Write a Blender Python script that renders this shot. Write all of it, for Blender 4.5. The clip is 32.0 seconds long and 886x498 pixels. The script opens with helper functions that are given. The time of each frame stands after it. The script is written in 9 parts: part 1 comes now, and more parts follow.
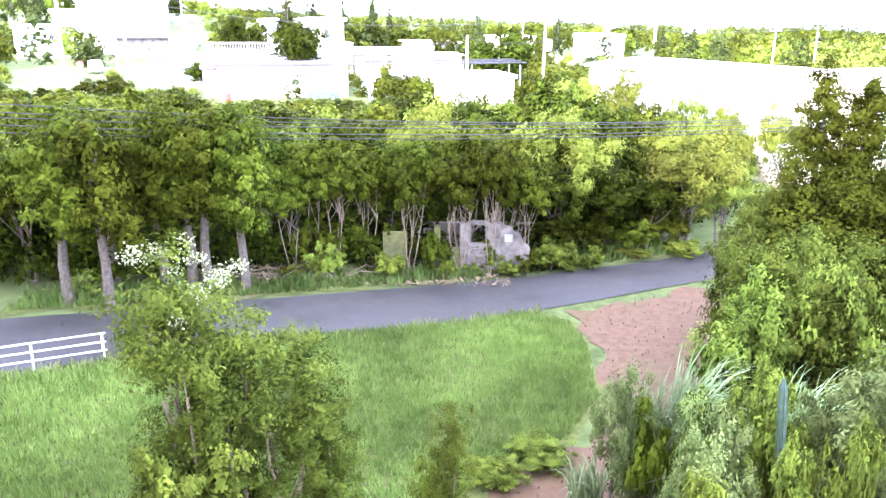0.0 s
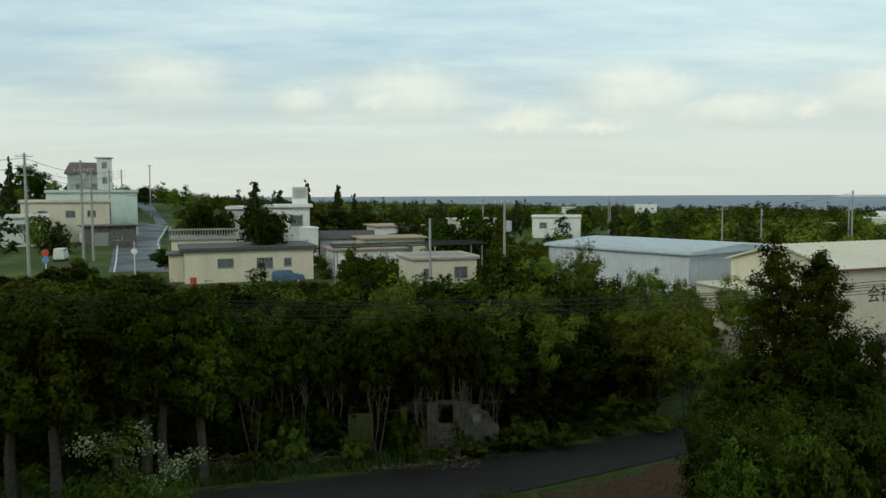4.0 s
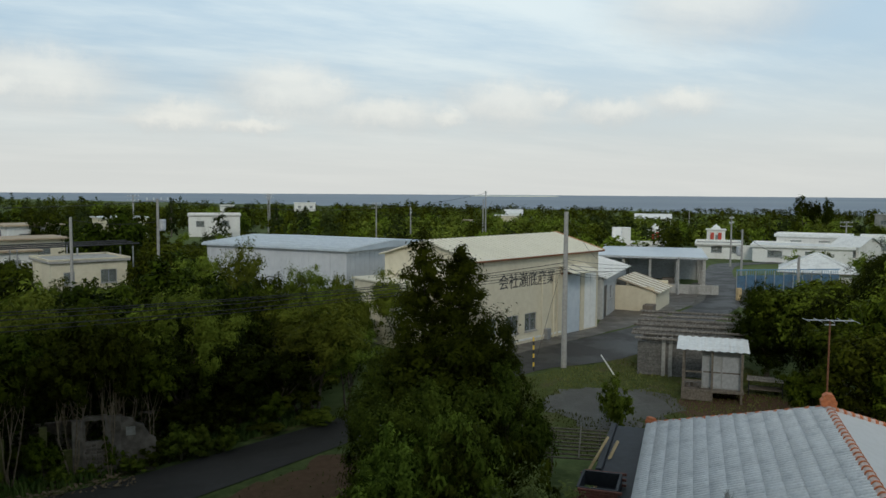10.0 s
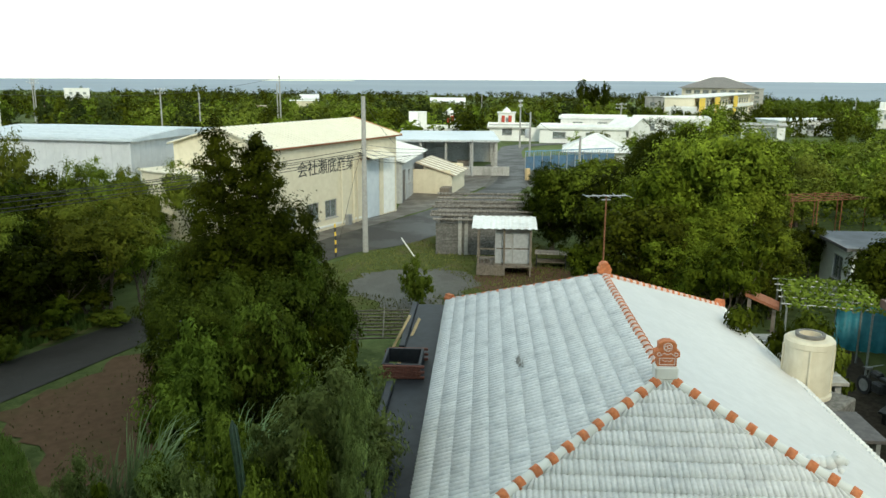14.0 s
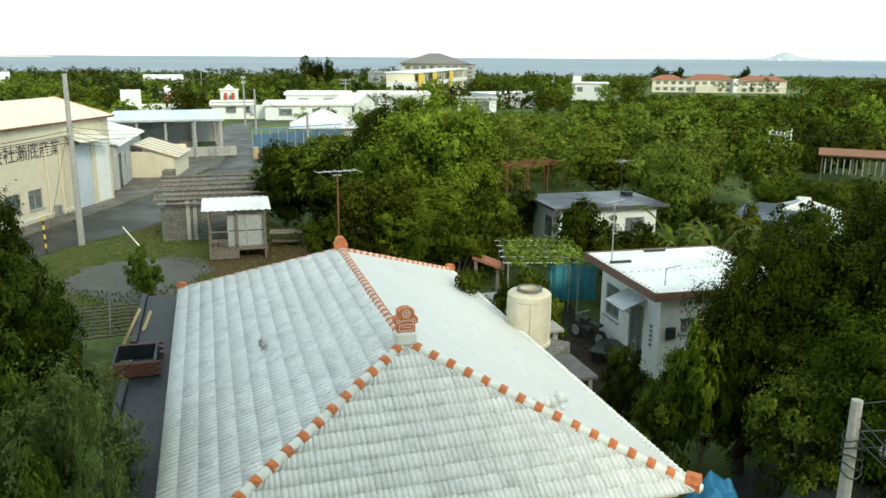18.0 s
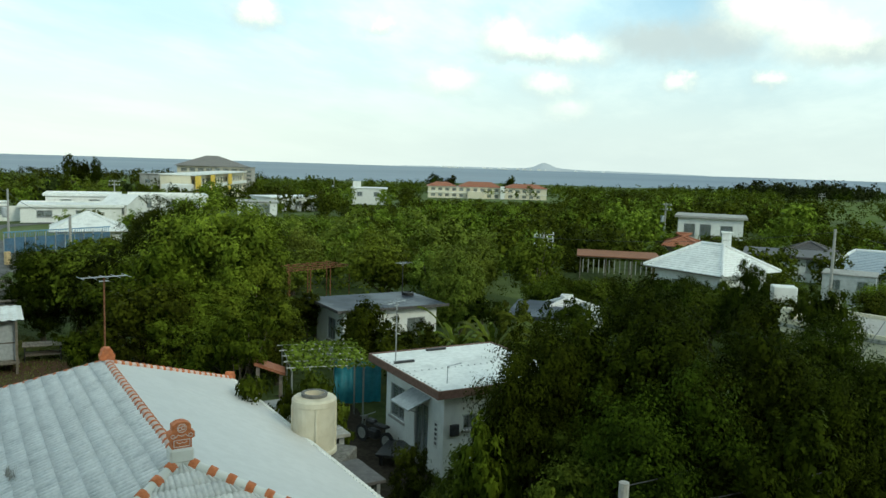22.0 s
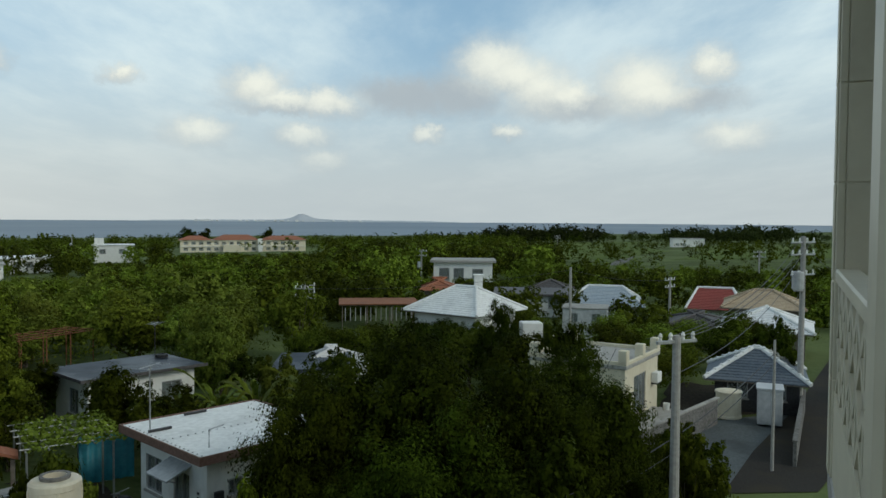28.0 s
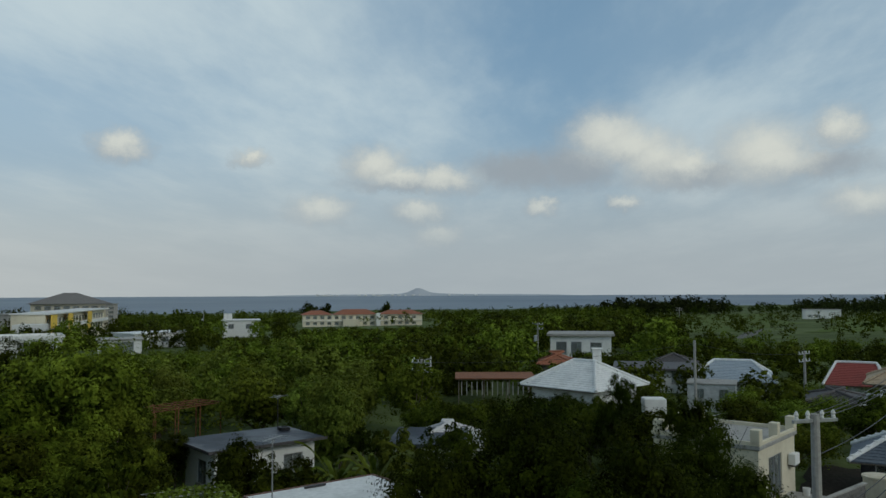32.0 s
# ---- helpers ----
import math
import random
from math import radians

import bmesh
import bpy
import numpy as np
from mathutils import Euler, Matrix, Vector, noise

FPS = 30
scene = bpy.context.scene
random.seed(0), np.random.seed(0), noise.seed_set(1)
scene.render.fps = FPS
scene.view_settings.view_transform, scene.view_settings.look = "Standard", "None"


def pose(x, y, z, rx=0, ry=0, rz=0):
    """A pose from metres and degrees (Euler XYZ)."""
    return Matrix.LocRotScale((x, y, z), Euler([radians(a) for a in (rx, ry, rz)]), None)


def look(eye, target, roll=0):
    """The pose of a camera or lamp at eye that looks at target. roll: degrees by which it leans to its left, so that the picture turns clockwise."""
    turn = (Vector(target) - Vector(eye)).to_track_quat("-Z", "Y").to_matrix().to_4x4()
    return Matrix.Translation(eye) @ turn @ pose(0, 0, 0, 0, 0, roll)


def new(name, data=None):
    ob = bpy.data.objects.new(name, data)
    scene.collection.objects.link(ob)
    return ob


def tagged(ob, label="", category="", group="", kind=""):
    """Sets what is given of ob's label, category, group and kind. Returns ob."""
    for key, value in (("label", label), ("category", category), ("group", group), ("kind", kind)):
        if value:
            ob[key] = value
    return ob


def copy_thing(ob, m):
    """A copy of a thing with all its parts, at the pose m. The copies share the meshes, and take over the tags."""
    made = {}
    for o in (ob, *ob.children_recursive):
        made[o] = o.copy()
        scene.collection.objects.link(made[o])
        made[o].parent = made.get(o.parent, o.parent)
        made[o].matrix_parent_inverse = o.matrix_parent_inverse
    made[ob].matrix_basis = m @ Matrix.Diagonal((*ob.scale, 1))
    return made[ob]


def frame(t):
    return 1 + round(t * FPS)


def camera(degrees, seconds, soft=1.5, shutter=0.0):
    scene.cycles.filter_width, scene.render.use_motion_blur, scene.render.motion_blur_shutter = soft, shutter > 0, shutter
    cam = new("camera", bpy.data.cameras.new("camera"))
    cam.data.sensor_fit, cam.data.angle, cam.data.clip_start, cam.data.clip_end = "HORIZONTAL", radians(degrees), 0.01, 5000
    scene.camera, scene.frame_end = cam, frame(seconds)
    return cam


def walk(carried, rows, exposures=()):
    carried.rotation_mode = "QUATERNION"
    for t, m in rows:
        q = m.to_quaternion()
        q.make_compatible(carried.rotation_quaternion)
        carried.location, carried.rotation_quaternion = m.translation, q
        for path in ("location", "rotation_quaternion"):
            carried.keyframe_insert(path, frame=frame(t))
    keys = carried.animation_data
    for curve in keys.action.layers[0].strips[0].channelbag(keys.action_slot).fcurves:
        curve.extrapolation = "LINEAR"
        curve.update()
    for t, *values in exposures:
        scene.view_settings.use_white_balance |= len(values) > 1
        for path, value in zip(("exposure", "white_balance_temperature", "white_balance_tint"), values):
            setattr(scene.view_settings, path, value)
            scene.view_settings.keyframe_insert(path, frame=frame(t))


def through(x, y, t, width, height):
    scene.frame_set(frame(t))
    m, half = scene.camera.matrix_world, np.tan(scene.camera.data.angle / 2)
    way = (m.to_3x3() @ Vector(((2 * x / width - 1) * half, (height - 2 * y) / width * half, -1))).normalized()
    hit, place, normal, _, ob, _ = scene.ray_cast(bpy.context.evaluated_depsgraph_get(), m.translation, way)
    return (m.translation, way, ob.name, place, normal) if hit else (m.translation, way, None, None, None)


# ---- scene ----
import itertools
from math import sin, cos, pi, atan2, hypot

cam = camera(58.4, 32.0)
PATH = [
    (0.0, pose(0, 0, 9.7, 73.02, -0.55, -0.53)),
    (0.5, pose(0, 0, 9.7, 74.83, -0.42, -0.64)),
    (1.0, pose(0, 0, 9.7, 76.55, -0.34, -0.51)),
    (1.5, pose(0, 0, 9.7, 78.43, 0.01, -0.81)),
    (2.0, pose(0, 0, 9.7, 80.39, 0.13, -1.44)),
    (2.5, pose(0, 0, 9.7, 82.10, 0.03, -1.89)),
    (4.5, pose(0, 0, 9.7, 86.59, 0.36, -4.20)),
    (5.0, pose(0, 0, 9.7, 86.85, 0.29, -5.91)),
    (5.5, pose(0, 0, 9.7, 85.94, -0.00, -8.74)),
    (6.0, pose(0, 0, 9.7, 86.14, -0.03, -11.06)),
    (6.5, pose(0, 0, 9.7, 86.60, 0.05, -12.32)),
    (7.0, pose(0, 0, 9.7, 87.17, -0.13, -14.48)),
    (7.5, pose(0, 0, 9.7, 87.27, -0.29, -16.90)),
    (8.0, pose(0, 0, 9.7, 87.14, -0.57, -19.05)),
    (8.5, pose(0, 0, 9.7, 87.26, -0.54, -20.62)),
    (9.0, pose(0, 0, 9.7, 87.08, -0.40, -22.93)),
    (9.5, pose(0, 0, 9.7, 86.59, -0.63, -25.12)),
    (10.0, pose(0, 0, 9.7, 85.79, -0.36, -27.41)),
    (10.5, pose(0, 0, 9.7, 85.02, -0.14, -28.95)),
    (11.0, pose(0, 0, 9.7, 84.11, -0.11, -30.88)),
    (11.5, pose(0, 0, 9.7, 83.42, -0.43, -32.72)),
    (12.0, pose(0, 0, 9.7, 82.74, -0.52, -34.55)),
    (12.5, pose(0, 0, 9.7, 81.72, -0.67, -36.16)),
    (13.0, pose(0, 0, 9.7, 80.84, -0.61, -37.88)),
    (13.5, pose(0, 0, 9.7, 79.46, -0.45, -40.17)),
    (14.0, pose(0, 0, 9.7, 77.67, -0.29, -41.91)),
    (14.5, pose(0, 0, 9.7, 76.11, -0.20, -44.74)),
    (16.5, pose(0, 0, 9.7, 71.35, -0.31, -53.87)),
    (17.0, pose(0, 0, 9.7, 72.12, -0.79, -56.22)),
    (17.5, pose(0, 0, 9.7, 74.42, -0.71, -58.39)),
    (18.0, pose(0, 0, 9.7, 76.13, -0.42, -61.28)),
    (18.5, pose(0, 0, 9.7, 77.70, -1.40, -64.52)),
    (19.0, pose(0, 0, 9.7, 78.76, -1.61, -68.05)),
    (19.5, pose(0, 0, 9.7, 80.09, -2.08, -68.76)),
    (20.0, pose(0, 0, 9.7, 80.97, -2.27, -69.37)),
    (20.5, pose(0, 0, 9.7, 81.56, -1.78, -70.90)),
    (21.0, pose(0, 0, 9.7, 82.56, -1.99, -72.89)),
    (21.5, pose(0, 0, 9.7, 83.41, -1.88, -75.05)),
    (22.0, pose(0, 0, 9.7, 83.83, -1.85, -76.82)),
    (22.5, pose(0, 0, 9.7, 84.17, -1.20, -78.09)),
    (23.0, pose(0, 0, 9.7, 84.51, -0.24, -78.84)),
    (23.5, pose(0, 0, 9.7, 85.06, -0.25, -80.12)),
    (24.0, pose(0, 0, 9.7, 85.30, -1.21, -82.32)),
    (24.5, pose(0, 0, 9.7, 85.65, -1.19, -84.01)),
    (25.0, pose(0, 0, 9.7, 86.53, -1.19, -86.19)),
    (25.5, pose(0, 0, 9.7, 87.03, -0.89, -88.18)),
    (26.0, pose(0, 0, 9.7, 87.53, -1.25, -89.88)),
    (26.5, pose(0, 0, 9.7, 87.68, -0.98, -91.20)),
    (28.5, pose(0, 0, 9.7, 87.80, -0.42, -94.42)),
    (29.0, pose(0, 0, 9.7, 88.23, 0.70, -90.92)),
    (29.5, pose(0, 0, 9.7, 90.15, -0.30, -91.03)),
    (30.0, pose(0, 0, 9.7, 91.85, -0.15, -90.92)),
    (30.5, pose(0, 0, 9.7, 93.95, 0.33, -90.54)),
    (31.0, pose(0, 0, 9.7, 93.97, 0.18, -89.85)),
    (31.5, pose(0, 0, 9.7, 93.42, 0.43, -87.87)),
    (32.0, pose(0, 0, 9.7, 93.07, 0.22, -85.83)),
]
EXPOSURES = [
    (0.0, 4.5, 5800, 36), (1.0, 4.1, 5950, 30), (2.0, 2.4, 6500, 12), (2.5, 1.4, 6900, 2), (4.5, -0.1, 6600, -5), (6.0, -0.1, 6500, -2), (8.0, -0.15, 6500, 4), (9.5, -0.15, 6500, 5), (11.0, 0.05, 6700, 2), (13.0, 0.6, 6900, -4),
    (14.0, 1.05, 7050, -4), (14.5, 1.15, 7100, -4), (16.5, 1.25, 7100, -4), (18.0, 1.22, 7100, -4), (19.0, 1.15, 6950, -8), (20.0, 0.85, 6650, -10), (21.0, 0.62, 6550, -11), (23.0, 0.35, 6500, -12), (26.0, 0.0, 6400, -9), (29.0, -0.2, 6300, 3), (30.0, -0.38, 6200, 3), (30.6, -0.62, 6200, 2), (32.0, -0.6, 6200, 2),
]
walk(cam, PATH, EXPOSURES)

# ---------------------------------------------------------------- node helpers
def nodes_of(name):
    m = bpy.data.materials.new(name)
    m.use_nodes = True
    return m, m.node_tree


def link(tree, a, b):
    tree.links.new(a, b)


def add(tree, kind, **values):
    n = tree.nodes.new(kind)
    for k, v in values.items():
        if k == "blend":
            n.blend_type = v
        elif k == "op":
            n.operation = v
        elif k == "dtype":
            n.data_type = v
    return n


def mathn(tree, op, a, b=None, c=None, clamp=False):
    n = tree.nodes.new("ShaderNodeMath")
    n.operation = op
    n.use_clamp = clamp
    for k, v in enumerate((a, b, c)):
        if v is None:
            continue
        if isinstance(v, (int, float)):
            n.inputs[k].default_value = v
        else:
            tree.links.new(v, n.inputs[k])
    return n.outputs[0]


def mixc(tree, fac, a, b, blend="MIX"):
    n = tree.nodes.new("ShaderNodeMix")
    n.data_type, n.blend_type = "RGBA", blend
    for sock, v in ((n.inputs[0], fac), (n.inputs[6], a), (n.inputs[7], b)):
        if isinstance(v, (int, float)):
            sock.default_value = v
        elif isinstance(v, tuple):
            sock.default_value = (*v[:3], 1)
        else:
            tree.links.new(v, sock)
    return n.outputs[2]


def noisen(tree, coord, scale, detail=4, rough=0.55, dims=None):
    n = tree.nodes.new("ShaderNodeTexNoise")
    n.inputs["Scale"].default_value, n.inputs["Detail"].default_value, n.inputs["Roughness"].default_value = scale, detail, rough
    tree.links.new(coord, n.inputs["Vector"])
    return n.outputs["Fac"]


def ramp(tree, fac, lo, hi):
    n = tree.nodes.new("ShaderNodeMapRange")
    n.interpolation_type = "SMOOTHSTEP"
    n.inputs["From Min"].default_value, n.inputs["From Max"].default_value = lo, hi
    tree.links.new(fac, n.inputs["Value"])
    return n.outputs["Result"]


# ---------------------------------------------------------------- world and sun
SUN_AZ, SUN_EL = radians(214), radians(32)
world = bpy.data.worlds.new("world")
scene.world = world
world.use_nodes = True
wt = world.node_tree
wt.nodes.clear()
w_out = wt.nodes.new("ShaderNodeOutputWorld")
w_bg = wt.nodes.new("ShaderNodeBackground")
link(wt, w_bg.outputs[0], w_out.inputs[0])
sky = wt.nodes.new("ShaderNodeTexSky")
sky.sky_type, sky.sun_disc = "NISHITA", False
sky.sun_elevation, sky.sun_rotation = SUN_EL, SUN_AZ
sky.dust_density, sky.ozone_density = 1.5, 2.0
w_geo = wt.nodes.new("ShaderNodeTexCoord")
w_sep = wt.nodes.new("ShaderNodeSeparateXYZ")
link(wt, w_geo.outputs["Generated"], w_sep.inputs[0])
wx, wy, wz = w_sep.outputs
w_el = mathn(wt, "MULTIPLY", mathn(wt, "ARCSINE", wz), 180 / pi)
w_az = mathn(wt, "MULTIPLY", mathn(wt, "ARCTAN2", wx, wy), 180 / pi)
w_ae = wt.nodes.new("ShaderNodeCombineXYZ")
link(wt, w_az, w_ae.inputs[0]), link(wt, w_el, w_ae.inputs[1])
# ragged edges for the cumulus
w_wob = wt.nodes.new("ShaderNodeTexNoise")
w_wob.inputs["Scale"].default_value, w_wob.inputs["Detail"].default_value, w_wob.inputs["Roughness"].default_value = 0.6, 9, 0.7
link(wt, w_ae.outputs[0], w_wob.inputs["Vector"])
w_wv = wt.nodes.new("ShaderNodeVectorMath")
w_wv.operation = "MULTIPLY_ADD"
link(wt, w_wob.outputs["Color"], w_wv.inputs[0])
w_wv.inputs[1].default_value = (2.8, 2.0, 0)
w_wv2 = wt.nodes.new("ShaderNodeVectorMath")
w_wv2.operation = "SUBTRACT"
link(wt, w_ae.outputs[0], w_wv2.inputs[0])
w_wv2.inputs[1].default_value = (1.4, 1.0, 0)
link(wt, w_wv2.outputs[0], w_wv.inputs[2])


def puffs(rows, dx, dy, soft):
    total = None
    for a, e, ra, re in rows:
        v = wt.nodes.new("ShaderNodeVectorMath")
        v.operation = "MULTIPLY_ADD"
        link(wt, w_wv.outputs[0], v.inputs[0])
        v.inputs[1].default_value = (1 / ra, 1 / re, 0)
        v.inputs[2].default_value = (-(a + dx * ra) / ra, -(e + dy * re) / re, 0)
        d = wt.nodes.new("ShaderNodeVectorMath")
        d.operation = "LENGTH"
        link(wt, v.outputs[0], d.inputs[0])
        m = wt.nodes.new("ShaderNodeMapRange")
        m.interpolation_type = "SMOOTHSTEP"
        m.inputs["From Min"].default_value, m.inputs["From Max"].default_value = 1.15, soft
        link(wt, d.outputs["Value"], m.inputs["Value"])
        total = m.outputs[0] if total is None else mathn(wt, "MAXIMUM", total, m.outputs[0])
    return total


# azimuth, height, half width and half height of each cumulus, in degrees
PUFFS = [
    (99.1, 9.9, 5.3, 2.1),
    (103.0, 8.6, 2.9, 1.4),
    (108.5, 8.5, 4.1, 2.0),
    (82.7, 8.2, 3.7, 1.2),
    (80.9, 9.0, 3.2, 1.8),
    (85.6, 8.0, 3.4, 1.4),
    (97.5, 10.7, 3.9, 2.6),
    (101.1, 9.0, 3.6, 2.3),
    (108.0, 9.0, 4.5, 3.1),
    (112.5, 10.3, 2.2, 1.8),
    (77.0, 5.7, 3.0, 1.3),
    (84.0, 5.6, 2.7, 1.2),
    (85.6, 3.9, 2.3, 1.2),
    (92.9, 6.0, 1.5, 0.9),
    (98.6, 6.1, 1.6, 0.8),
    (63.5, 9.8, 2.4, 1.4),
    (72.2, 9.3, 1.6, 0.9),
    (114.1, 5.6, 3.2, 1.4),
]
FLANKS = [
    (91.7, 8.6, 5.8, 1.8),
    (103.4, 8.0, 6.6, 1.4),
    (84.0, 7.7, 6.6, 0.9),
    (95.4, 8.8, 4.5, 2.1),
    (110.9, 8.2, 5.0, 1.3),
]
BANKS = [
    (15.6, 6.2, 3.7, 1.7),
    (19.2, 6.8, 2.4, 1.5),
    (23.7, 5.4, 4.1, 1.4),
    (27.7, 5.1, 2.4, 1.0),
    (32.0, 6.0, 3.9, 1.4),
    (35.0, 6.3, 2.4, 1.1),
    (0.5, 7.2, 4.1, 1.6),
    (-1.7, 6.3, 2.4, 1.0),
    (8.4, 4.6, 4.5, 0.9),
    (13.6, 4.4, 3.7, 0.7),
    (39.1, 5.5, 4.5, 1.2),
    (-6.8, 6.4, 3.3, 1.4),
    (43.9, 6.1, 3.7, 1.2),
    (0.5, 7.2, 7.2, 2.4),
    (16.1, 7.0, 5.9, 2.4),
    (31.1, 6.1, 4.6, 2.1),
    (-15.9, 7.4, 5.9, 2.7),
    (9.3, 5.0, 4.0, 1.4),
    (22.9, 5.3, 6.6, 1.7),
    (45.9, 12.3, 8.5, 3.4),
    (0.8, 6.6, 5.3, 2.4),
    (17.1, 6.3, 5.9, 2.1),
    (32.0, 6.0, 5.3, 2.2),
]
puff_all = puffs(PUFFS + FLANKS, 0, 0, 0.25)
puff_lit = puffs(PUFFS, 0.05, 0.22, 0.0)
bank_all = puffs(BANKS, 0, 0, 0.25)
bank_lit = puffs(BANKS, 0.1, 0.35, 0.0)
# thin high cloud: streaks on a plane far overhead
w_pl = wt.nodes.new("ShaderNodeVectorMath")
w_pl.operation = "DIVIDE"
link(wt, w_geo.outputs["Generated"], w_pl.inputs[0])
w_h = mathn(wt, "ADD", mathn(wt, "MAXIMUM", wz, 0.0), 0.10)
w_hc = wt.nodes.new("ShaderNodeCombineXYZ")
for k in range(3):
    link(wt, w_h, w_hc.inputs[k])
link(wt, w_hc.outputs[0], w_pl.inputs[1])
w_map = wt.nodes.new("ShaderNodeMapping")
w_map.inputs["Rotation"].default_value = (0, 0, radians(35))
w_map.inputs["Scale"].default_value = (0.55, 1.25, 1)
link(wt, w_pl.outputs[0], w_map.inputs[0])
veil = ramp(wt, noisen(wt, w_map.outputs[0], 0.9, 7, 0.6), 0.38, 0.72)
veil2 = ramp(wt, noisen(wt, w_map.outputs[0], 0.33, 3, 0.5), 0.28, 0.6)
veil_all = mathn(wt, "MULTIPLY", mathn(wt, "ADD", mathn(wt, "MULTIPLY", veil, 0.55), mathn(wt, "MULTIPLY", veil2, 0.35)), mathn(wt, "ADD", mathn(wt, "MULTIPLY", ramp(wt, w_el, 42.0, 20.0), 0.75), 0.15), clamp=True)
sky_s = wt.nodes.new("ShaderNodeVectorMath")
sky_s.operation = "SCALE"
link(wt, sky.outputs[0], sky_s.inputs[0])
sky_s.inputs["Scale"].default_value = 0.12
blue0 = mixc(wt, 0.6, sky_s.outputs[0], (0.26, 0.43, 0.62))
blue = mixc(wt, ramp(wt, w_el, 24.0, 60.0), blue0, (0.315, 0.34, 0.36))
c1 = mixc(wt, veil_all, blue, (0.84, 0.90, 0.92))
# haze towards the horizon
haze = mathn(wt, "POWER", ramp(wt, w_el, 15.0, 0.0), 1.4)
haze_col = mixc(wt, ramp(wt, w_az, 48.0, 88.0), (0.655, 0.645, 0.64), (0.53, 0.55, 0.58))
c2 = mixc(wt, mathn(wt, "MULTIPLY", haze, 0.92), c1, haze_col)
puff_col = mixc(wt, puff_lit, (0.43, 0.45, 0.49), (0.92, 0.87, 0.78))
puff_fade = mathn(wt, "MULTIPLY", puff_all, ramp(wt, w_el, 0.5, 9.0))
c3 = mixc(wt, mathn(wt, "MULTIPLY", puff_fade, 0.85), c2, puff_col)
bank_col = mixc(wt, bank_lit, (0.60, 0.595, 0.60), (0.90, 0.85, 0.79))
c3 = mixc(wt, mathn(wt, "MULTIPLY", bank_all, 0.55), c3, bank_col)
link(wt, c3, w_bg.inputs[0])
w_bg.inputs[1].default_value = 1.15

sun = new("sun", bpy.data.lights.new("sun", "SUN"))
sun.data.energy, sun.data.angle, sun.data.color = 0.85, radians(12), (1.0, 0.91, 0.80)
sun.matrix_world = look((-60 * sin(-SUN_AZ), 60 * cos(SUN_AZ), 40), (0, 0, 40 - 60 * math.tan(SUN_EL)))


# ---------------------------------------------------------------- materials
def surface(name, a, b, scale=6.0, rough=0.7, bump=0.15, metal=0.0, stain=None, stain_amount=0.4, stain_scale=0.7, vary=0.12, streak=1.0,
            spec=0.4, wet=0.0):
    """A procedural surface: two colours in fine grain, larger stains, a change of tone from piece to piece and a fine relief."""
    m, t = nodes_of(name)
    p = t.nodes["Principled BSDF"]
    tc = t.nodes.new("ShaderNodeTexCoord")
    info = t.nodes.new("ShaderNodeObjectInfo")
    sh = t.nodes.new("ShaderNodeVectorMath")
    sh.operation = "ADD"
    link(t, tc.outputs["Object"], sh.inputs[0])
    rs = mathn(t, "MULTIPLY", info.outputs["Random"], 37.0)
    link(t, rs, sh.inputs[1])
    fine = noisen(t, sh.outputs[0], scale, 5, 0.6)
    col = mixc(t, ramp(t, fine, 0.3, 0.7), a, b)
    mp = t.nodes.new("ShaderNodeMapping")
    mp.inputs["Scale"].default_value = (1, 1, 1 / streak)
    link(t, sh.outputs[0], mp.inputs[0])
    big = noisen(t, mp.outputs[0], stain_scale, 5, 0.62)
    if stain:
        col = mixc(t, mathn(t, "MULTIPLY", ramp(t, big, 0.48, 0.72), stain_amount), col, stain)
    geo = t.nodes.new("ShaderNodeNewGeometry")
    tone = mathn(t, "ADD", mathn(t, "MULTIPLY", info.outputs["Random"], vary), mathn(t, "MULTIPLY", geo.outputs["Random Per Island"], vary))
    hsv = t.nodes.new("ShaderNodeHueSaturation")
    link(t, mathn(t, "ADD", tone, 1 - vary), hsv.inputs["Value"])
    link(t, col, hsv.inputs["Color"])
    link(t, hsv.outputs[0], p.inputs["Base Color"])
    p.inputs["Metallic"].default_value = metal
    p.inputs["Specular IOR Level"].default_value = spec
    if wet:
        link(t, mathn(t, "SUBTRACT", rough, mathn(t, "MULTIPLY", ramp(t, big, 0.42, 0.58), wet)), p.inputs["Roughness"])
    else:
        link(t, mathn(t, "ADD", rough - 0.06, mathn(t, "MULTIPLY", fine, 0.12)), p.inputs["Roughness"])
    if bump:
        bn = t.nodes.new("ShaderNodeBump")
        bn.inputs["Strength"].default_value, bn.inputs["Distance"].default_value = bump, 0.02
        link(t, fine, bn.inputs["Height"])
        link(t, bn.outputs[0], p.inputs["Normal"])
    return m


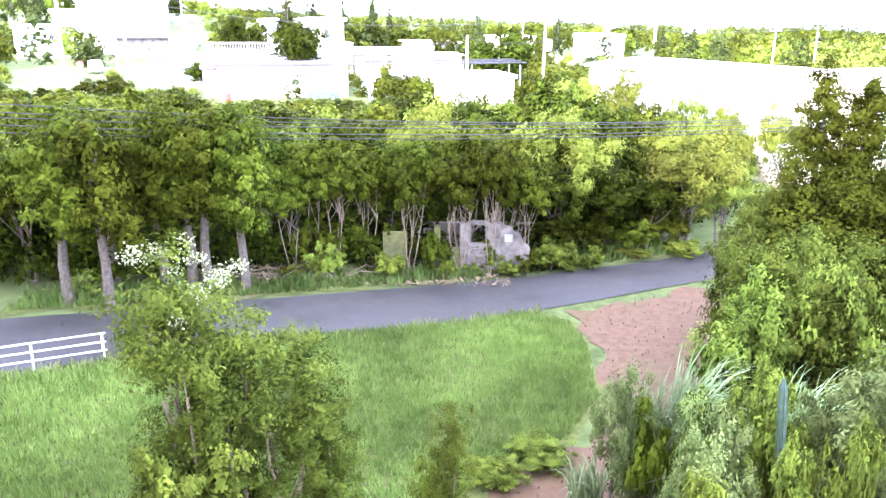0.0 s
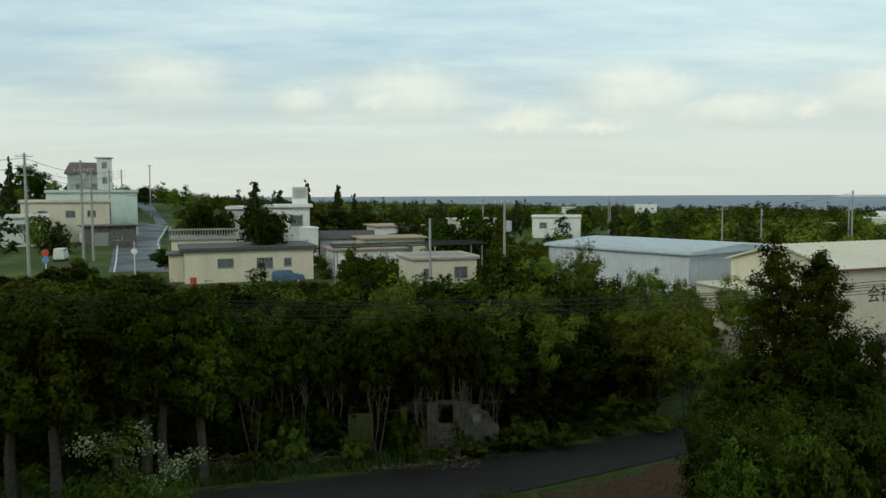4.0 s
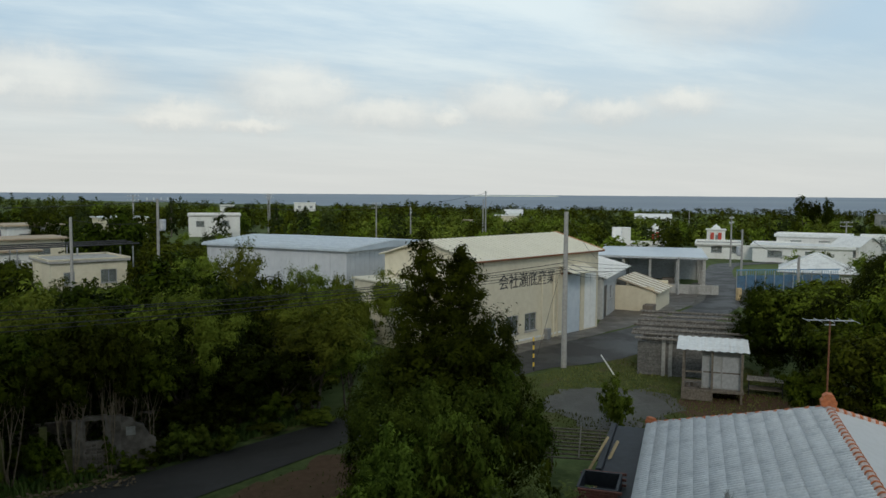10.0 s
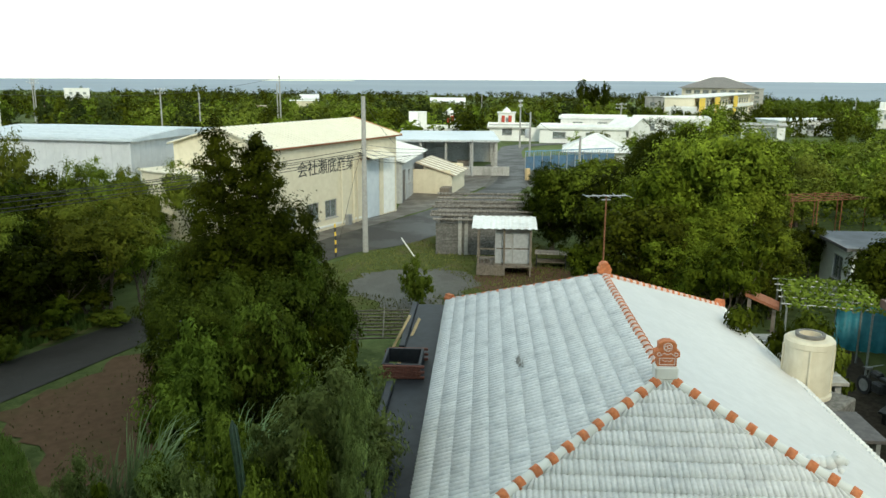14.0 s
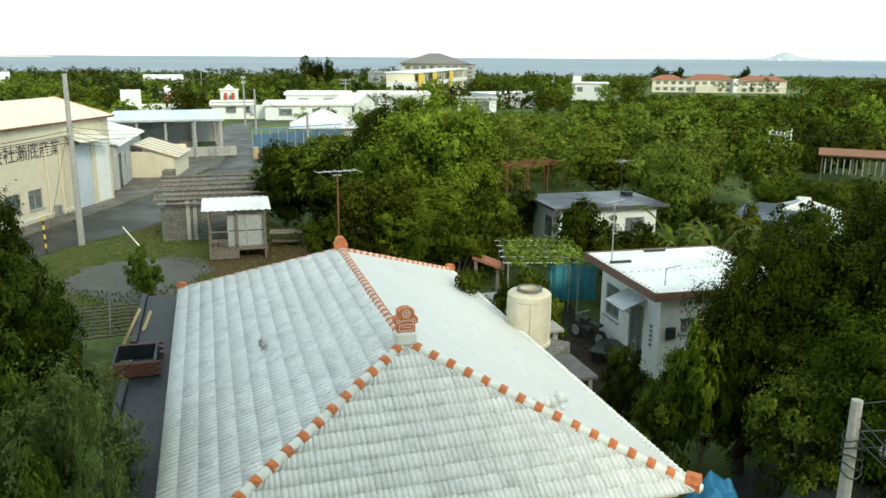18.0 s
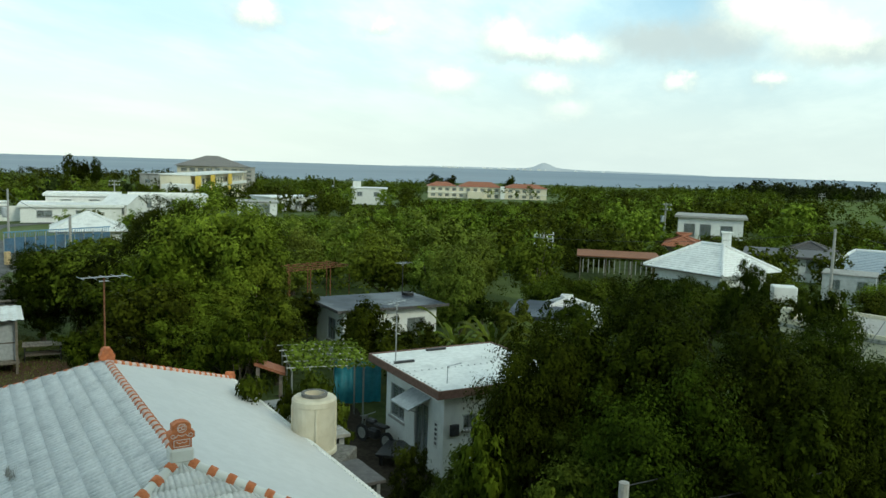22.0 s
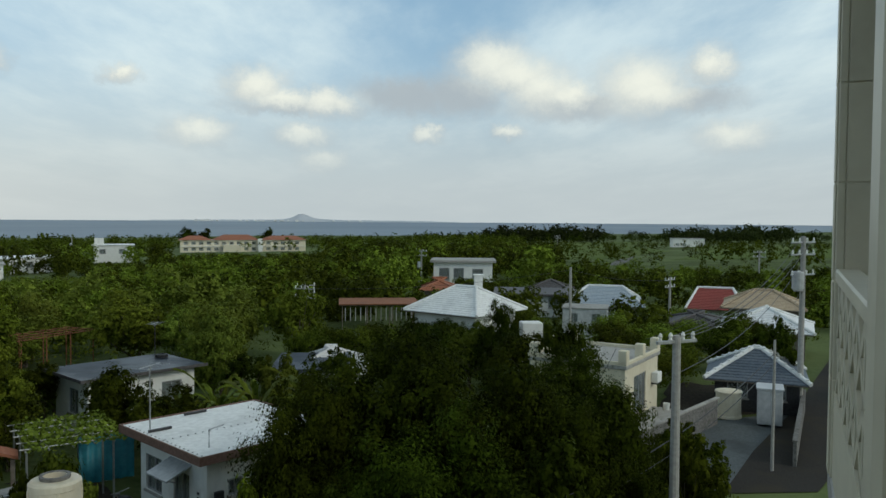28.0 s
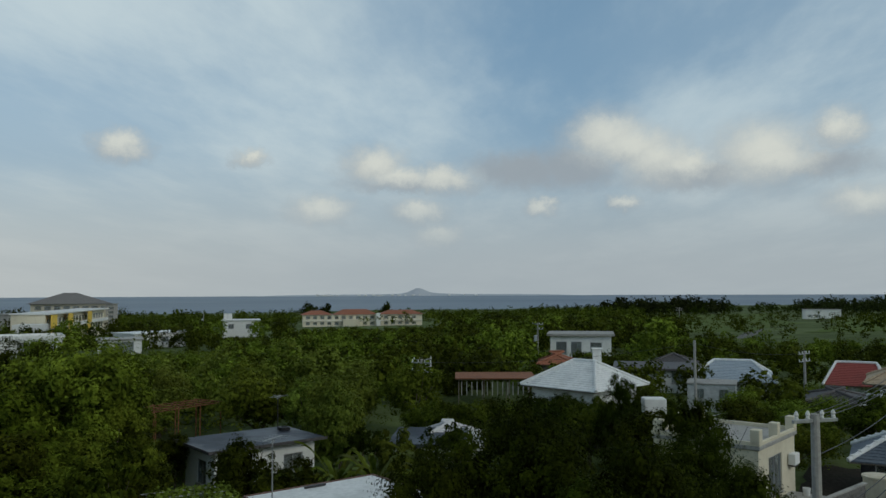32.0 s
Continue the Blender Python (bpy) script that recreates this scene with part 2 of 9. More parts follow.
def leafy(name, a, b, rough=0.58, through=0.16, spec=0.012):
    """Leaves: the tone changes from leaf to leaf, branch to branch and tree to tree, and some light comes through."""
    m, t = nodes_of(name)
    p = t.nodes["Principled BSDF"]
    out = t.nodes["Material Output"]
    geo = t.nodes.new("ShaderNodeNewGeometry")
    info = t.nodes.new("ShaderNodeObjectInfo")
    tc = t.nodes.new("ShaderNodeTexCoord")
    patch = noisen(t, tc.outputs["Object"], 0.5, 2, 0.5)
    # tuft-scale tone imitates lit leaf tops and dark gaps in the crowns
    tuft_shade = noisen(t, tc.outputs["Object"], 2.1, 2, 0.5)
    f = mathn(t, "ADD", mathn(t, "MULTIPLY", geo.outputs["Random Per Island"], 0.34), mathn(t, "ADD", mathn(t, "MULTIPLY", ramp(t, patch, 0.32, 0.68), 0.26), mathn(t, "MULTIPLY", ramp(t, tuft_shade, 0.38, 0.62), 0.40)))
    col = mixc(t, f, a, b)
    hsv = t.nodes.new("ShaderNodeHueSaturation")
    link(t, mathn(t, "ADD", mathn(t, "MULTIPLY", info.outputs["Random"], 0.03), 0.491), hsv.inputs["Hue"])
    grove = ramp(t, noisen(t, geo.outputs["Position"], 0.13, 2, 0.5), 0.35, 0.65)
    link(t, mathn(t, "ADD", mathn(t, "ADD", mathn(t, "MULTIPLY", info.outputs["Random"], 0.7), mathn(t, "MULTIPLY", grove, 0.6)), 0.36), hsv.inputs["Value"])
    link(t, col, hsv.inputs["Color"])
    link(t, hsv.outputs[0], p.inputs["Base Color"])
    p.inputs["Roughness"].default_value, p.inputs["Specular IOR Level"].default_value = rough, spec
    tr = t.nodes.new("ShaderNodeBsdfTranslucent")
    link(t, hsv.outputs[0], tr.inputs["Color"])
    mx = t.nodes.new("ShaderNodeMixShader")
    mx.inputs[0].default_value = through
    link(t, p.outputs[0], mx.inputs[1]), link(t, tr.outputs[0], mx.inputs[2])
    link(t, mx.outputs[0], out.inputs[0])
    return m


LEAF = {
    # near-black end stands in for shade on and within the large trees
    "dark": leafy("leaf_dark_shaded", (0.003, 0.005, 0.001), (0.052, 0.069, 0.006)),
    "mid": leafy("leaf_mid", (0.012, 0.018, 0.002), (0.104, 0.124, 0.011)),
    "soft": leafy("leaf_soft", (0.018, 0.026, 0.004), (0.112, 0.136, 0.018)),
    "vine": leafy("leaf_vine", (0.036, 0.050, 0.005), (0.265, 0.335, 0.036)),
    "light": leafy("leaf_light", (0.042, 0.058, 0.007), (0.172, 0.198, 0.028)),
    "wood_dark": leafy("leaf_wood_dark", (0.009, 0.013, 0.002), (0.105, 0.126, 0.012)),
    "wood_mid": leafy("leaf_wood_mid", (0.023, 0.032, 0.003), (0.190, 0.228, 0.026)),
    "wood_light": leafy("leaf_wood_light", (0.046, 0.062, 0.008), (0.220, 0.262, 0.040)),
    "grey": leafy("leaf_grey", (0.046, 0.062, 0.018), (0.205, 0.245, 0.075), rough=0.6),
    "fresh": leafy("leaf_fresh", (0.028, 0.040, 0.006), (0.190, 0.235, 0.032)),
    "pale": leafy("leaf_pale", (0.130, 0.190, 0.070), (0.290, 0.360, 0.180), rough=0.6),
    "pine": leafy("leaf_pine", (0.012, 0.019, 0.005), (0.052, 0.064, 0.016), rough=0.6, through=0.1),
}
M = {
    "bark": surface("bark", (0.075, 0.058, 0.043), (0.15, 0.125, 0.10), 9, 0.85, 0.5, stain=(0.04, 0.04, 0.028), streak=4),
    "bark_pale": surface("bark_pale", (0.14, 0.105, 0.07), (0.25, 0.195, 0.135), 8, 0.8, 0.4, stain=(0.07, 0.07, 0.05), streak=4),
    "asphalt": surface("asphalt", (0.028, 0.026, 0.024), (0.046, 0.043, 0.040), 25, 0.68, 0.12, stain=(0.016, 0.016, 0.016), stain_scale=0.35, wet=0.16),
    "wet_asphalt": surface("wet_asphalt", (0.050, 0.052, 0.058), (0.075, 0.076, 0.082), 25, 0.6, 0.03, stain=(0.04, 0.04, 0.045), stain_amount=0.3, stain_scale=0.12, wet=0.2),
    "damp_concrete": surface("damp_yard_concrete", (0.075, 0.088, 0.093), (0.125, 0.14, 0.145), 8, 0.75, 0.1, stain=(0.04, 0.045, 0.045), stain_amount=0.7, stain_scale=0.5, spec=0.2),
    "old_asphalt": surface("old_lane_asphalt", (0.028, 0.026, 0.024), (0.05, 0.046, 0.04), 20, 0.9, 0.2, stain=(0.06, 0.05, 0.03), stain_amount=0.5, stain_scale=0.5, spec=0.1),
    "concrete": surface("concrete", (0.30, 0.29, 0.27), (0.42, 0.41, 0.38), 7, 0.8, 0.2, stain=(0.12, 0.12, 0.11), stain_amount=0.55, streak=3),
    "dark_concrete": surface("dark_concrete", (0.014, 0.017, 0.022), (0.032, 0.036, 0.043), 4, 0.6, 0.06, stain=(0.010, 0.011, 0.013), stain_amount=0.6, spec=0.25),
    "forecourt": surface("damp_forecourt_concrete", (0.085, 0.076, 0.066), (0.14, 0.127, 0.112), 12, 0.6, 0.08, stain=(0.05, 0.047, 0.043), stain_amount=0.6, stain_scale=0.4, wet=0.25),
    "block": surface("concrete_block", (0.105, 0.102, 0.094), (0.215, 0.208, 0.195), 9, 0.9, 0.4, stain=(0.05, 0.048, 0.038), stain_amount=0.6),
    "cream": surface("cream_paint", (0.66, 0.60, 0.45), (0.72, 0.66, 0.51), 3, 0.75, 0.06, stain=(0.40, 0.34, 0.24), stain_amount=0.35, stain_scale=0.5, streak=5),
    "white": surface("white_paint", (0.72, 0.72, 0.69), (0.80, 0.80, 0.77), 3, 0.7, 0.06, stain=(0.42, 0.41, 0.37), stain_amount=0.4, stain_scale=0.6, streak=4),
    "grey_wall": surface("grey_wall", (0.40, 0.41, 0.41), (0.52, 0.53, 0.53), 4, 0.75, 0.1, stain=(0.20, 0.20, 0.19), stain_amount=0.5, streak=4),
    "pale_green": surface("pale_green_paint", (0.52, 0.62, 0.56), (0.60, 0.70, 0.64), 3, 0.75, 0.06, stain=(0.35, 0.38, 0.34), streak=4),
    "yellow": surface("yellow_paint", (0.75, 0.50, 0.06), (0.82, 0.58, 0.09), 3, 0.7, 0.05, stain=(0.5, 0.33, 0.06)),
    "roof_white": surface("white_roof_paint", (0.66, 0.67, 0.66), (0.80, 0.81, 0.80), 5, 0.55, 0.12, stain=(0.46, 0.47, 0.47), stain_amount=0.5, stain_scale=0.8, vary=0.08),
    "smooth_white": surface("smooth_white_roof_paint", (0.64, 0.63, 0.62), (0.70, 0.69, 0.68), 4, 0.55, 0.05, stain=(0.52, 0.52, 0.51), stain_amount=0.4, stain_scale=0.5, vary=0.02),
    "tile_white": surface("white_painted_tile", (0.69, 0.69, 0.695), (0.81, 0.81, 0.81), 14, 0.5, 0.08, stain=(0.40, 0.42, 0.44), stain_amount=0.45, stain_scale=3.0, vary=0.10),
    "dark_soil": surface("dark_earth", (0.026, 0.022, 0.017), (0.055, 0.047, 0.037), 6, 0.9, 0.4, stain=(0.03, 0.036, 0.014), spec=0.1),
    "terracotta": surface("terracotta", (0.50, 0.14, 0.05), (0.68, 0.24, 0.10), 12, 0.75, 0.2, stain=(0.30, 0.12, 0.07), stain_scale=4),
    "pink_mortar": surface("pinkish_mortar", (0.62, 0.45, 0.40), (0.74, 0.62, 0.57), 12, 0.75, 0.2, stain=(0.45, 0.30, 0.25), stain_scale=5),
    "red_roof": surface("red_roof", (0.22, 0.045, 0.04), (0.30, 0.075, 0.06), 8, 0.7, 0.15, stain=(0.15, 0.05, 0.04)),
    "orange_roof": surface("orange_roof", (0.27, 0.095, 0.05), (0.37, 0.155, 0.085), 8, 0.75, 0.15, stain=(0.20, 0.09, 0.06)),
    "brown_roof": surface("brown_tile", (0.36, 0.28, 0.19), (0.50, 0.40, 0.28), 8, 0.8, 0.2, stain=(0.22, 0.16, 0.11)),
    "dark_roof": surface("dark_roof", (0.06, 0.055, 0.055), (0.11, 0.10, 0.10), 6, 0.6, 0.1, stain=(0.04, 0.04, 0.04)),
    "blue_roof": surface("blue_grey_tile", (0.07, 0.09, 0.12), (0.125, 0.15, 0.185), 8, 0.6, 0.15, stain=(0.20, 0.22, 0.24)),
    "pale_blue_roof": surface("pale_blue_tile", (0.26, 0.31, 0.36), (0.36, 0.41, 0.46), 8, 0.6, 0.15, stain=(0.45, 0.48, 0.50)),
    "slate_roof": surface("wet_flat_roof", (0.020, 0.026, 0.040), (0.045, 0.055, 0.075), 1.2, 0.55, 0.03, stain=(0.09, 0.11, 0.14), stain_amount=0.5, stain_scale=0.4, wet=0.15, spec=0.25),
    "metal_blue": surface("pale_blue_metal", (0.50, 0.56, 0.62), (0.58, 0.64, 0.69), 2, 0.42, 0.04, stain=(0.36, 0.40, 0.43), stain_amount=0.35, stain_scale=0.3, streak=4, vary=0.05),
    "metal_wall": surface("pale_grey_metal", (0.54, 0.56, 0.59), (0.61, 0.63, 0.65), 2, 0.5, 0.04, stain=(0.33, 0.35, 0.36), stain_amount=0.35, stain_scale=0.3, streak=6, vary=0.05),
    "cream_metal": surface("cream_metal", (0.70, 0.66, 0.53), (0.77, 0.73, 0.60), 2, 0.5, 0.05, stain=(0.55, 0.49, 0.37), stain_amount=0.4, stain_scale=0.4, streak=4, vary=0.05),
    "rust": surface("rusty_iron", (0.16, 0.06, 0.03), (0.30, 0.13, 0.06), 18, 0.85, 0.3, stain=(0.09, 0.05, 0.035)),
    "rusty_orange": surface("orange_rust_trim", (0.45, 0.22, 0.10), (0.58, 0.32, 0.17), 18, 0.85, 0.3, stain=(0.25, 0.12, 0.06)),
    "steel": surface("galvanised_steel", (0.34, 0.35, 0.36), (0.46, 0.47, 0.48), 10, 0.42, 0.05, metal=0.6, stain=(0.24, 0.22, 0.20)),
    "zinc": surface("corrugated_zinc", (0.42, 0.44, 0.46), (0.56, 0.58, 0.60), 6, 0.45, 0.05, metal=0.35, stain=(0.30, 0.28, 0.26)),
    "wood": surface("weathered_wood", (0.13, 0.11, 0.088), (0.24, 0.205, 0.165), 12, 0.85, 0.3, stain=(0.06, 0.052, 0.043), streak=5),
    "old_timber": surface("old_grey_timber", (0.09, 0.082, 0.072), (0.30, 0.275, 0.245), 12, 0.9, 0.3, stain=(0.04, 0.035, 0.03), streak=5, vary=0.4),
    "new_wood": surface("yellow_timber", (0.50, 0.36, 0.18), (0.60, 0.46, 0.26), 12, 0.75, 0.2, stain=(0.34, 0.24, 0.13)),
    "bamboo": surface("dry_bamboo", (0.36, 0.32, 0.22), (0.50, 0.45, 0.33), 14, 0.7, 0.2, stain=(0.20, 0.17, 0.12)),
    "pole": surface("concrete_pole", (0.30, 0.29, 0.275), (0.40, 0.39, 0.37), 9, 0.85, 0.15, stain=(0.20, 0.19, 0.17), streak=8),
    "black": surface("black_rubber", (0.018, 0.018, 0.019), (0.03, 0.03, 0.032), 10, 0.55, 0.05),
    "dark_metal": surface("dark_metal", (0.03, 0.03, 0.033), (0.06, 0.06, 0.065), 10, 0.4, 0.05, metal=0.3),
    "blue_sheet": surface("blue_plastic_sheet", (0.03, 0.20, 0.42), (0.06, 0.30, 0.55), 5, 0.4, 0.2, stain=(0.03, 0.13, 0.30)),
    "teal_sheet": surface("teal_sheet", (0.02, 0.18, 0.25), (0.04, 0.26, 0.34), 5, 0.5, 0.2, stain=(0.02, 0.11, 0.16)),
    "blue_paint": surface("blue_paint", (0.10, 0.22, 0.38), (0.15, 0.30, 0.46), 5, 0.5, 0.05, stain=(0.20, 0.20, 0.22)),
    "brick": surface("red_brick", (0.10, 0.036, 0.026), (0.17, 0.062, 0.045), 16, 0.85, 0.3, stain=(0.06, 0.03, 0.025), vary=0.25),
    "moss": surface("mossy_plaster", (0.075, 0.080, 0.022), (0.14, 0.14, 0.05), 5, 0.9, 0.2, stain=(0.05, 0.05, 0.03), stain_amount=0.5),
    "plaster": surface("weathered_plaster", (0.11, 0.095, 0.080), (0.22, 0.19, 0.165), 3, 0.9, 0.2, stain=(0.05, 0.045, 0.03), stain_amount=0.8, stain_scale=1.2),
    "tank": surface("cream_tank", (0.62, 0.57, 0.44), (0.70, 0.65, 0.52), 4, 0.6, 0.08, stain=(0.42, 0.33, 0.20), stain_amount=0.5, stain_scale=1.0, streak=5),
    "cactus": surface("cactus_skin", (0.03, 0.055, 0.04), (0.06, 0.10, 0.065), 9, 0.6, 0.1, stain=(0.08, 0.09, 0.07)),
    "soil": surface("red_soil", (0.088, 0.054, 0.033), (0.116, 0.074, 0.047), 3.5, 0.95, 0.12, stain=(0.075, 0.070, 0.030), stain_amount=0.55, spec=0.08),
    "gravel": surface("wet_gravel", (0.09, 0.085, 0.075), (0.16, 0.155, 0.14), 45, 0.8, 0.12, stain=(0.06, 0.06, 0.035), stain_amount=0.7, wet=0.3, spec=0.08),
    "lawn": surface("grass_ground", (0.060, 0.078, 0.020), (0.105, 0.120, 0.038), 5, 0.95, 0.5, stain=(0.12, 0.095, 0.055), stain_amount=0.7, spec=0.06),
    "rubbish": surface("dry_litter", (0.16, 0.12, 0.09), (0.30, 0.23, 0.17), 20, 0.95, 0.5, stain=(0.10, 0.09, 0.05), spec=0.08),
    "ink": surface("faded_black_paint", (0.03, 0.03, 0.032), (0.06, 0.06, 0.06), 10, 0.7, 0.0),
    "cable": surface("cable_sheath", (0.02, 0.02, 0.022), (0.035, 0.035, 0.037), 10, 0.5, 0.0),
    "silver_paint": surface("silver_car_paint", (0.30, 0.30, 0.30), (0.36, 0.36, 0.36), 3, 0.25, 0.0, metal=0.6),
    "old_blue": surface("faded_blue_sheet", (0.05, 0.11, 0.19), (0.09, 0.17, 0.26), 5, 0.6, 0.1, stain=(0.10, 0.09, 0.08), stain_amount=0.6),
    "red_paint": surface("red_paint", (0.45, 0.05, 0.03), (0.55, 0.08, 0.05), 4, 0.5, 0.05, stain=(0.3, 0.06, 0.04)),
    "flower": surface("pale_blossom", (0.24, 0.27, 0.14), (0.36, 0.38, 0.23), 10, 0.8, 0.0, vary=0.3),
    "straw": surface("dry_straw", (0.14, 0.10, 0.06), (0.24, 0.18, 0.11), 10, 0.9, 0.0, vary=0.3),
    "islet": surface("far_sand", (0.72, 0.70, 0.56), (0.80, 0.78, 0.64), 0.01, 0.9, 0.0, vary=0.0),
    # distance haze is painted into this pale hill colour
    "hazed_hill": surface("hazed_hill", (0.45, 0.48, 0.52), (0.49, 0.52, 0.56), 0.004, 0.95, 0.0, vary=0.02),
    "beige_tile": surface("beige_glazed_tile", (0.52, 0.48, 0.37), (0.58, 0.54, 0.42), 4, 0.45, 0.03, stain=(0.36, 0.33, 0.25), stain_amount=0.3, vary=0.05),
}


def glassy():
    m, t = nodes_of("window_glass")
    p = t.nodes["Principled BSDF"]
    p.inputs["Base Color"].default_value = (0.75, 0.82, 0.82, 1)
    p.inputs["Roughness"].default_value = 0.03
    p.inputs["Transmission Weight"].default_value = 0.85
    p.inputs["IOR"].default_value = 1.45
    return m


M["glass"] = glassy()


def sea_water():
    m, t = nodes_of("sea_water")
    p = t.nodes["Principled BSDF"]
    tc = t.nodes.new("ShaderNodeTexCoord")
    mp = t.nodes.new("ShaderNodeMapping")
    link(t, tc.outputs["Object"], mp.inputs[0])
    big = noisen(t, mp.outputs[0], 0.0011, 4, 0.6)
    link(t, mixc(t, ramp(t, big, 0.35, 0.65), (0.17, 0.215, 0.265), (0.21, 0.255, 0.31)), p.inputs["Base Color"])
    p.inputs["Roughness"].default_value = 0.55
    p.inputs["Specular IOR Level"].default_value = 0.25
    bn = t.nodes.new("ShaderNodeBump")
    bn.inputs["Strength"].default_value, bn.inputs["Distance"].default_value = 0.6, 1.0
    link(t, noisen(t, mp.outputs[0], 0.06, 5, 0.6), bn.inputs["Height"])
    link(t, bn.outputs[0], p.inputs["Normal"])
    return m


M["sea"] = sea_water()


def ground_cover():
    """Rough green and brown ground with fields of paler grass."""
    m, t = nodes_of("ground_cover")
    p = t.nodes["Principled BSDF"]
    tc = t.nodes.new("ShaderNodeTexCoord")
    fine = noisen(t, tc.outputs["Object"], 1.6, 6, 0.65)
    mid = noisen(t, tc.outputs["Object"], 0.09, 4, 0.6)
    big = noisen(t, tc.outputs["Object"], 0.012, 3, 0.5)
    col = mixc(t, ramp(t, fine, 0.3, 0.7), (0.045, 0.065, 0.02), (0.10, 0.125, 0.045))
    col = mixc(t, mathn(t, "MULTIPLY", ramp(t, mid, 0.45, 0.62), 0.7), col, (0.13, 0.17, 0.06))
    col = mixc(t, mathn(t, "MULTIPLY", ramp(t, big, 0.5, 0.6), 0.6), col, (0.15, 0.19, 0.075))
    link(t, col, p.inputs["Base Color"])
    p.inputs["Roughness"].default_value = 0.95
    p.inputs["Specular IOR Level"].default_value = 0.08
    bn = t.nodes.new("ShaderNodeBump")
    bn.inputs["Strength"].default_value, bn.inputs["Distance"].default_value = 0.6, 0.1
    link(t, fine, bn.inputs["Height"])
    link(t, bn.outputs[0], p.inputs["Normal"])
    return m


M["ground"] = ground_cover()
# ---------------------------------------------------------------- mesh helpers
class Build:
    """Collects vertices and faces of one mesh."""

    def __init__(self):
        self.v, self.f = [], []

    def add(self, verts, faces):
        n = len(self.v)
        self.v += [tuple(p) for p in verts]
        self.f += [tuple(i + n for i in q) for q in faces]
        return self

    def box(self, x0, y0, z0, x1, y1, z1, c=0.0):
        x0, x1, y0, y1, z0, z1 = min(x0, x1), max(x0, x1), min(y0, y1), max(y0, y1), min(z0, z1), max(z0, z1)
        if c <= 0:
            v = [(x, y, z) for z in (z0, z1) for y in (y0, y1) for x in (x0, x1)]
            return self.add(v, [(0, 2, 3, 1), (4, 5, 7, 6), (0, 1, 5, 4), (2, 6, 7, 3), (0, 4, 6, 2), (1, 3, 7, 5)])
        c = min(c, (x1 - x0) / 2.1, (y1 - y0) / 2.1, (z1 - z0) / 2.1)
        bm = bmesh.new()
        bmesh.ops.create_cube(bm, size=1, matrix=Matrix.Translation(((x0 + x1) / 2, (y0 + y1) / 2, (z0 + z1) / 2)) @ Matrix.Diagonal((x1 - x0, y1 - y0, z1 - z0, 1)))
        bmesh.ops.bevel(bm, geom=bm.edges[:], offset=c, segments=1, affect="EDGES")
        return self.take(bm)

    def take(self, bm, m=None):
        bm.verts.index_update()
        self.add([(m @ v.co if m else v.co) for v in bm.verts], [[w.index for w in q.verts] for q in bm.faces])
        bm.free()
        return self

    def tube(self, pts, radii, n=8, caps=True):
        """A round bar through the points, with a radius at each."""
        rings = []
        for k, p in enumerate(pts):
            a, b = Vector(pts[max(k - 1, 0)]), Vector(pts[min(k + 1, len(pts) - 1)])
            d = (b - a).normalized()
            s = d.cross(Vector((0, 0, 1)) if abs(d.z) < 0.95 else Vector((0, 1, 0))).normalized()
            u = s.cross(d)
            r = radii[k] if hasattr(radii, "__len__") else radii
            rings.append([Vector(p) + r * (cos(2 * pi * i / n) * s + sin(2 * pi * i / n) * u) for i in range(n)])
        v = [p for r in rings for p in r]
        f = [(k * n + i, k * n + (i + 1) % n, (k + 1) * n + (i + 1) % n, (k + 1) * n + i) for k in range(len(pts) - 1) for i in range(n)]
        if caps:
            f += [tuple(range(n))[::-1], tuple((len(pts) - 1) * n + i for i in range(n))]
        return self.add(v, f)

    def lathe(self, rows, n=20, at=(0, 0, 0)):
        """Rows of radius and height turned round the upright axis."""
        v = [(at[0] + r * cos(2 * pi * i / n), at[1] + r * sin(2 * pi * i / n), at[2] + z) for r, z in rows for i in range(n)]
        f = [(k * n + i, k * n + (i + 1) % n, (k + 1) * n + (i + 1) % n, (k + 1) * n + i) for k in range(len(rows) - 1) for i in range(n)]
        return self.add(v, f)

    def prism(self, outline, z0, z1):
        """An upright prism over a plan outline."""
        n = len(outline)
        v = [(x, y, z0) for x, y in outline] + [(x, y, z1) for x, y in outline]
        return self.add(v, [tuple(range(n))[::-1], tuple(range(n, 2 * n))] + [(i, (i + 1) % n, (i + 1) % n + n, i + n) for i in range(n)])

    def sweep_x(self, profile, x0, x1):
        """A profile of (y, z) drawn out along x."""
        n = len(profile)
        v = [(x0, y, z) for y, z in profile] + [(x1, y, z) for y, z in profile]
        return self.add(v, [tuple(range(n))[::-1], tuple(range(n, 2 * n))] + [(i, (i + 1) % n, (i + 1) % n + n, i + n) for i in range(n)])

    def mesh(self, name, smooth=False):
        m = bpy.data.meshes.new(name)
        m.from_pydata(self.v, [], self.f)
        bm = bmesh.new()
        bm.from_mesh(m)
        bmesh.ops.recalc_face_normals(bm, faces=bm.faces[:])
        bm.to_mesh(m)
        bm.free()
        if smooth:
            m.shade_smooth()
        return m


def part(name, shape, material, parent=None, label="", smooth=False, m=None):
    me = shape.mesh(name, smooth) if isinstance(shape, Build) else shape
    if material and not me.materials:
        me.materials.append(M[material] if isinstance(material, str) else material)
    ob = new(name, me)
    ob.parent = parent
    if m is not None:
        ob.matrix_basis = m
    if label:
        ob["label"] = label
    return ob


def thing(name, m, label, category, group="", kind=""):
    ob = new(name)
    ob.empty_display_size = 0.2
    ob.matrix_basis = m
    return tagged(ob, label, category, group, kind)


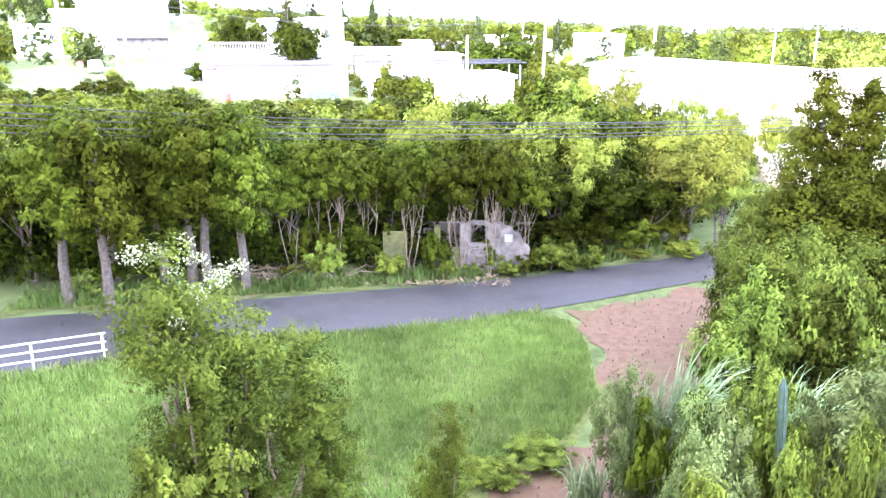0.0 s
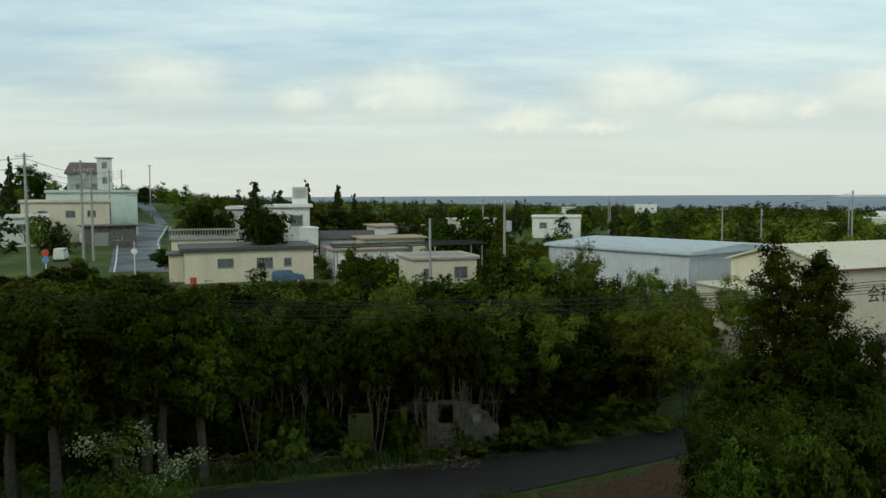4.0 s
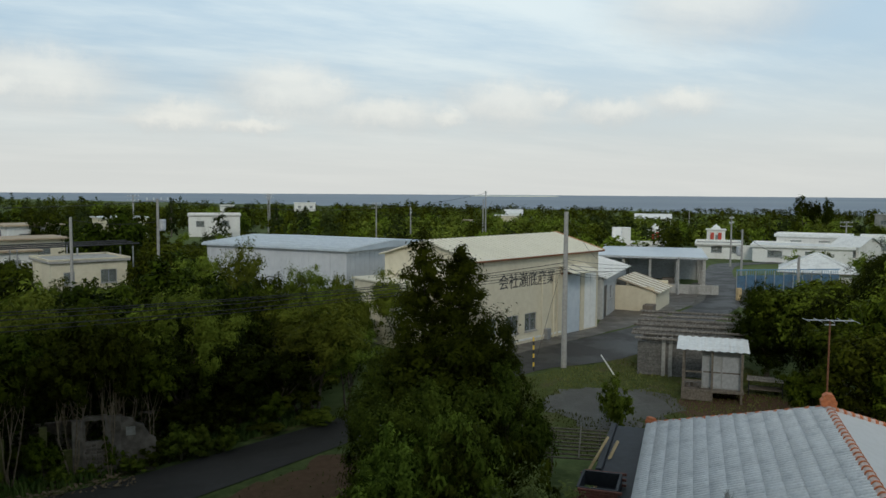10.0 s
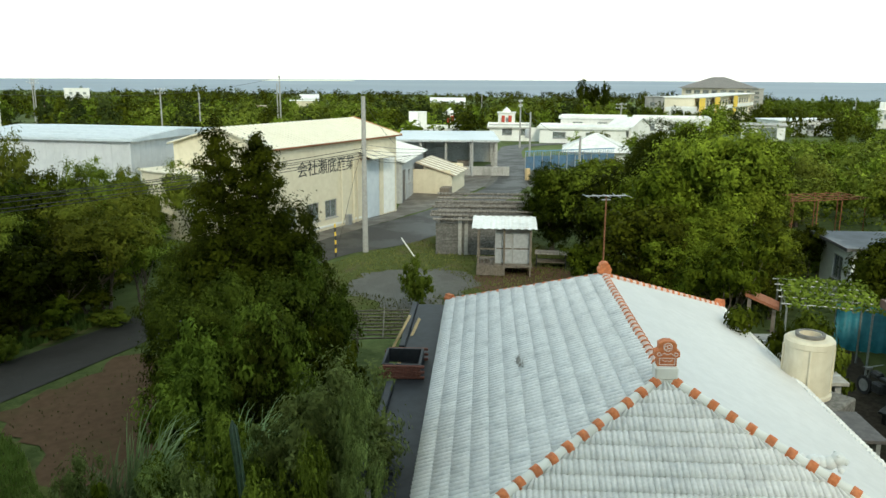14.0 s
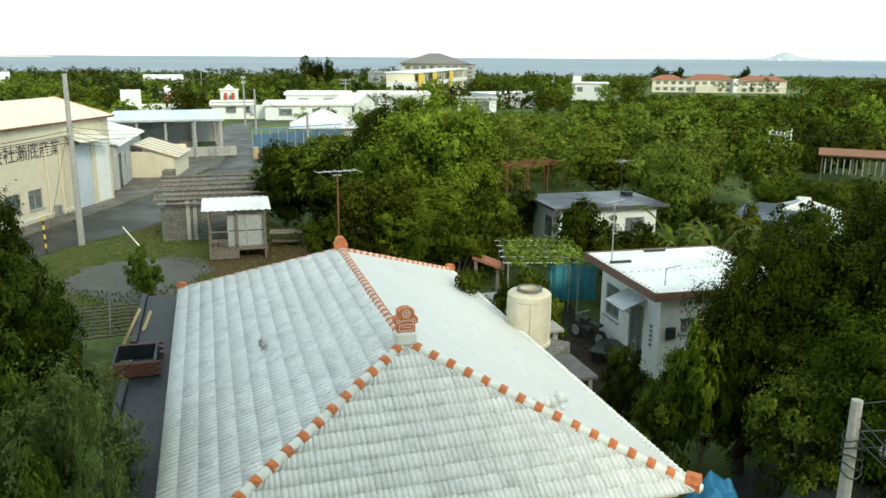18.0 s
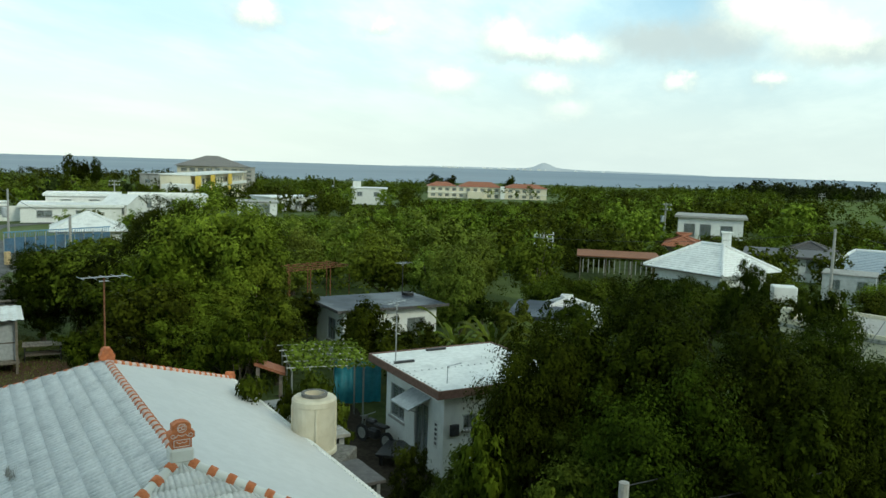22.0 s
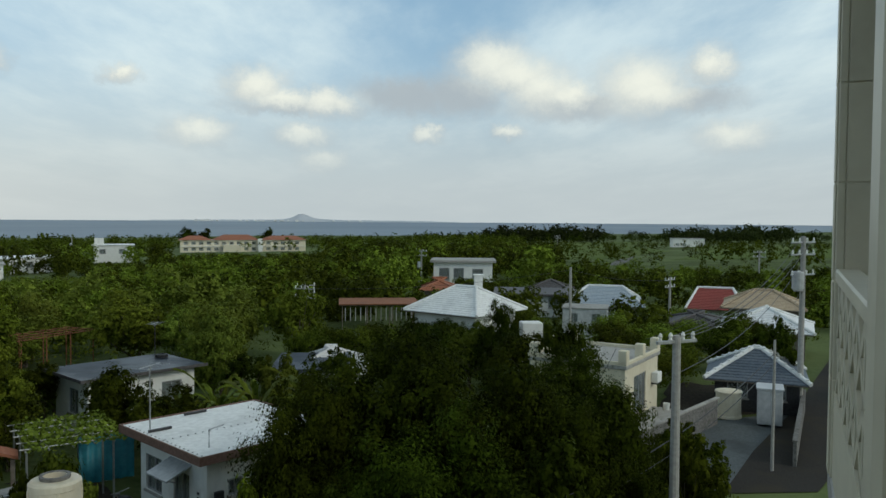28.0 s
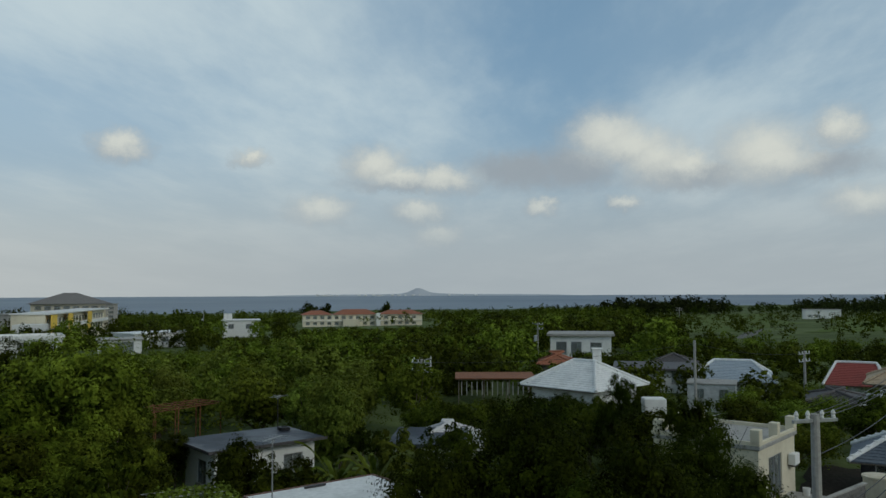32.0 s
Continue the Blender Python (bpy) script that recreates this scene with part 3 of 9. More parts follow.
def ground_z(x, y):
    """Level round the viewpoint, falling gently towards the sea, with a low hill inland."""
    s = 0.87 * x + 0.5 * y
    z = float(np.interp(s, [110, 330, 600, 800, 1000, 1100], [0, -6, -12, -13.5, -14.4, -22]))
    d = hypot(x + 115, y - 275) / 95
    return z + (9 * (1 - d * d) ** 2 if d < 1 else 0)


def along(ax, ay, bx, by):
    """The pose at a, turned so that x runs towards b; the length."""
    z = ground_z(ax, ay)
    return pose(ax, ay, z, 0, 0, math.degrees(atan2(by - ay, bx - ax))), hypot(bx - ax, by - ay)


# ---------------------------------------------------------------- ground, sea, roads
def ground_sheet():
    radii = [0, 3] + [3 * 1.13 ** k for k in range(1, 62)]
    radii = [r for r in radii if r < 4950] + [4960]
    n = 120
    v = [(0, 0, 0)]
    for r in radii[1:]:
        for i in range(n):
            x, y = r * sin(2 * pi * i / n), r * cos(2 * pi * i / n)
            v.append((x, y, ground_z(x, y) - 0.02))
    f = [(0, 1 + i, 1 + (i + 1) % n) for i in range(n)]
    for k in range(len(radii) - 2):
        a, b = 1 + k * n, 1 + (k + 1) * n
        f += [(a + i, b + i, b + (i + 1) % n, a + (i + 1) % n) for i in range(n)]
    ob = part("ground", Build().add(v, f), "ground", smooth=True)
    return tagged(ob, "rough green and earthy ground falling gently to the sea", "ground", kind="structure")


ground_sheet()
n_sea = 160
sea = part("water", Build().add([(0, 0, -15)] + [(4950 * sin(2 * pi * i / n_sea), 4950 * cos(2 * pi * i / n_sea), -15) for i in range(n_sea)],
                                [(0, 1 + i, 1 + (i + 1) % n_sea) for i in range(n_sea)]), "sea")
tagged(sea, "calm blue-grey sea reaching the hazy horizon", "sea", kind="structure")


def patch(name, outline, z, material, label, category, ragged=0.25, step=0.8, seed=1, kind="structure"):
    """A flat patch of ground cover with an uneven edge."""
    rng = random.Random(seed)
    pts = []
    for (ax, ay), (bx, by) in zip(outline, outline[1:] + outline[:1]):
        d = hypot(bx - ax, by - ay)
        k = max(1, int(d / step))
        for i in range(k):
            px, py = ax + (bx - ax) * i / k, ay + (by - ay) * i / k
            pts.append((px + rng.uniform(-ragged, ragged), py + rng.uniform(-ragged, ragged)))
    bm = bmesh.new()
    vs = [bm.verts.new((x, y, z + ground_z(x, y))) for x, y in pts]
    bm.faces.new(vs)
    bmesh.ops.triangulate(bm, faces=bm.faces[:])
    ob = part(name, Build().take(bm), material)
    return tagged(ob, label, category, kind=kind)


def ribbon(name, left, right, z, material, label, thick=0.0):
    """A road between two lines of points; with a thickness where it has an edge."""
    v, f = [], []
    for (ax, ay), (bx, by) in zip(left, right):
        v += [(ax, ay, ground_z(ax, ay) + z), (bx, by, ground_z(bx, by) + z)]
    f = [(2 * k, 2 * k + 1, 2 * k + 3, 2 * k + 2) for k in range(len(left) - 1)]
    ob = part(name, Build().add(v, f), material)
    return tagged(ob, label, "road", kind="structure")


def bend(pts, sub=6):
    """A smooth line through the points."""
    out = []
    for k in range(len(pts) - 1):
        p0, p1, p2, p3 = (Vector(pts[min(max(k + j, 0), len(pts) - 1)]) for j in (-1, 0, 1, 2))
        for i in range(sub):
            t = i / sub
            out.append(tuple(0.5 * ((2 * p1) + (p2 - p0) * t + (2 * p0 - 5 * p1 + 4 * p2 - p3) * t * t + (3 * p1 - p0 - 3 * p2 + p3) * t ** 3)))
    return out + [tuple(pts[-1])]


FAR_EDGE = bend([(-34, 19.5), (-13.7, 23.8), (-4.4, 26.1), (0.7, 27.4), (5.0, 28.8), (11.3, 31.5), (18, 35.5), (26.6, 40.0), (37.6, 43.6), (50.4, 50), (58, 56), (66.2, 64.3), (76, 73.6), (84, 79), (96, 80)])
NEAR_EDGE = bend([(-32, 15.5), (-11.6, 19.9), (-5.6, 22.2), (-1.1, 23.2), (3.5, 24.8), (10.0, 27.9), (17, 31.3), (24.0, 35.2), (32.4, 36.4), (52.4, 47.2), (59.3, 53.5), (68.3, 61.9), (78, 71.2), (85.5, 76), (96, 76.8)])
ribbon("road", FAR_EDGE, NEAR_EDGE, 0.012, "asphalt", "damp dark asphalt lane between hedges, without markings")
ribbon("road", [(-36, 100), (-42, 118), (-58, 165), (-75, 222), (-96, 260)], [(-27, 100), (-33, 114), (-48, 162), (-62, 218), (-80, 262)], 0.03, "wet_asphalt", "wet grey village road climbing a low hill")
ribbon("road", [(27, -12), (32, -15.5), (39, -21), (60, -36)], [(27, -15.5), (30, -18.2), (38.6, -24.2), (58, -40)], 0.012, "old_asphalt", "narrow damp lane beside a block wall")
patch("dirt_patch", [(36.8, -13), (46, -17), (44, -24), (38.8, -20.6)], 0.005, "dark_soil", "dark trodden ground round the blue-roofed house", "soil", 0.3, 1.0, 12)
patch("gravel_patch", [(48.5, 51.5), (58, 60.5), (70, 66), (76, 62), (63, 52.5), (52.5, 47.2)], 0.004, "gravel", "pale gravel edge beside the far road", "gravel", 0.4, 1.0, 14)
patch("dirt_patch", [(53.2, 47.3), (59.8, 53.2), (66, 50), (62, 44), (53, 42)], 0.006, "gravel", "muddy gravel beside the lane", "gravel", 0.4, 1.0, 13)
patch("pavement", [(22, 40.2), (35.8, 45.1), (38.4, 47.6), (46.4, 54.4), (52, 61), (58.5, 57.2), (50.5, 50.4), (44, 46.9), (37.6, 43.8), (27.5, 40.2), (24, 38.8)], 0.02, "forecourt", "damp brownish concrete forecourt before the warehouse", "pavement", 0.1, kind="structure")
patch("dirt_patch", [(4.6, 24.6), (9.8, 27.3), (12, 24), (8.2, 18.5), (5.0, 15.2), (3, 12), (0.6, 12.5), (1.0, 14.6), (3.6, 16.3), (4.6, 18.4), (4.9, 21.5)], 0.006, "soil", "bare red-brown soil beside the lawn", "soil", 0.3, 0.6)
patch("lawn", [(-14, 19.2), (-11.5, 19.6), (-5.6, 22.0), (-1.1, 23.0), (3.4, 24.6), (4.5, 24.0), (4.7, 21.5), (4.4, 18.4), (3.2, 16.2), (0.4, 13.6), (-3, 11), (-12, 10), (-18, 14)], 0.004, "lawn", "long bright green grass beside the lane", "lawn", 0.15, 0.6, 3)
patch("verge", [(-14, 24.2), (-4.4, 26.4), (0.7, 27.7), (5, 29.1), (11, 31.7), (10.4, 32.8), (4.5, 30.3), (0.3, 28.9), (-5, 27.6), (-14, 25.4)], 0.008, "lawn", "green weeds along the edge of the lane", "verge", 0.3, 0.5, 4)
patch("yard", [(19.5, 33), (24, 34.9), (32, 36), (36, 33), (33, 26), (28, 20), (22, 19), (18, 22), (17, 28)], 0.003, "lawn", "patchy grass yard with puddles", "yard", 0.4, 0.8, 5)
patch("gravel_patch", [(19.6, 28.6), (23.0, 31.4), (26.8, 29.6), (26.4, 26.6), (24.0, 25.2), (20.2, 25.0)], 0.010, "gravel", "wet pale gravel and puddles in the yard", "gravel", 0.45, 0.5, 6)
patch("bare_patch", [(25.5, 27.2), (29.5, 27.6), (31.5, 25.4), (29, 22), (24.5, 23.8)], 0.008, "soil", "bare trodden soil round the sheds", "soil", 0.3, 0.5, 7)
patch("courtyard", [(7.0, 12.2), (14.6, 20.1), (13.0, 21.4), (5.4, 13.2)], 0.006, "dark_concrete", "dark paved strip beside the house", "paving", 0.05, 1.5, 8)
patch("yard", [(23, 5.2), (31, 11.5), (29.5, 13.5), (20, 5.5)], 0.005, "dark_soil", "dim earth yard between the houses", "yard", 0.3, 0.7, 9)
patch("car_park", [(9.0, 0.5), (17, 2.6), (24, -1.0), (20, -6), (10, -5)], 0.006, "wet_asphalt", "dark wet car yard beside the house", "yard", 0.15, 1, 10)
patch("yard", [(27, -11.2), (31, -11.6), (36.8, -15.4), (38.6, -20.6), (30.4, -16.6), (27, -14.0)], 0.006, "damp_concrete", "damp concrete yard with water tanks", "yard", 0.05, 1.2, 11)


# ---------------------------------------------------------------- buildings
def wall_boxes(b, length, z0, z1, th, holes, y0=0.0, x0=0.0):
    """A wall along x with openings (x, z, width, height) right through it, as one joined shell."""
    xs = sorted({round(q, 4) for q in (x0, x0 + length, *[h[0] for h in holes], *[h[0] + h[2] for h in holes])})
    zs = sorted({round(q, 4) for q in (z0, z1, *[h[1] for h in holes], *[h[1] + h[3] for h in holes])})
    nx, nz = len(xs), len(zs)

    def solid(i, k):
        if not (0 <= i < nx - 1 and 0 <= k < nz - 1):
            return False
        cx, cz = (xs[i] + xs[i + 1]) / 2, (zs[k] + zs[k + 1]) / 2
        return not any(h[0] < cx < h[0] + h[2] and h[1] < cz < h[1] + h[3] for h in holes)

    v = [(x, y, z) for y in (y0, y0 + th) for z in zs for x in xs]
    at = lambda side, i, k: side * nx * nz + k * nx + i
    f = []
    for i in range(nx - 1):
        for k in range(nz - 1):
            if not solid(i, k):
                continue
            f.append((at(0, i, k), at(0, i + 1, k), at(0, i + 1, k + 1), at(0, i, k + 1)))
            f.append((at(1, i, k), at(1, i, k + 1), at(1, i + 1, k + 1), at(1, i + 1, k)))
            for (di, dk), (p, q) in (((-1, 0), ((i, k + 1), (i, k))), ((1, 0), ((i + 1, k), (i + 1, k + 1))), ((0, -1), ((i, k), (i + 1, k))), ((0, 1), ((i + 1, k + 1), (i, k + 1)))):
                if not solid(i + di, k + dk):
                    f.append((at(0, *p), at(1, *p), at(1, *q), at(0, *q)))
    used = sorted({q for face in f for q in face})
    back = {q: n for n, q in enumerate(used)}
    return b.add([v[q] for q in used], [tuple(back[q] for q in face) for face in f])


def window_part(parent, x, z, w, h, m, bars=1, frame_mat="steel", name="window", sill=True, pane_mat="glass"):
    """A framed window in an opening of a wall: x along it, m the wall's own pose."""
    t = 0.055
    n = bars + 1
    pw = (w - t * (n + 1)) / n
    holes = [(x + t + k * (pw + t), z + t, pw, h - 2 * t) for k in range(n)]
    f = part(name, wall_boxes(Build(), w, z, z + h, 0.08, holes, 0.05, x), frame_mat, parent, m=m)
    for q in holes:
        part("pane", Build().box(q[0], 0.088, q[1], q[0] + q[2], 0.094, q[1] + q[3]), pane_mat, f)
    if sill:
        part("sill", Build().box(x - 0.06, -0.06, z - 0.07, x + w + 0.06, 0.048, z - 0.004), "concrete", f)
    return f


def box_house(name, a, b, depth, height, wall="white", roof="concrete", label="", category="house", windows=(), doors=(), over=0.35, slab=0.22,
              parapet=0.0, side_windows=(), right_windows=(), z=None, group="", roof_label="", parent=None):
    """A flat-roofed house: front wall from a to b, depth behind it; windows are (x, z, width, height)."""
    m, L = along(*a, *b)
    if z is not None:
        m = Matrix.Translation((0, 0, z - m.translation.z)) @ m
    th = 0.18
    h = thing(name, m, label, category, group)
    holes = list(windows) + list(doors)
    part("wall", wall_boxes(Build(), L, -0.3, height, th, holes), wall, h)
    ml = pose(0, depth, 0, 0, 0, -90)
    part("wall", wall_boxes(Build(), depth - th - 0.002, -0.3, height, th, side_windows), wall, h, m=ml)
    mr = pose(L, th + 0.002, 0, 0, 0, 90)
    part("wall", wall_boxes(Build(), depth - th - 0.002, -0.3, height, th, right_windows), wall, h, m=mr)
    part("wall", Build().box(th, depth - th, -0.3, L - th, depth, height), wall, h)
    part("floor_slab", Build().box(th, th, -0.2, L - th, depth - th, 0.05), "concrete", h)
    rf = part("roof", Build().box(-over, -over, height + 0.002, L + over, depth + over, height + slab, 0.03), roof, h, roof_label)
    if parapet:
        p = Build()
        o, t = over, 0.15
        zt = height + slab
        p.box(-o, -o, zt + 0.002, L + o, -o + t, zt + parapet, 0.02).box(-o, depth + o - t, zt + 0.002, L + o, depth + o, zt + parapet, 0.02)
        p.box(-o, -o + t, zt + 0.002, -o + t, depth + o - t, zt + parapet).box(L + o - t, -o + t, zt + 0.002, L + o, depth + o - t, zt + parapet)
        part("parapet", p, wall, h)
    for w in windows:
        window_part(h, *w, Matrix.Identity(4), bars=max(1, round(w[2] / 0.9) - 1))
    for w in side_windows:
        window_part(h, *w, ml, bars=1)
    for w in right_windows:
        window_part(h, *w, mr, bars=1)
    for x, zz, w, hh in doors:
        d = Build().box(x + 0.05, 0.07, zz, x + w - 0.05, 0.11, zz + hh - 0.05)
        d.box(x, 0.04, zz, x + 0.05, 0.14, zz + hh).box(x + w - 0.05, 0.04, zz, x + w, 0.14, zz + hh).box(x + 0.05, 0.04, zz + hh - 0.05, x + w - 0.05, 0.14, zz + hh)
        dd = part("door", d, "steel", h)
        part("handle", Build().tube([(x + w - 0.15, 0.03, zz + 0.95), (x + w - 0.15, 0.03, zz + 1.1)], 0.015, 6), "dark_metal", dd)
    return h, L


def hip_courses(L, W, z0, z1, h1, h2, rows, lip=0.035, x0=0.0, y0=0.0):
    """A hipped roof of stepped courses; the ridge runs along x from h1 to L - h2."""
    b = Build()
    def ring(s, dz):
        x_a, x_b = x0 + h1 * s, x0 + L - h2 * s
        y_a, y_b = y0 + W / 2 * s, y0 + W - W / 2 * s
        z = z0 + (z1 - z0) * s + dz
        return [(x_a, y_a, z), (x_b, y_a, z), (x_b, y_b, z), (x_a, y_b, z)]
    chain = [ring(0, -0.03)]
    for k in range(rows):
        chain += [ring(k / rows, lip), ring(min((k + 1) / rows, 0.995), 0.0)]
    v = [p for r in chain for p in r]
    f = [(4 * n + i, 4 * n + (i + 1) % 4, 4 * n + (i + 1) % 4 + 4, 4 * n + i + 4) for n in range(len(chain) - 1) for i in range(4)]
    b.add(v, f + [(3, 2, 1, 0), tuple(4 * len(chain) - 4 + i for i in range(4))])
    return b


def ridge_bars(L, W, z0, z1, h1, h2, r=0.11, x0=0.0, y0=0.0):
    """The raised mortar lines of a hipped roof: ridge and four hips, each a list of two ends."""
    a, c = (x0 + h1, y0 + W / 2, z1 + 0.04), (x0 + L - h2, y0 + W / 2, z1 + 0.04)
    return [(a, c), (a, (x0, y0, z0 + 0.05)), (a, (x0, y0 + W, z0 + 0.05)), (c, (x0 + L, y0, z0 + 0.05)), (c, (x0 + L, y0 + W, z0 + 0.05))]


def tiled_house(name, a, b, depth, eave, ridge, roof="roof_white", wall="white", ridge_mat="white", label="", hips=None, over=0.6, windows=(), rows=14,
                doors=(), side_windows=(), finial=True, knobs=False):
    """A one-storey house under a hipped tile roof with mortar ridges."""
    m, L = along(*a, *b)
    h = thing(name, m, label, "house")
    th = 0.18
    part("wall", wall_boxes(Build(), L, -0.3, eave, th, list(windows) + list(doors)), wall, h)
    ml = pose(0, depth, 0, 0, 0, -90)
    part("wall", wall_boxes(Build(), depth - th - 0.002, -0.3, eave, th, side_windows), wall, h, m=ml)
    part("wall", Build().box(L - th, th + 0.002, -0.3, L, depth - th, eave), wall, h)
    part("wall", Build().box(th, depth - th, -0.3, L - th, depth, eave), wall, h)
    RL, RW = L + 2 * over, depth + 2 * over
    h1 = h2 = hips if hips is not None else RW / 2
    part("roof", hip_courses(RL, RW, eave + 0.01, ridge, h1, h2, rows, x0=-over, y0=-over), roof, h)
    part("soffit", Build().box(-over + 0.05, -over + 0.05, eave - 0.1, L + over - 0.05, -0.004, eave - 0.03), "wood", h)
    for p, q in ridge_bars(RL, RW, eave + 0.01, ridge, h1, h2, x0=-over, y0=-over):
        n = max(2, int((Vector(q) - Vector(p)).length / 0.45))
        bars = Build().tube([p, q], 0.12, 8)
        if knobs:
            for k in range(n):
                c = Vector(p).lerp(Vector(q), (k + 0.5) / n)
                bars.box(c.x - 0.09, c.y - 0.09, c.z, c.x + 0.09, c.y + 0.09, c.z + 0.16, 0.03)
        part("ridge_cap", bars, ridge_mat, h)
    for w in windows:
        window_part(h, *w, Matrix.Identity(4), bars=1)
    for w in side_windows:
        window_part(h, *w, ml, bars=1)
    return h, L
# ---------------------------------------------------------------- the tiled house in front
ROOF_L, ROOF_W, EAVE, RIDGE, HIP_A, HIP_B = 14.23, 8.65, 2.65, 4.56, 3.08, 3.92
HOUSE = pose(6.375, 7.983, 0, 0, 0, 45.1) @ Matrix.Translation((0, -ROOF_W, 0))
tiled = thing("tiled_house", HOUSE, "single-storey house under a white-painted hipped tile roof with orange ridge caps", "house")


def slope_frame(p0, p1, up):
    """The pose of a roof slope: x along the eave from p0 to p1, y up the slope to the ridge line through up."""
    p0, p1, up = Vector(p0), Vector(p1), Vector(up)
    e = (p1 - p0).normalized()
    s = (up - p0) - (up - p0).dot(e) * e
    ls = s.length
    s.normalize()
    n = e.cross(s)
    m = Matrix((e, s, n)).transposed().to_4x4()
    m.translation = p0
    return m, (p1 - p0).length, ls, (up - p0).dot(e)


RIDGE_A, RIDGE_B = (HIP_A, ROOF_W / 2, RIDGE), (ROOF_L - HIP_B, ROOF_W / 2, RIDGE)
CORNERS = [(0, 0, EAVE), (ROOF_L, 0, EAVE), (ROOF_L, ROOF_W, EAVE), (0, ROOF_W, EAVE)]
TILE_W, ROWS = 0.285, 13


def tile_grid(x0, w, y0, ly, relief, lim=None, lip=0.044, rolls=3):
    """One ribbed tile: three rolls across, a lip at its lower edge; lim clips it to the slope's outline."""
    nx = (6 if rolls == 3 else 10) * rolls
    rows = [(y0, -0.012), (y0, lip), (y0 + ly, 0.006)]
    v = []
    for yy, off in rows:
        for i in range(nx + 1):
            x = x0 + w * i / nx
            zz = off + (relief * abs(sin(pi * rolls * i / nx)) ** (1.0 if rolls == 3 else 0.4) if off > 0 else 0)
            if lim:
                lo, hi = lim(yy)
                x = min(max(x, lo), hi)
            v.append((x, yy, zz))
    n = nx + 1
    f = [(r * n + i, r * n + i + 1, (r + 1) * n + i + 1, (r + 1) * n + i) for r in range(2) for i in range(nx)]
    return v, f


def lay_tiles(p0, p1, up, left, right, singles, relief=0.025, mat="tile_white", lip=0.044, rolls=3):
    """Tiles on one slope. left, right: how far the hips lean in; singles: rows of columns kept as pieces of their own."""
    m, L, ls, _ = slope_frame(p0, p1, up)
    expo = ls / ROWS
    deck = part("roof_deck", Build().add([(0.02, 0.02, -0.014), (L - 0.02, 0.02, -0.014), (L - right, ls, -0.014), (left, ls, -0.014)], [(0, 1, 2, 3)]), "roof_white", tiled, m=m)
    whole = Build()
    v, f = tile_grid(0, TILE_W - 0.003, 0, expo + 0.02, relief, None, lip, rolls)
    whole.add(v, f)
    me = whole.mesh("tile", True)
    me.materials.append(M[mat])
    rest, n_single = Build(), 0
    lim = lambda y: (left * min(y / ls, 1), L - right * min(y / ls, 1))
    for r in range(ROWS):
        y0 = r * expo
        for c in range(int(L / TILE_W) + 1):
            x0 = c * TILE_W - 0.14
            lo, hi = lim(y0 + expo)
            lo0, hi0 = lim(y0)
            if x0 + TILE_W < lo0 or x0 > hi0:
                continue
            inside = x0 >= lo and x0 + TILE_W <= hi
            if inside and singles(x0, r) and n_single < 290:
                part("tile", me, None, deck, m=pose(x0, y0, 0, random.uniform(-0.3, 0.3), random.uniform(-0.3, 0.3), random.uniform(-0.25, 0.25)))
                n_single += 1
            else:
                rest.add(*tile_grid(x0, TILE_W - 0.003, y0, expo + 0.02, relief, lim, lip, rolls))
    tagged(part("tile_course", rest, mat, deck, smooth=True), kind="stuff")


lay_tiles(CORNERS[3], CORNERS[0], RIDGE_A, ROOF_W / 2, ROOF_W / 2, lambda x, r: True, 0.03, lip=0.058)
lay_tiles(CORNERS[2], CORNERS[3], RIDGE_B, HIP_B, HIP_A, lambda x, r: x > 8.2, 0.075, rolls=2)
sm, sl, ss, _ = slope_frame(CORNERS[0], CORNERS[1], RIDGE_A)
deck = part("roof_deck", Build().add([(0, 0, -0.02), (sl, 0, -0.02), (sl - HIP_B, ss, -0.02), (HIP_A, ss, -0.02), (0, 0, 0.03), (sl, 0, 0.03), (sl - HIP_B, ss, 0.03), (HIP_A, ss, 0.03)],
                                     [(3, 2, 1, 0), (4, 5, 6, 7), (0, 1, 5, 4), (1, 2, 6, 5), (2, 3, 7, 6), (3, 0, 4, 7)]), "smooth_white", tiled, "smooth white-painted slope", m=sm)
for k in range(int(sl / 0.15)):
    x = 0.08 + 0.15 * k
    part("eave_roll", Build().tube([(x, -0.05, 0.0), (x, 0.16, 0.015)], 0.055, 6), "roof_white", deck)
lay_tiles(CORNERS[1], CORNERS[2], RIDGE_B, ROOF_W / 2, ROOF_W / 2, lambda x, r: False)


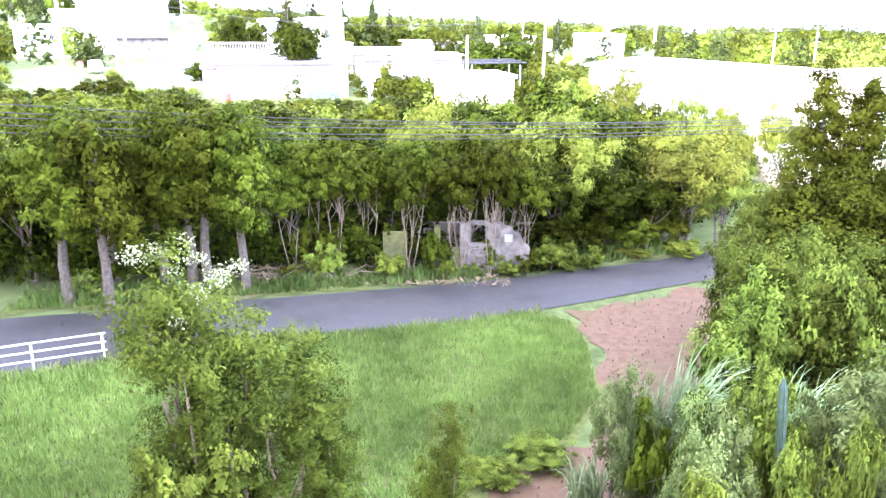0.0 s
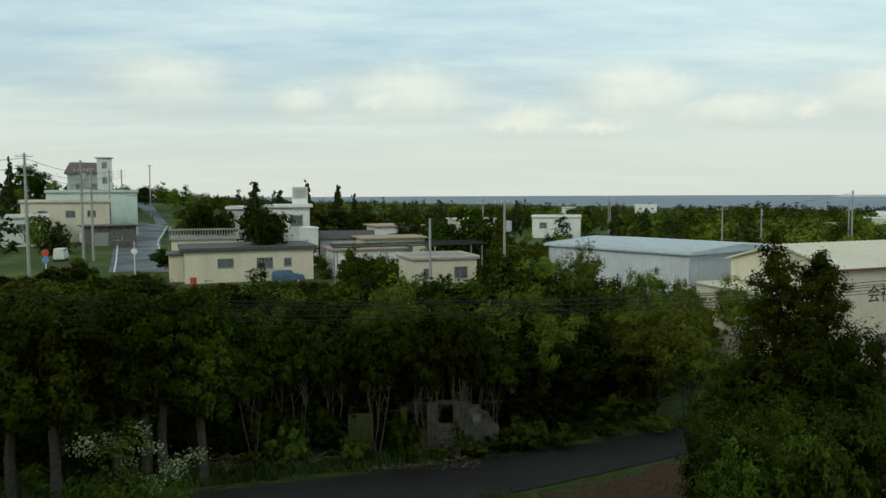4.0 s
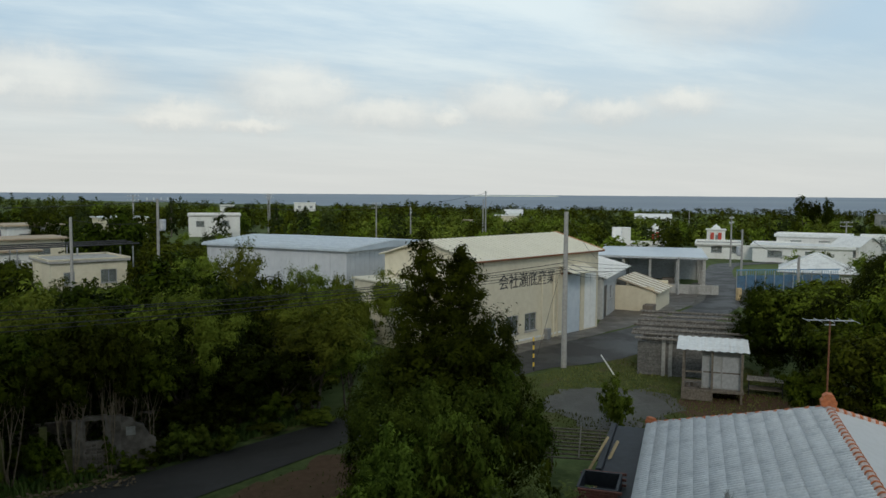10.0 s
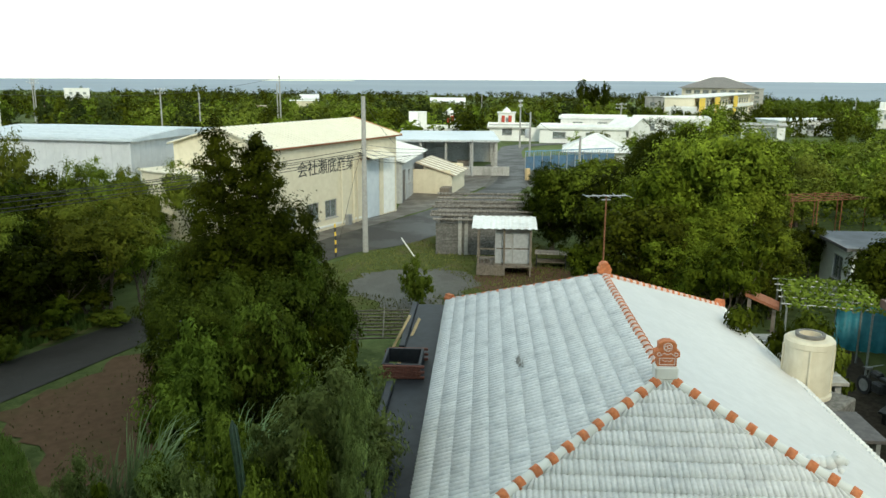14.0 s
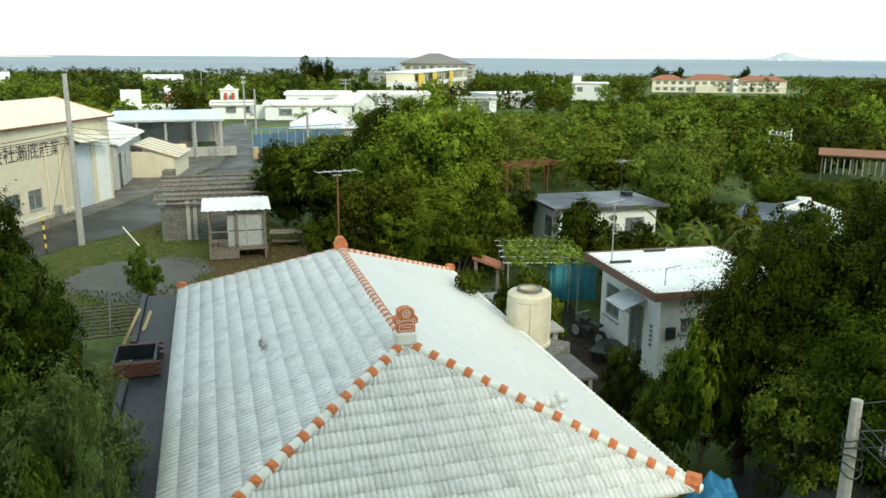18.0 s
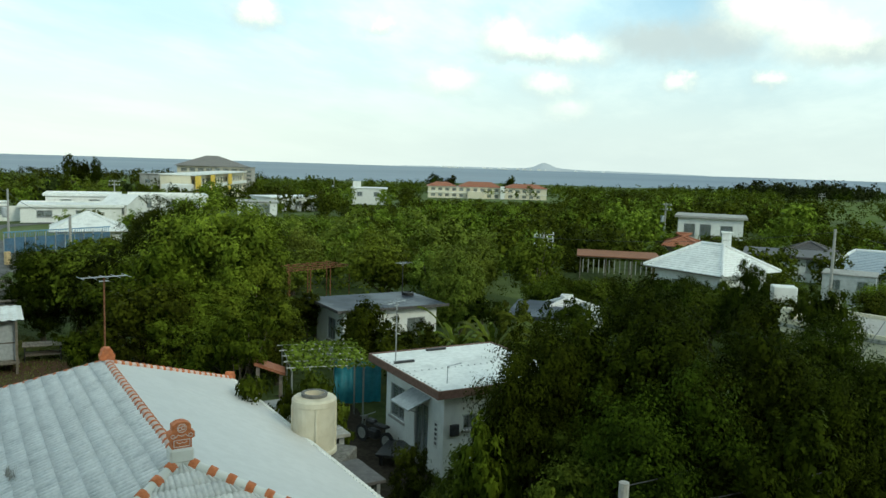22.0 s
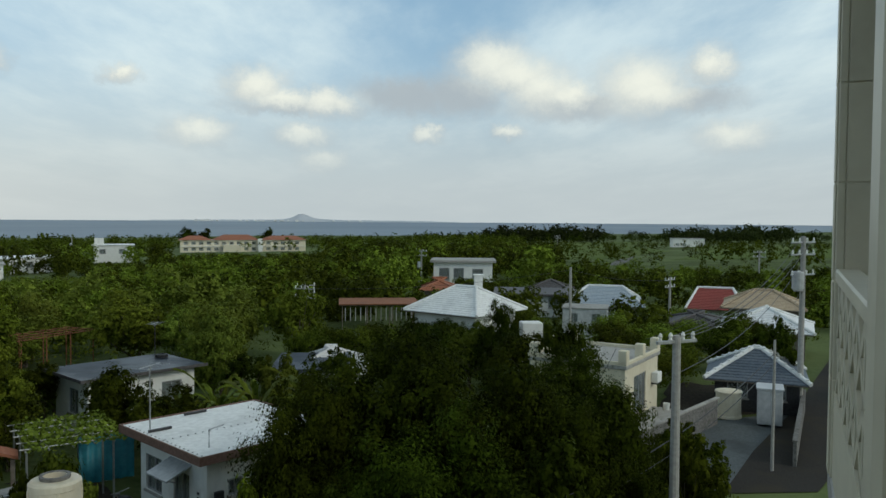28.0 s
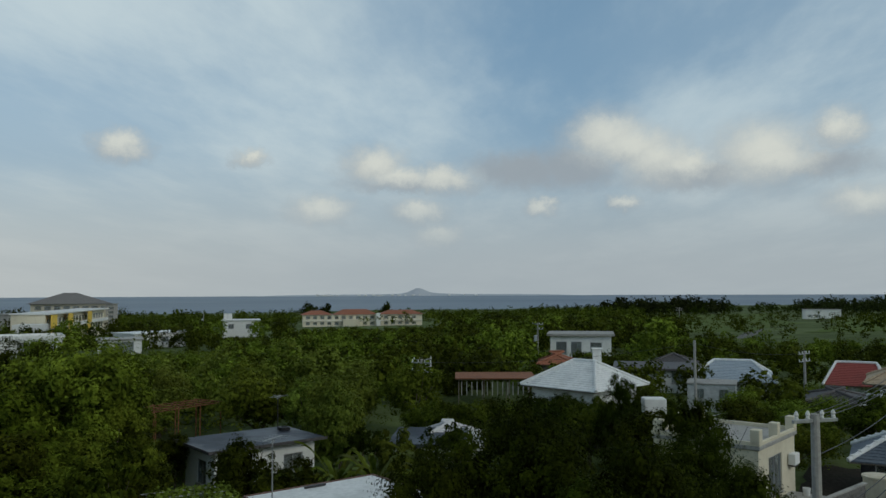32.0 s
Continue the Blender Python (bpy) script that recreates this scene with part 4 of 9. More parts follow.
def cap_line(p, q, mortar, caps, step, r=0.115, gap=0.52, start=0.25):
    """A raised mortar roll with terracotta caps let into it at even steps."""
    p, q = Vector(p), Vector(q)
    d = (q - p)
    n = int((d.length - start) / step)
    d.normalize()
    roll = Build()
    pts, radii = [], []
    for k in range(n * 2 + 3):
        s = (p - q).length * k / (n * 2 + 2)
        pts.append(p + d * s + Vector((0, 0, 0.03)))
        radii.append(r * (1.04 if k % 2 else 0.93))
    roll.tube(pts, radii, 12)
    ridge = part("ridge_roll", roll, mortar, tiled, smooth=True)
    side = d.cross(Vector((0, 0, 1))).normalized()
    up = side.cross(d)
    for k in range(n):
        c = p + d * (start + step * k) + Vector((0, 0, 0.03))
        b = Build()
        v = []
        for s, rr in ((-gap / 2, r * 1.02), (-gap / 2 + 0.02, r * 1.22), (gap / 2 - 0.02, r * 1.16), (gap / 2, r * 1.0)):
            for i in range(9):
                a = radians(-15 + 210 * i / 8)
                v.append(c + d * s * step + rr * (cos(a) * side + sin(a) * up))
        f = [(j * 9 + i, j * 9 + i + 1, (j + 1) * 9 + i + 1, (j + 1) * 9 + i) for j in range(3) for i in range(8)]
        part("cap_tile", b.add(v, f), caps, ridge, smooth=True)
    return ridge


cap_line(RIDGE_A, CORNERS[3], "white", "terracotta", 0.345, r=0.088, gap=0.42)
cap_line(RIDGE_A, CORNERS[0], "white", "terracotta", 0.345, r=0.088, gap=0.42)
cap_line(RIDGE_B, CORNERS[2], "pink_mortar", "terracotta", 0.30, r=0.07, gap=0.4)
cap_line(RIDGE_B, CORNERS[1], "pink_mortar", "terracotta", 0.30, r=0.07, gap=0.4)
cap_line(RIDGE_A, RIDGE_B, "pink_mortar", "terracotta", 0.27, r=0.085, gap=0.26, start=0.35)

# ridge-end ornaments
orn = Build()
orn.box(-0.15, -0.2, 0.0, 0.15, 0.2, 0.24, 0.03)
part("ornament_base", orn, "white", tiled, "white mortar base", m=pose(HIP_A - 0.02, ROOF_W / 2, RIDGE + 0.02))
o = Build()
# stepped plate: narrow foot, wide shoulder, crown with a blunt point
plate = [(-0.165, 0), (0.165, 0), (0.165, 0.15), (0.215, 0.17), (0.215, 0.26), (0.15, 0.29), (0.15, 0.40), (0.06, 0.45), (-0.06, 0.45), (-0.15, 0.40), (-0.15, 0.29), (-0.215, 0.26), (-0.215, 0.17), (-0.165, 0.15)]
o.sweep_x(plate, -0.09, 0.09)
orna = part("ornament", o, "terracotta", tiled, "terracotta ridge-end ornament with pale scroll relief", m=pose(HIP_A - 0.03, ROOF_W / 2, RIDGE + 0.262))
for y, z, w, n in ((-0.145, 0.215, 0.032, 12), (0.145, 0.215, 0.032, 12), (0, 0.345, 0.075, 16), (-0.02, 0.35, 0.032, 12), (0.03, 0.335, 0.032, 12)):
    ring = [(-0.094, y + w * cos(2 * pi * k / n), z + w * 0.95 * sin(2 * pi * k / n)) for k in range(n + 1)]
    part("scroll", Build().tube(ring, 0.009, 6, caps=False), "pink_mortar", orna)
for pts in ([(-0.11, 0.19), (-0.06, 0.235), (0, 0.21), (0.06, 0.235), (0.11, 0.19)], [(-0.09, 0.115), (-0.04, 0.085), (0, 0.10), (0.04, 0.085), (0.09, 0.115)], [(-0.13, 0.03), (0.13, 0.03)], [(-0.13, 0.145), (0.13, 0.145)], [(-0.13, 0.03), (-0.13, 0.145)], [(0.13, 0.03), (0.13, 0.145)]):
    part("relief_bar", Build().tube([(-0.093, y, z) for y, z in pts], 0.009, 6), "pink_mortar", orna)
far_o = Build().sweep_x([(-0.16, 0), (0.16, 0), (0.18, 0.12), (0.13, 0.17), (0.13, 0.24), (0.06, 0.30), (-0.08, 0.29), (-0.13, 0.22), (-0.13, 0.16), (-0.18, 0.12)], -0.13, 0.13)
part("ornament", far_o, "terracotta", tiled, "plain terracotta ridge-end block", m=pose(ROOF_L - HIP_B, ROOF_W / 2, RIDGE + 0.09))
for cx, cy in ((0.1, 0.1), (0.1, ROOF_W - 0.1), (ROOF_L - 0.1, ROOF_W - 0.1), (ROOF_L - 0.1, 0.1)):
    fin = Build().sweep_x([(-0.12, -0.04), (0.12, -0.04), (0.14, 0.10), (0.09, 0.16), (0.07, 0.22), (-0.07, 0.22), (-0.09, 0.16), (-0.14, 0.10)], -0.12, 0.12)
    part("corner_finial", fin, "terracotta", tiled, m=pose(cx, cy, EAVE + 0.05, 0, 0, 45))

# walls under the eaves, and the fascia
body = Build()
wall_boxes(body, ROOF_L - 2.0, 0, 2.42, 0.2, [(2, 0.9, 1.8, 1.1), (6, 0.1, 2.6, 1.95)])
part("wall", body, "cream", tiled, m=pose(1.0, 1.0, 0))
part("wall", Build().box(1.0, ROOF_W - 1.2, 0, ROOF_L - 1.0, ROOF_W - 1.0, 2.42), "cream", tiled)
part("wall", Build().box(1.0, 1.21, 0, 1.2, ROOF_W - 1.21, 2.42), "cream", tiled)
part("wall", Build().box(ROOF_L - 1.2, 1.21, 0, ROOF_L - 1.0, ROOF_W - 1.21, 2.42), "cream", tiled)
fas = Build().box(0.25, 0.25, 2.425, ROOF_L - 0.25, ROOF_W - 0.25, 2.60, 0.02)
part("eaves_board", fas, "cream", tiled, "cream-painted concrete eaves")

# flat wet canopy along the garden side
can = thing("concrete_canopy", HOUSE @ pose(0, ROOF_W, 0), "dark wet concrete canopy running beside the tiled roof", "canopy")
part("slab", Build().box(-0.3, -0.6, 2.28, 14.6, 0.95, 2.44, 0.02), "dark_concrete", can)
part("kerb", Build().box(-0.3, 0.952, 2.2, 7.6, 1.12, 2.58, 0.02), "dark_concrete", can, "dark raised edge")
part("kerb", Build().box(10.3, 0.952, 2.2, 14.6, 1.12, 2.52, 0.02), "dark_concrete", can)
for k in range(5):
    part("post", Build().box(0.3 + 3.3 * k, 0.75, 0, 0.5 + 3.3 * k, 0.93, 2.28, 0.01), "concrete", can)
for x in (2.1, 5.0):
    bl = thing("concrete_block", HOUSE @ pose(x, ROOF_W + 0.72, 2.44, 0, 0, 8), "small wet concrete block lying on the canopy", "block", "blocks on the canopy")
    bb = Build()
    wall_boxes(bb, 0.34, 0, 0.19, 0.19, [(0.05, 0.03, 0.1, 0.13), (0.19, 0.03, 0.1, 0.13)])
    part("block_body", bb, "block", bl)
planter = thing("brick_planter", HOUSE @ pose(8.1, ROOF_W + 0.35, 2.44), "low red-brick trough on the concrete canopy", "planter")
part("trough", Build().box(0.0, 0.0, 0.0, 1.2, 0.06, 0.36).box(0, 0.9, 0, 1.2, 0.96, 0.36).box(0, 0.062, 0, 0.06, 0.898, 0.36).box(1.14, 0.062, 0, 1.2, 0.898, 0.36), "dark_concrete", planter)
bme = Build().box(0, 0, 0, 0.075, 0.2, 0.06, 0.005).mesh("brick")
bme.materials.append(M["brick"])
for r in range(5):
    for c in range(5):
        part("brick", bme, None, planter, m=pose(1.21 + random.uniform(-.004, .004), -0.1 + c * 0.205 + (0.1 if r % 2 else 0), 0.02 + r * 0.068))
        part("brick", bme, None, planter, m=pose(-0.09 + random.uniform(-.004, .004), -0.1 + c * 0.205 + (0.1 if r % 2 else 0), 0.02 + r * 0.068))
tim = thing("timber_brace", HOUSE @ pose(11.4, ROOF_W + 0.9, 1.4, 0, 0, 0), "yellow timber props leaning on the canopy", "timber")
part("plank", Build().tube([(-1.2, 0.3, 0.4), (0.6, -0.2, 1.35)], 0.05, 4), "new_wood", tim)
part("plank", Build().tube([(-1.0, 0.7, 0.4), (0.9, 0.1, 1.35)], 0.045, 4), "new_wood", tim)

# small things on the roof
def roof_point(x, y):
    s = min(x / HIP_A, (ROOF_L - x) / HIP_B, y / (ROOF_W / 2), (ROOF_W - y) / (ROOF_W / 2), 1)
    return EAVE + (RIDGE - EAVE) * s


def shisa():
    b = Build()
    rng = random.Random(4)
    for cx, cy, cz, r in ((-0.16, 0, 0.12, 0.13), (-0.04, 0, 0.13, 0.115), (0.08, 0, 0.15, 0.12), (0.20, 0, 0.24, 0.115), (0.30, 0, 0.21, 0.07), (-0.30, 0, 0.15, 0.06), (-0.34, 0, 0.24, 0.045), (0.24, 0.09, 0.05, 0.05), (0.24, -0.09, 0.05, 0.05), (-0.18, 0.12, 0.06, 0.06), (-0.18, -0.12, 0.06, 0.06), (0.17, 0.07, 0.34, 0.03), (0.17, -0.07, 0.34, 0.03)):
        bm = bmesh.new()
        bmesh.ops.create_icosphere(bm, subdivisions=2, radius=r, matrix=Matrix.Translation((cx, cy, cz * 0.8)))
        for v in bm.verts:
            v.co += 0.012 * noise.noise_vector(v.co * 18)
        b.take(bm)
    return b


st = tagged(part("guardian_statue", shisa(), "roof_white", None, smooth=True, m=HOUSE @ pose(1.75, 2.05, roof_point(1.75, 2.05) + 0.05, 0, 0, -100)), "white-painted guardian lion figure on the hip of the roof", "statue")
weed = thing("roof_weed", HOUSE @ pose(6.1, 6.6, roof_point(6.1, 6.6) + 0.03, 22, 0, 0), "grey dried weed growing between the roof tiles", "weed")
wb = Build()
rng = random.Random(9)
for k in range(110):
    a, l = rng.uniform(0, 6.28), rng.uniform(0.08, 0.26)
    p = Vector((rng.uniform(-.22, .22), rng.uniform(-.18, .18), 0))
    q = p + Vector((l * cos(a), l * sin(a), rng.uniform(0.02, 0.14)))
    s = Vector((-sin(a), cos(a), 0)) * 0.018
    wb.add([p - s, p + s, q], [(0, 1, 2)])
part("stem", wb, "concrete", weed)

# television aerial on the far ridge end
def aerial(name, m, h, label, mat="rust", arms=5, span=1.1):
    t = thing(name, m, label, "aerial")
    part("mast", Build().tube([(0, 0, 0), (0.0, 0, h)], 0.022, 6), mat, t)
    part("boom", Build().tube([(-span / 2, 0, h), (span / 2, 0, h)], 0.015, 6), "steel", t)
    for k in range(arms):
        x = -span / 2 + span * k / (arms - 1)
        part("element", Build().tube([(x, -0.28 - 0.02 * k, h), (x, 0.28 + 0.02 * k, h)], 0.007, 5), "steel", t)
    part("clamp", Build().box(-0.12, -0.012, h - 0.12, 0.12, 0.012, h - 0.09), "steel", t)
    return t


aerial("television_aerial", HOUSE @ pose(ROOF_L - HIP_B + 0.25, ROOF_W / 2, RIDGE + 0.1, 0, 0, -80), 2.0, "rusty mast with a flat television aerial behind the roof ridge")

# low sheds and tank behind the tiled roof
lean = thing("lean_to_shed", HOUSE @ pose(5.2, -1.9, 0), "low flat lean-to with a grey roof beside the tiled house", "shed")
part("roof_sheet", Build().box(3.6, 0.3, 2.22, 7.4, 1.85, 2.32, 0.01), "concrete", lean)
part("roof_sheet", Build().box(0.4, 0.9, 2.22, 1.9, 1.85, 2.30, 0.01), "dark_roof", lean)
part("wall", Build().box(3.8, 0.4, 0, 7.0, 0.55, 2.21), "grey_wall", lean)
part("post", Build().box(0.5, 1.0, 0, 0.6, 1.1, 2.21).box(1.7, 1.0, 0, 1.8, 1.1, 2.21), "steel", lean)
for k in range(3):
    part("roof_batten", Build().box(4.0 + 1.3 * k, 0.35, 2.324, 4.06 + 1.3 * k, 1.8, 2.36), "zinc", lean)
tank = thing("water_tank", pose(18.6, 7.55, 2.2), "cream concrete water tank with an open hatch on top", "tank")
prof = [(0.0, 0.02), (0.60, 0.02), (0.60, 0.10), (0.54, 0.12), (0.54, 1.25), (0.57, 1.27), (0.57, 1.40), (0.52, 1.45), (0.30, 1.47), (0.30, 1.53), (0.24, 1.53), (0.24, 1.30), (0.0, 1.30)]
part("tank_body", Build().lathe(prof, 32), "tank", tank, smooth=False)
for k in range(4):
    a = pi / 2 * k + 0.5
    part("strap", Build().box(-0.03, -0.03, 0.12, 0.03, 0.03, 1.26, 0.01), "tank", tank, m=pose(0.555 * cos(a), 0.555 * sin(a), 0, 0, 0, math.degrees(a)))
part("hatch_opening", Build().tube([(0, 0, 1.32), (0, 0, 1.36)], 0.235, 20), "rust", tank, "rusty inside of the open hatch")
part("hatch_ring", Build().lathe([(0.26, 1.47), (0.33, 1.47), (0.34, 1.55), (0.26, 1.55), (0.26, 1.47)], 24), "block", tank, "dark-stained hatch ring")
part("pipe", Build().tube([(0.62, 0.1, 0.0), (0.62, 0.1, 1.1), (0.45, 0.1, 1.3)], 0.03, 6), "steel", tank)
tagged(part("tank_stand", Build().box(17.75, 6.6, 0, 19.3, 8.2, 2.2, 0.03), "block"), "grey concrete base under the water tank", "plinth")

# tarpaulin heap and parked car beside the house
def heap(name, x, y, sx, sy, h, mat, label, category, seed):
    bm = bmesh.new()
    bmesh.ops.create_grid(bm, x_segments=36, y_segments=36, size=1)
    for v in bm.verts:
        v.co.x, v.co.y = v.co.x * math.sqrt(1 - v.co.y ** 2 / 2), v.co.y * math.sqrt(1 - v.co.x ** 2 / 2)
        r = min(1, hypot(v.co.x, v.co.y))
        z = h * max(0, 1 - r ** 2.2) + 0.34 * h * noise.noise(Vector((v.co.x * 2.6, v.co.y * 2.6, seed))) * (1 - r * 0.6) + 0.16 * h * abs(noise.noise(Vector((v.co.x * 6, v.co.y * 3.5, seed))))
        v.co = (v.co.x * sx, v.co.y * sy, max(z, 0.01 if r < 1 else 0.0))
    ob = part(name, Build().take(bm), mat, None, smooth=True, m=pose(x, y, 0.02, 0, 0, 20))
    return tagged(ob, label, category)


heap("tarpaulin", 15.7, 2.1, 0.85, 0.7, 1.1, "blue_sheet", "crumpled bright blue tarpaulin over a heap", "tarpaulin", 3)


def wheel(parent, x, y, r):
    w = part("wheel", Build().tube([(x, y - 0.09, r), (x, y + 0.09, r)], r, 18), "black", parent)
    part("rim", Build().tube([(x, y - 0.1, r), (x, y + 0.1, r)], r * 0.62, 14), "steel", w)


def car(name, m, label, paint, L=3.6, W=1.5, Hh=1.45, van=False):
    c = thing(name, m, label, "car")
    if van:
        pr = [(-L / 2, 0.35), (-L / 2, 0.9), (-L / 2 + 0.08, Hh * 0.97), (-L / 2 + 0.3, Hh), (L / 2 - 0.75, Hh), (L / 2 - 0.2, 0.98), (L / 2, 0.85), (L / 2, 0.35)]
    else:
        pr = [(-L / 2, 0.35), (-L / 2, 0.95), (-L / 2 + 0.15, Hh * 0.92), (-L / 2 + 0.5, Hh), (0.35, Hh), (L / 2 - 0.95, 0.95), (L / 2 - 0.1, 0.82), (L / 2, 0.35)]
    b = Build()
    bm = bmesh.new()
    n = len(pr)
    rings = []
    for s, inset in ((-W / 2, 0.10), (-W / 2 + 0.1, 0.0), (W / 2 - 0.1, 0.0), (W / 2, 0.10)):
        rings.append([bm.verts.new((x * (1 - 0.02 * inset), s * (1 - (0.14 if z > 1.0 and abs(s) > W / 2 - 0.05 else 0)), z - (inset * 0.5 if z > 0.5 else 0))) for x, z in pr])
    for ra, rb in zip(rings, rings[1:]):
        for i in range(n):
            bm.faces.new((ra[i], ra[(i + 1) % n], rb[(i + 1) % n], rb[i]))
    bm.faces.new(rings[0]), bm.faces.new(rings[-1][::-1])
    part("body", b.take(bm), paint, c)
    for s in (-1, 1):
        y = s * (W / 2 * 0.99)
        part("side_window", Build().add([(-L / 2 + 0.5, y * 0.95, 1.0), (0.75, y * 0.95, 1.0), (0.3, y * 0.90, Hh - 0.14), (-L / 2 + 0.6, y * 0.90, Hh - 0.14)], [(0, 1, 2, 3)]), "black", c)
        part("headlight", Build().box(L / 2 - 0.12, s * W * 0.36 - 0.12, 0.62, L / 2 + 0.02, s * W * 0.36 + 0.12, 0.78, 0.02), "steel", c)
        for x in (-L / 2 + 0.65, L / 2 - 0.7):
            wheel(c, x, s * (W / 2 - 0.05), 0.29)
    part("windscreen", Build().box(-0.01, -W / 2 * 0.8, 0, 0.01, W / 2 * 0.8, 0.62), "black", c, m=pose(L / 2 - 0.60, 0, 0.98, 0, -48, 0))
    part("bumper", Build().box(L / 2 - 0.05, -W / 2 * 0.95, 0.36, L / 2 + 0.05, W / 2 * 0.95, 0.54, 0.03), paint, c)
    return c


car("parked_car", pose(17.07, -0.55, 0.01, 0, 0, -28), "small dark grey car parked beside the tiled house", "dark_metal", 3.4, 1.48, 1.5)

# block house with a white flat roof
bh, bl = box_house("block_house", (22.9, 5.08), (25.65, 2.05), 4.1, 2.85, "white", "roof_white", "small white concrete house with a white flat roof and brown fascia", over=0.45, slab=0.12,
                   windows=((0.7, 1.5, 0.5, 0.5), (2.6, 1.0, 0.9, 0.9)), side_windows=((0.35, 1.0, 1.05, 1.15), (2.15, 0.1, 0.95, 1.95)))
fb = Build()
o, L, Dp = 0.45, bl, 4.1
fb.box(-o - 0.05, -o - 0.05, 2.74, L + o + 0.05, -o - 0.002, 3.0).box(-o - 0.05, Dp + o + 0.002, 2.74, L + o + 0.05, Dp + o + 0.05, 3.0)
fb.box(-o - 0.05, -o, 2.74, -o - 0.002, Dp + o, 3.0).box(L + o + 0.002, -o, 2.74, L + o + 0.05, Dp + o, 3.0)
part("fascia", fb, surface("brown_fascia", (0.13, 0.075, 0.055), (0.20, 0.115, 0.09), 10, 0.7, 0.1), bh, "dark brown painted fascia")
aw = part("awning", Build().add([(-0.8, 0.85, 2.08), (-0.8, 2.1, 2.08), (-0.01, 2.1, 2.4), (-0.01, 0.85, 2.4), (-0.8, 0.85, 2.03), (-0.8, 2.1, 2.03), (-0.01, 2.1, 2.35), (-0.01, 0.85, 2.35)],
         [(0, 1, 2, 3), (7, 6, 5, 4), (0, 4, 5, 1), (1, 5, 6, 2), (2, 6, 7, 3), (3, 7, 4, 0)]), "zinc", bh, "pale corrugated awning over the door")
for y in (0.95, 2.0):
    part("awning_bracket", Build().tube([(-0.72, y, 2.06), (-0.01, y, 1.75)], 0.015, 5), "steel", aw)
part("meter_box", Build().box(-0.14, -0.015, 1.4, 0.14, -0.13, 1.75, 0.01), "dark_metal", bh, m=pose(0.35, 0, 0))
part("notice", Build().box(-0.012, 0.35, 0.9, -0.003, 0.58, 1.8), "white", bh, "narrow white notice board")
for k in range(5):
    part("notice_mark", Build().box(-0.018, 0.40, 1.0 + 0.15 * k, -0.013, 0.53, 1.08 + 0.15 * k), "ink", bh)
for x, y, w in ((-0.25, 3.0, 0.75), (1.6, 4.2, 0.8)):
    part("roof_rail", Build().box(x, y, 2.975, x + w, y + 0.09, 3.05), "dark_metal", bh)
for k in range(19):
    part("roof_bolt", Build().box(-0.36, -0.35 + 0.25 * k, 2.972, -0.32, -0.31 + 0.25 * k, 3.0), "steel", bh)
    part("roof_bolt", Build().box(-0.3 + 0.25 * k, 1.9, 2.972, -0.26 + 0.25 * k, 1.94, 2.995), "steel", bh)
pipe = Build().tube([(0.25, 0.3, 2.97), (0.25, 0.3, 3.5), (0.8, 0.42, 3.53)], 0.022, 6)
part("vent_pipe", pipe, "steel", bh)
aerial("television_aerial", bh.matrix_basis @ pose(-0.1, 3.25, 2.97, 0, 0, 30), 2.05, "thin double-mast television aerial on the white roof", "steel")

# motorbike in the yard
mb = thing("motorbike", pose(25.2, 8.0, 0.0, 0, 0, 60), "dark motorbike parked in the earth yard", "motorbike")
for x in (-0.62, 0.62):
    w = part("wheel", Build().tube([(x, -0.05, 0.3), (x, 0.05, 0.3)], 0.3, 18), "black", mb)
    part("rim", Build().tube([(x, -0.055, 0.3), (x, 0.055, 0.3)], 0.2, 12), "steel", w)
part("engine", Build().box(-0.2, -0.14, 0.25, 0.25, 0.14, 0.58, 0.05), "dark_metal", mb)
part("fuel_tank", Build().box(-0.05, -0.13, 0.7, 0.38, 0.13, 0.9, 0.06), "dark_metal", mb)
part("seat", Build().box(-0.65, -0.13, 0.72, -0.04, 0.13, 0.82, 0.04), "black", mb)
part("fork", Build().tube([(0.62, 0, 0.3), (0.42, 0, 0.95)], 0.03, 6), "steel", mb)
part("handlebar", Build().tube([(0.36, -0.35, 1.02), (0.42, 0, 0.97), (0.36, 0.35, 1.02)], 0.016, 6), "steel", mb)
part("headlamp", Build().lathe([(0.0, -0.06), (0.08, -0.04), (0.09, 0.04), (0.0, 0.06)], 12, (0.5, 0, 0.88)), "steel", mb)
tagged(part("work_bench", Build().box(23.4, 6.3, 0.32, 24.9, 7.4, 0.4, 0.01).box(23.5, 6.4, 0, 23.6, 6.5, 0.32).box(24.7, 6.4, 0, 24.8, 6.5, 0.32).box(23.5, 7.2, 0, 23.6, 7.3, 0.32).box(24.7, 7.2, 0, 24.8, 7.3, 0.32), "dark_metal"), "dark low platform in the earth yard", "platform")
# teal sheet screen and vine trellis
scr = thing("sheet_screen", pose(28.9, 10.9, 0, 0, 0, -58), "teal plastic sheet hung as a fence", "screen")
me = Build()
nx = 24
v = [(1.9 * i / nx, 0.05 * sin(i * 1.3) + 0.02 * sin(i * 3.1), z) for z in (0.05, 1.75) for i in range(nx + 1)] + [(1.9 * i / nx, 0.02 + 0.05 * sin(i * 1.3) + 0.02 * sin(i * 3.1), z) for z in (0.05, 1.75) for i in range(nx + 1)]
n1 = nx + 1
me.add(v, [(i, i + 1, n1 + i + 1, n1 + i) for i in range(nx)] + [(2 * n1 + i, 3 * n1 + i, 3 * n1 + i + 1, 2 * n1 + i + 1) for i in range(nx)] + [(n1 + i, n1 + i + 1, 3 * n1 + i + 1, 3 * n1 + i) for i in range(nx)])
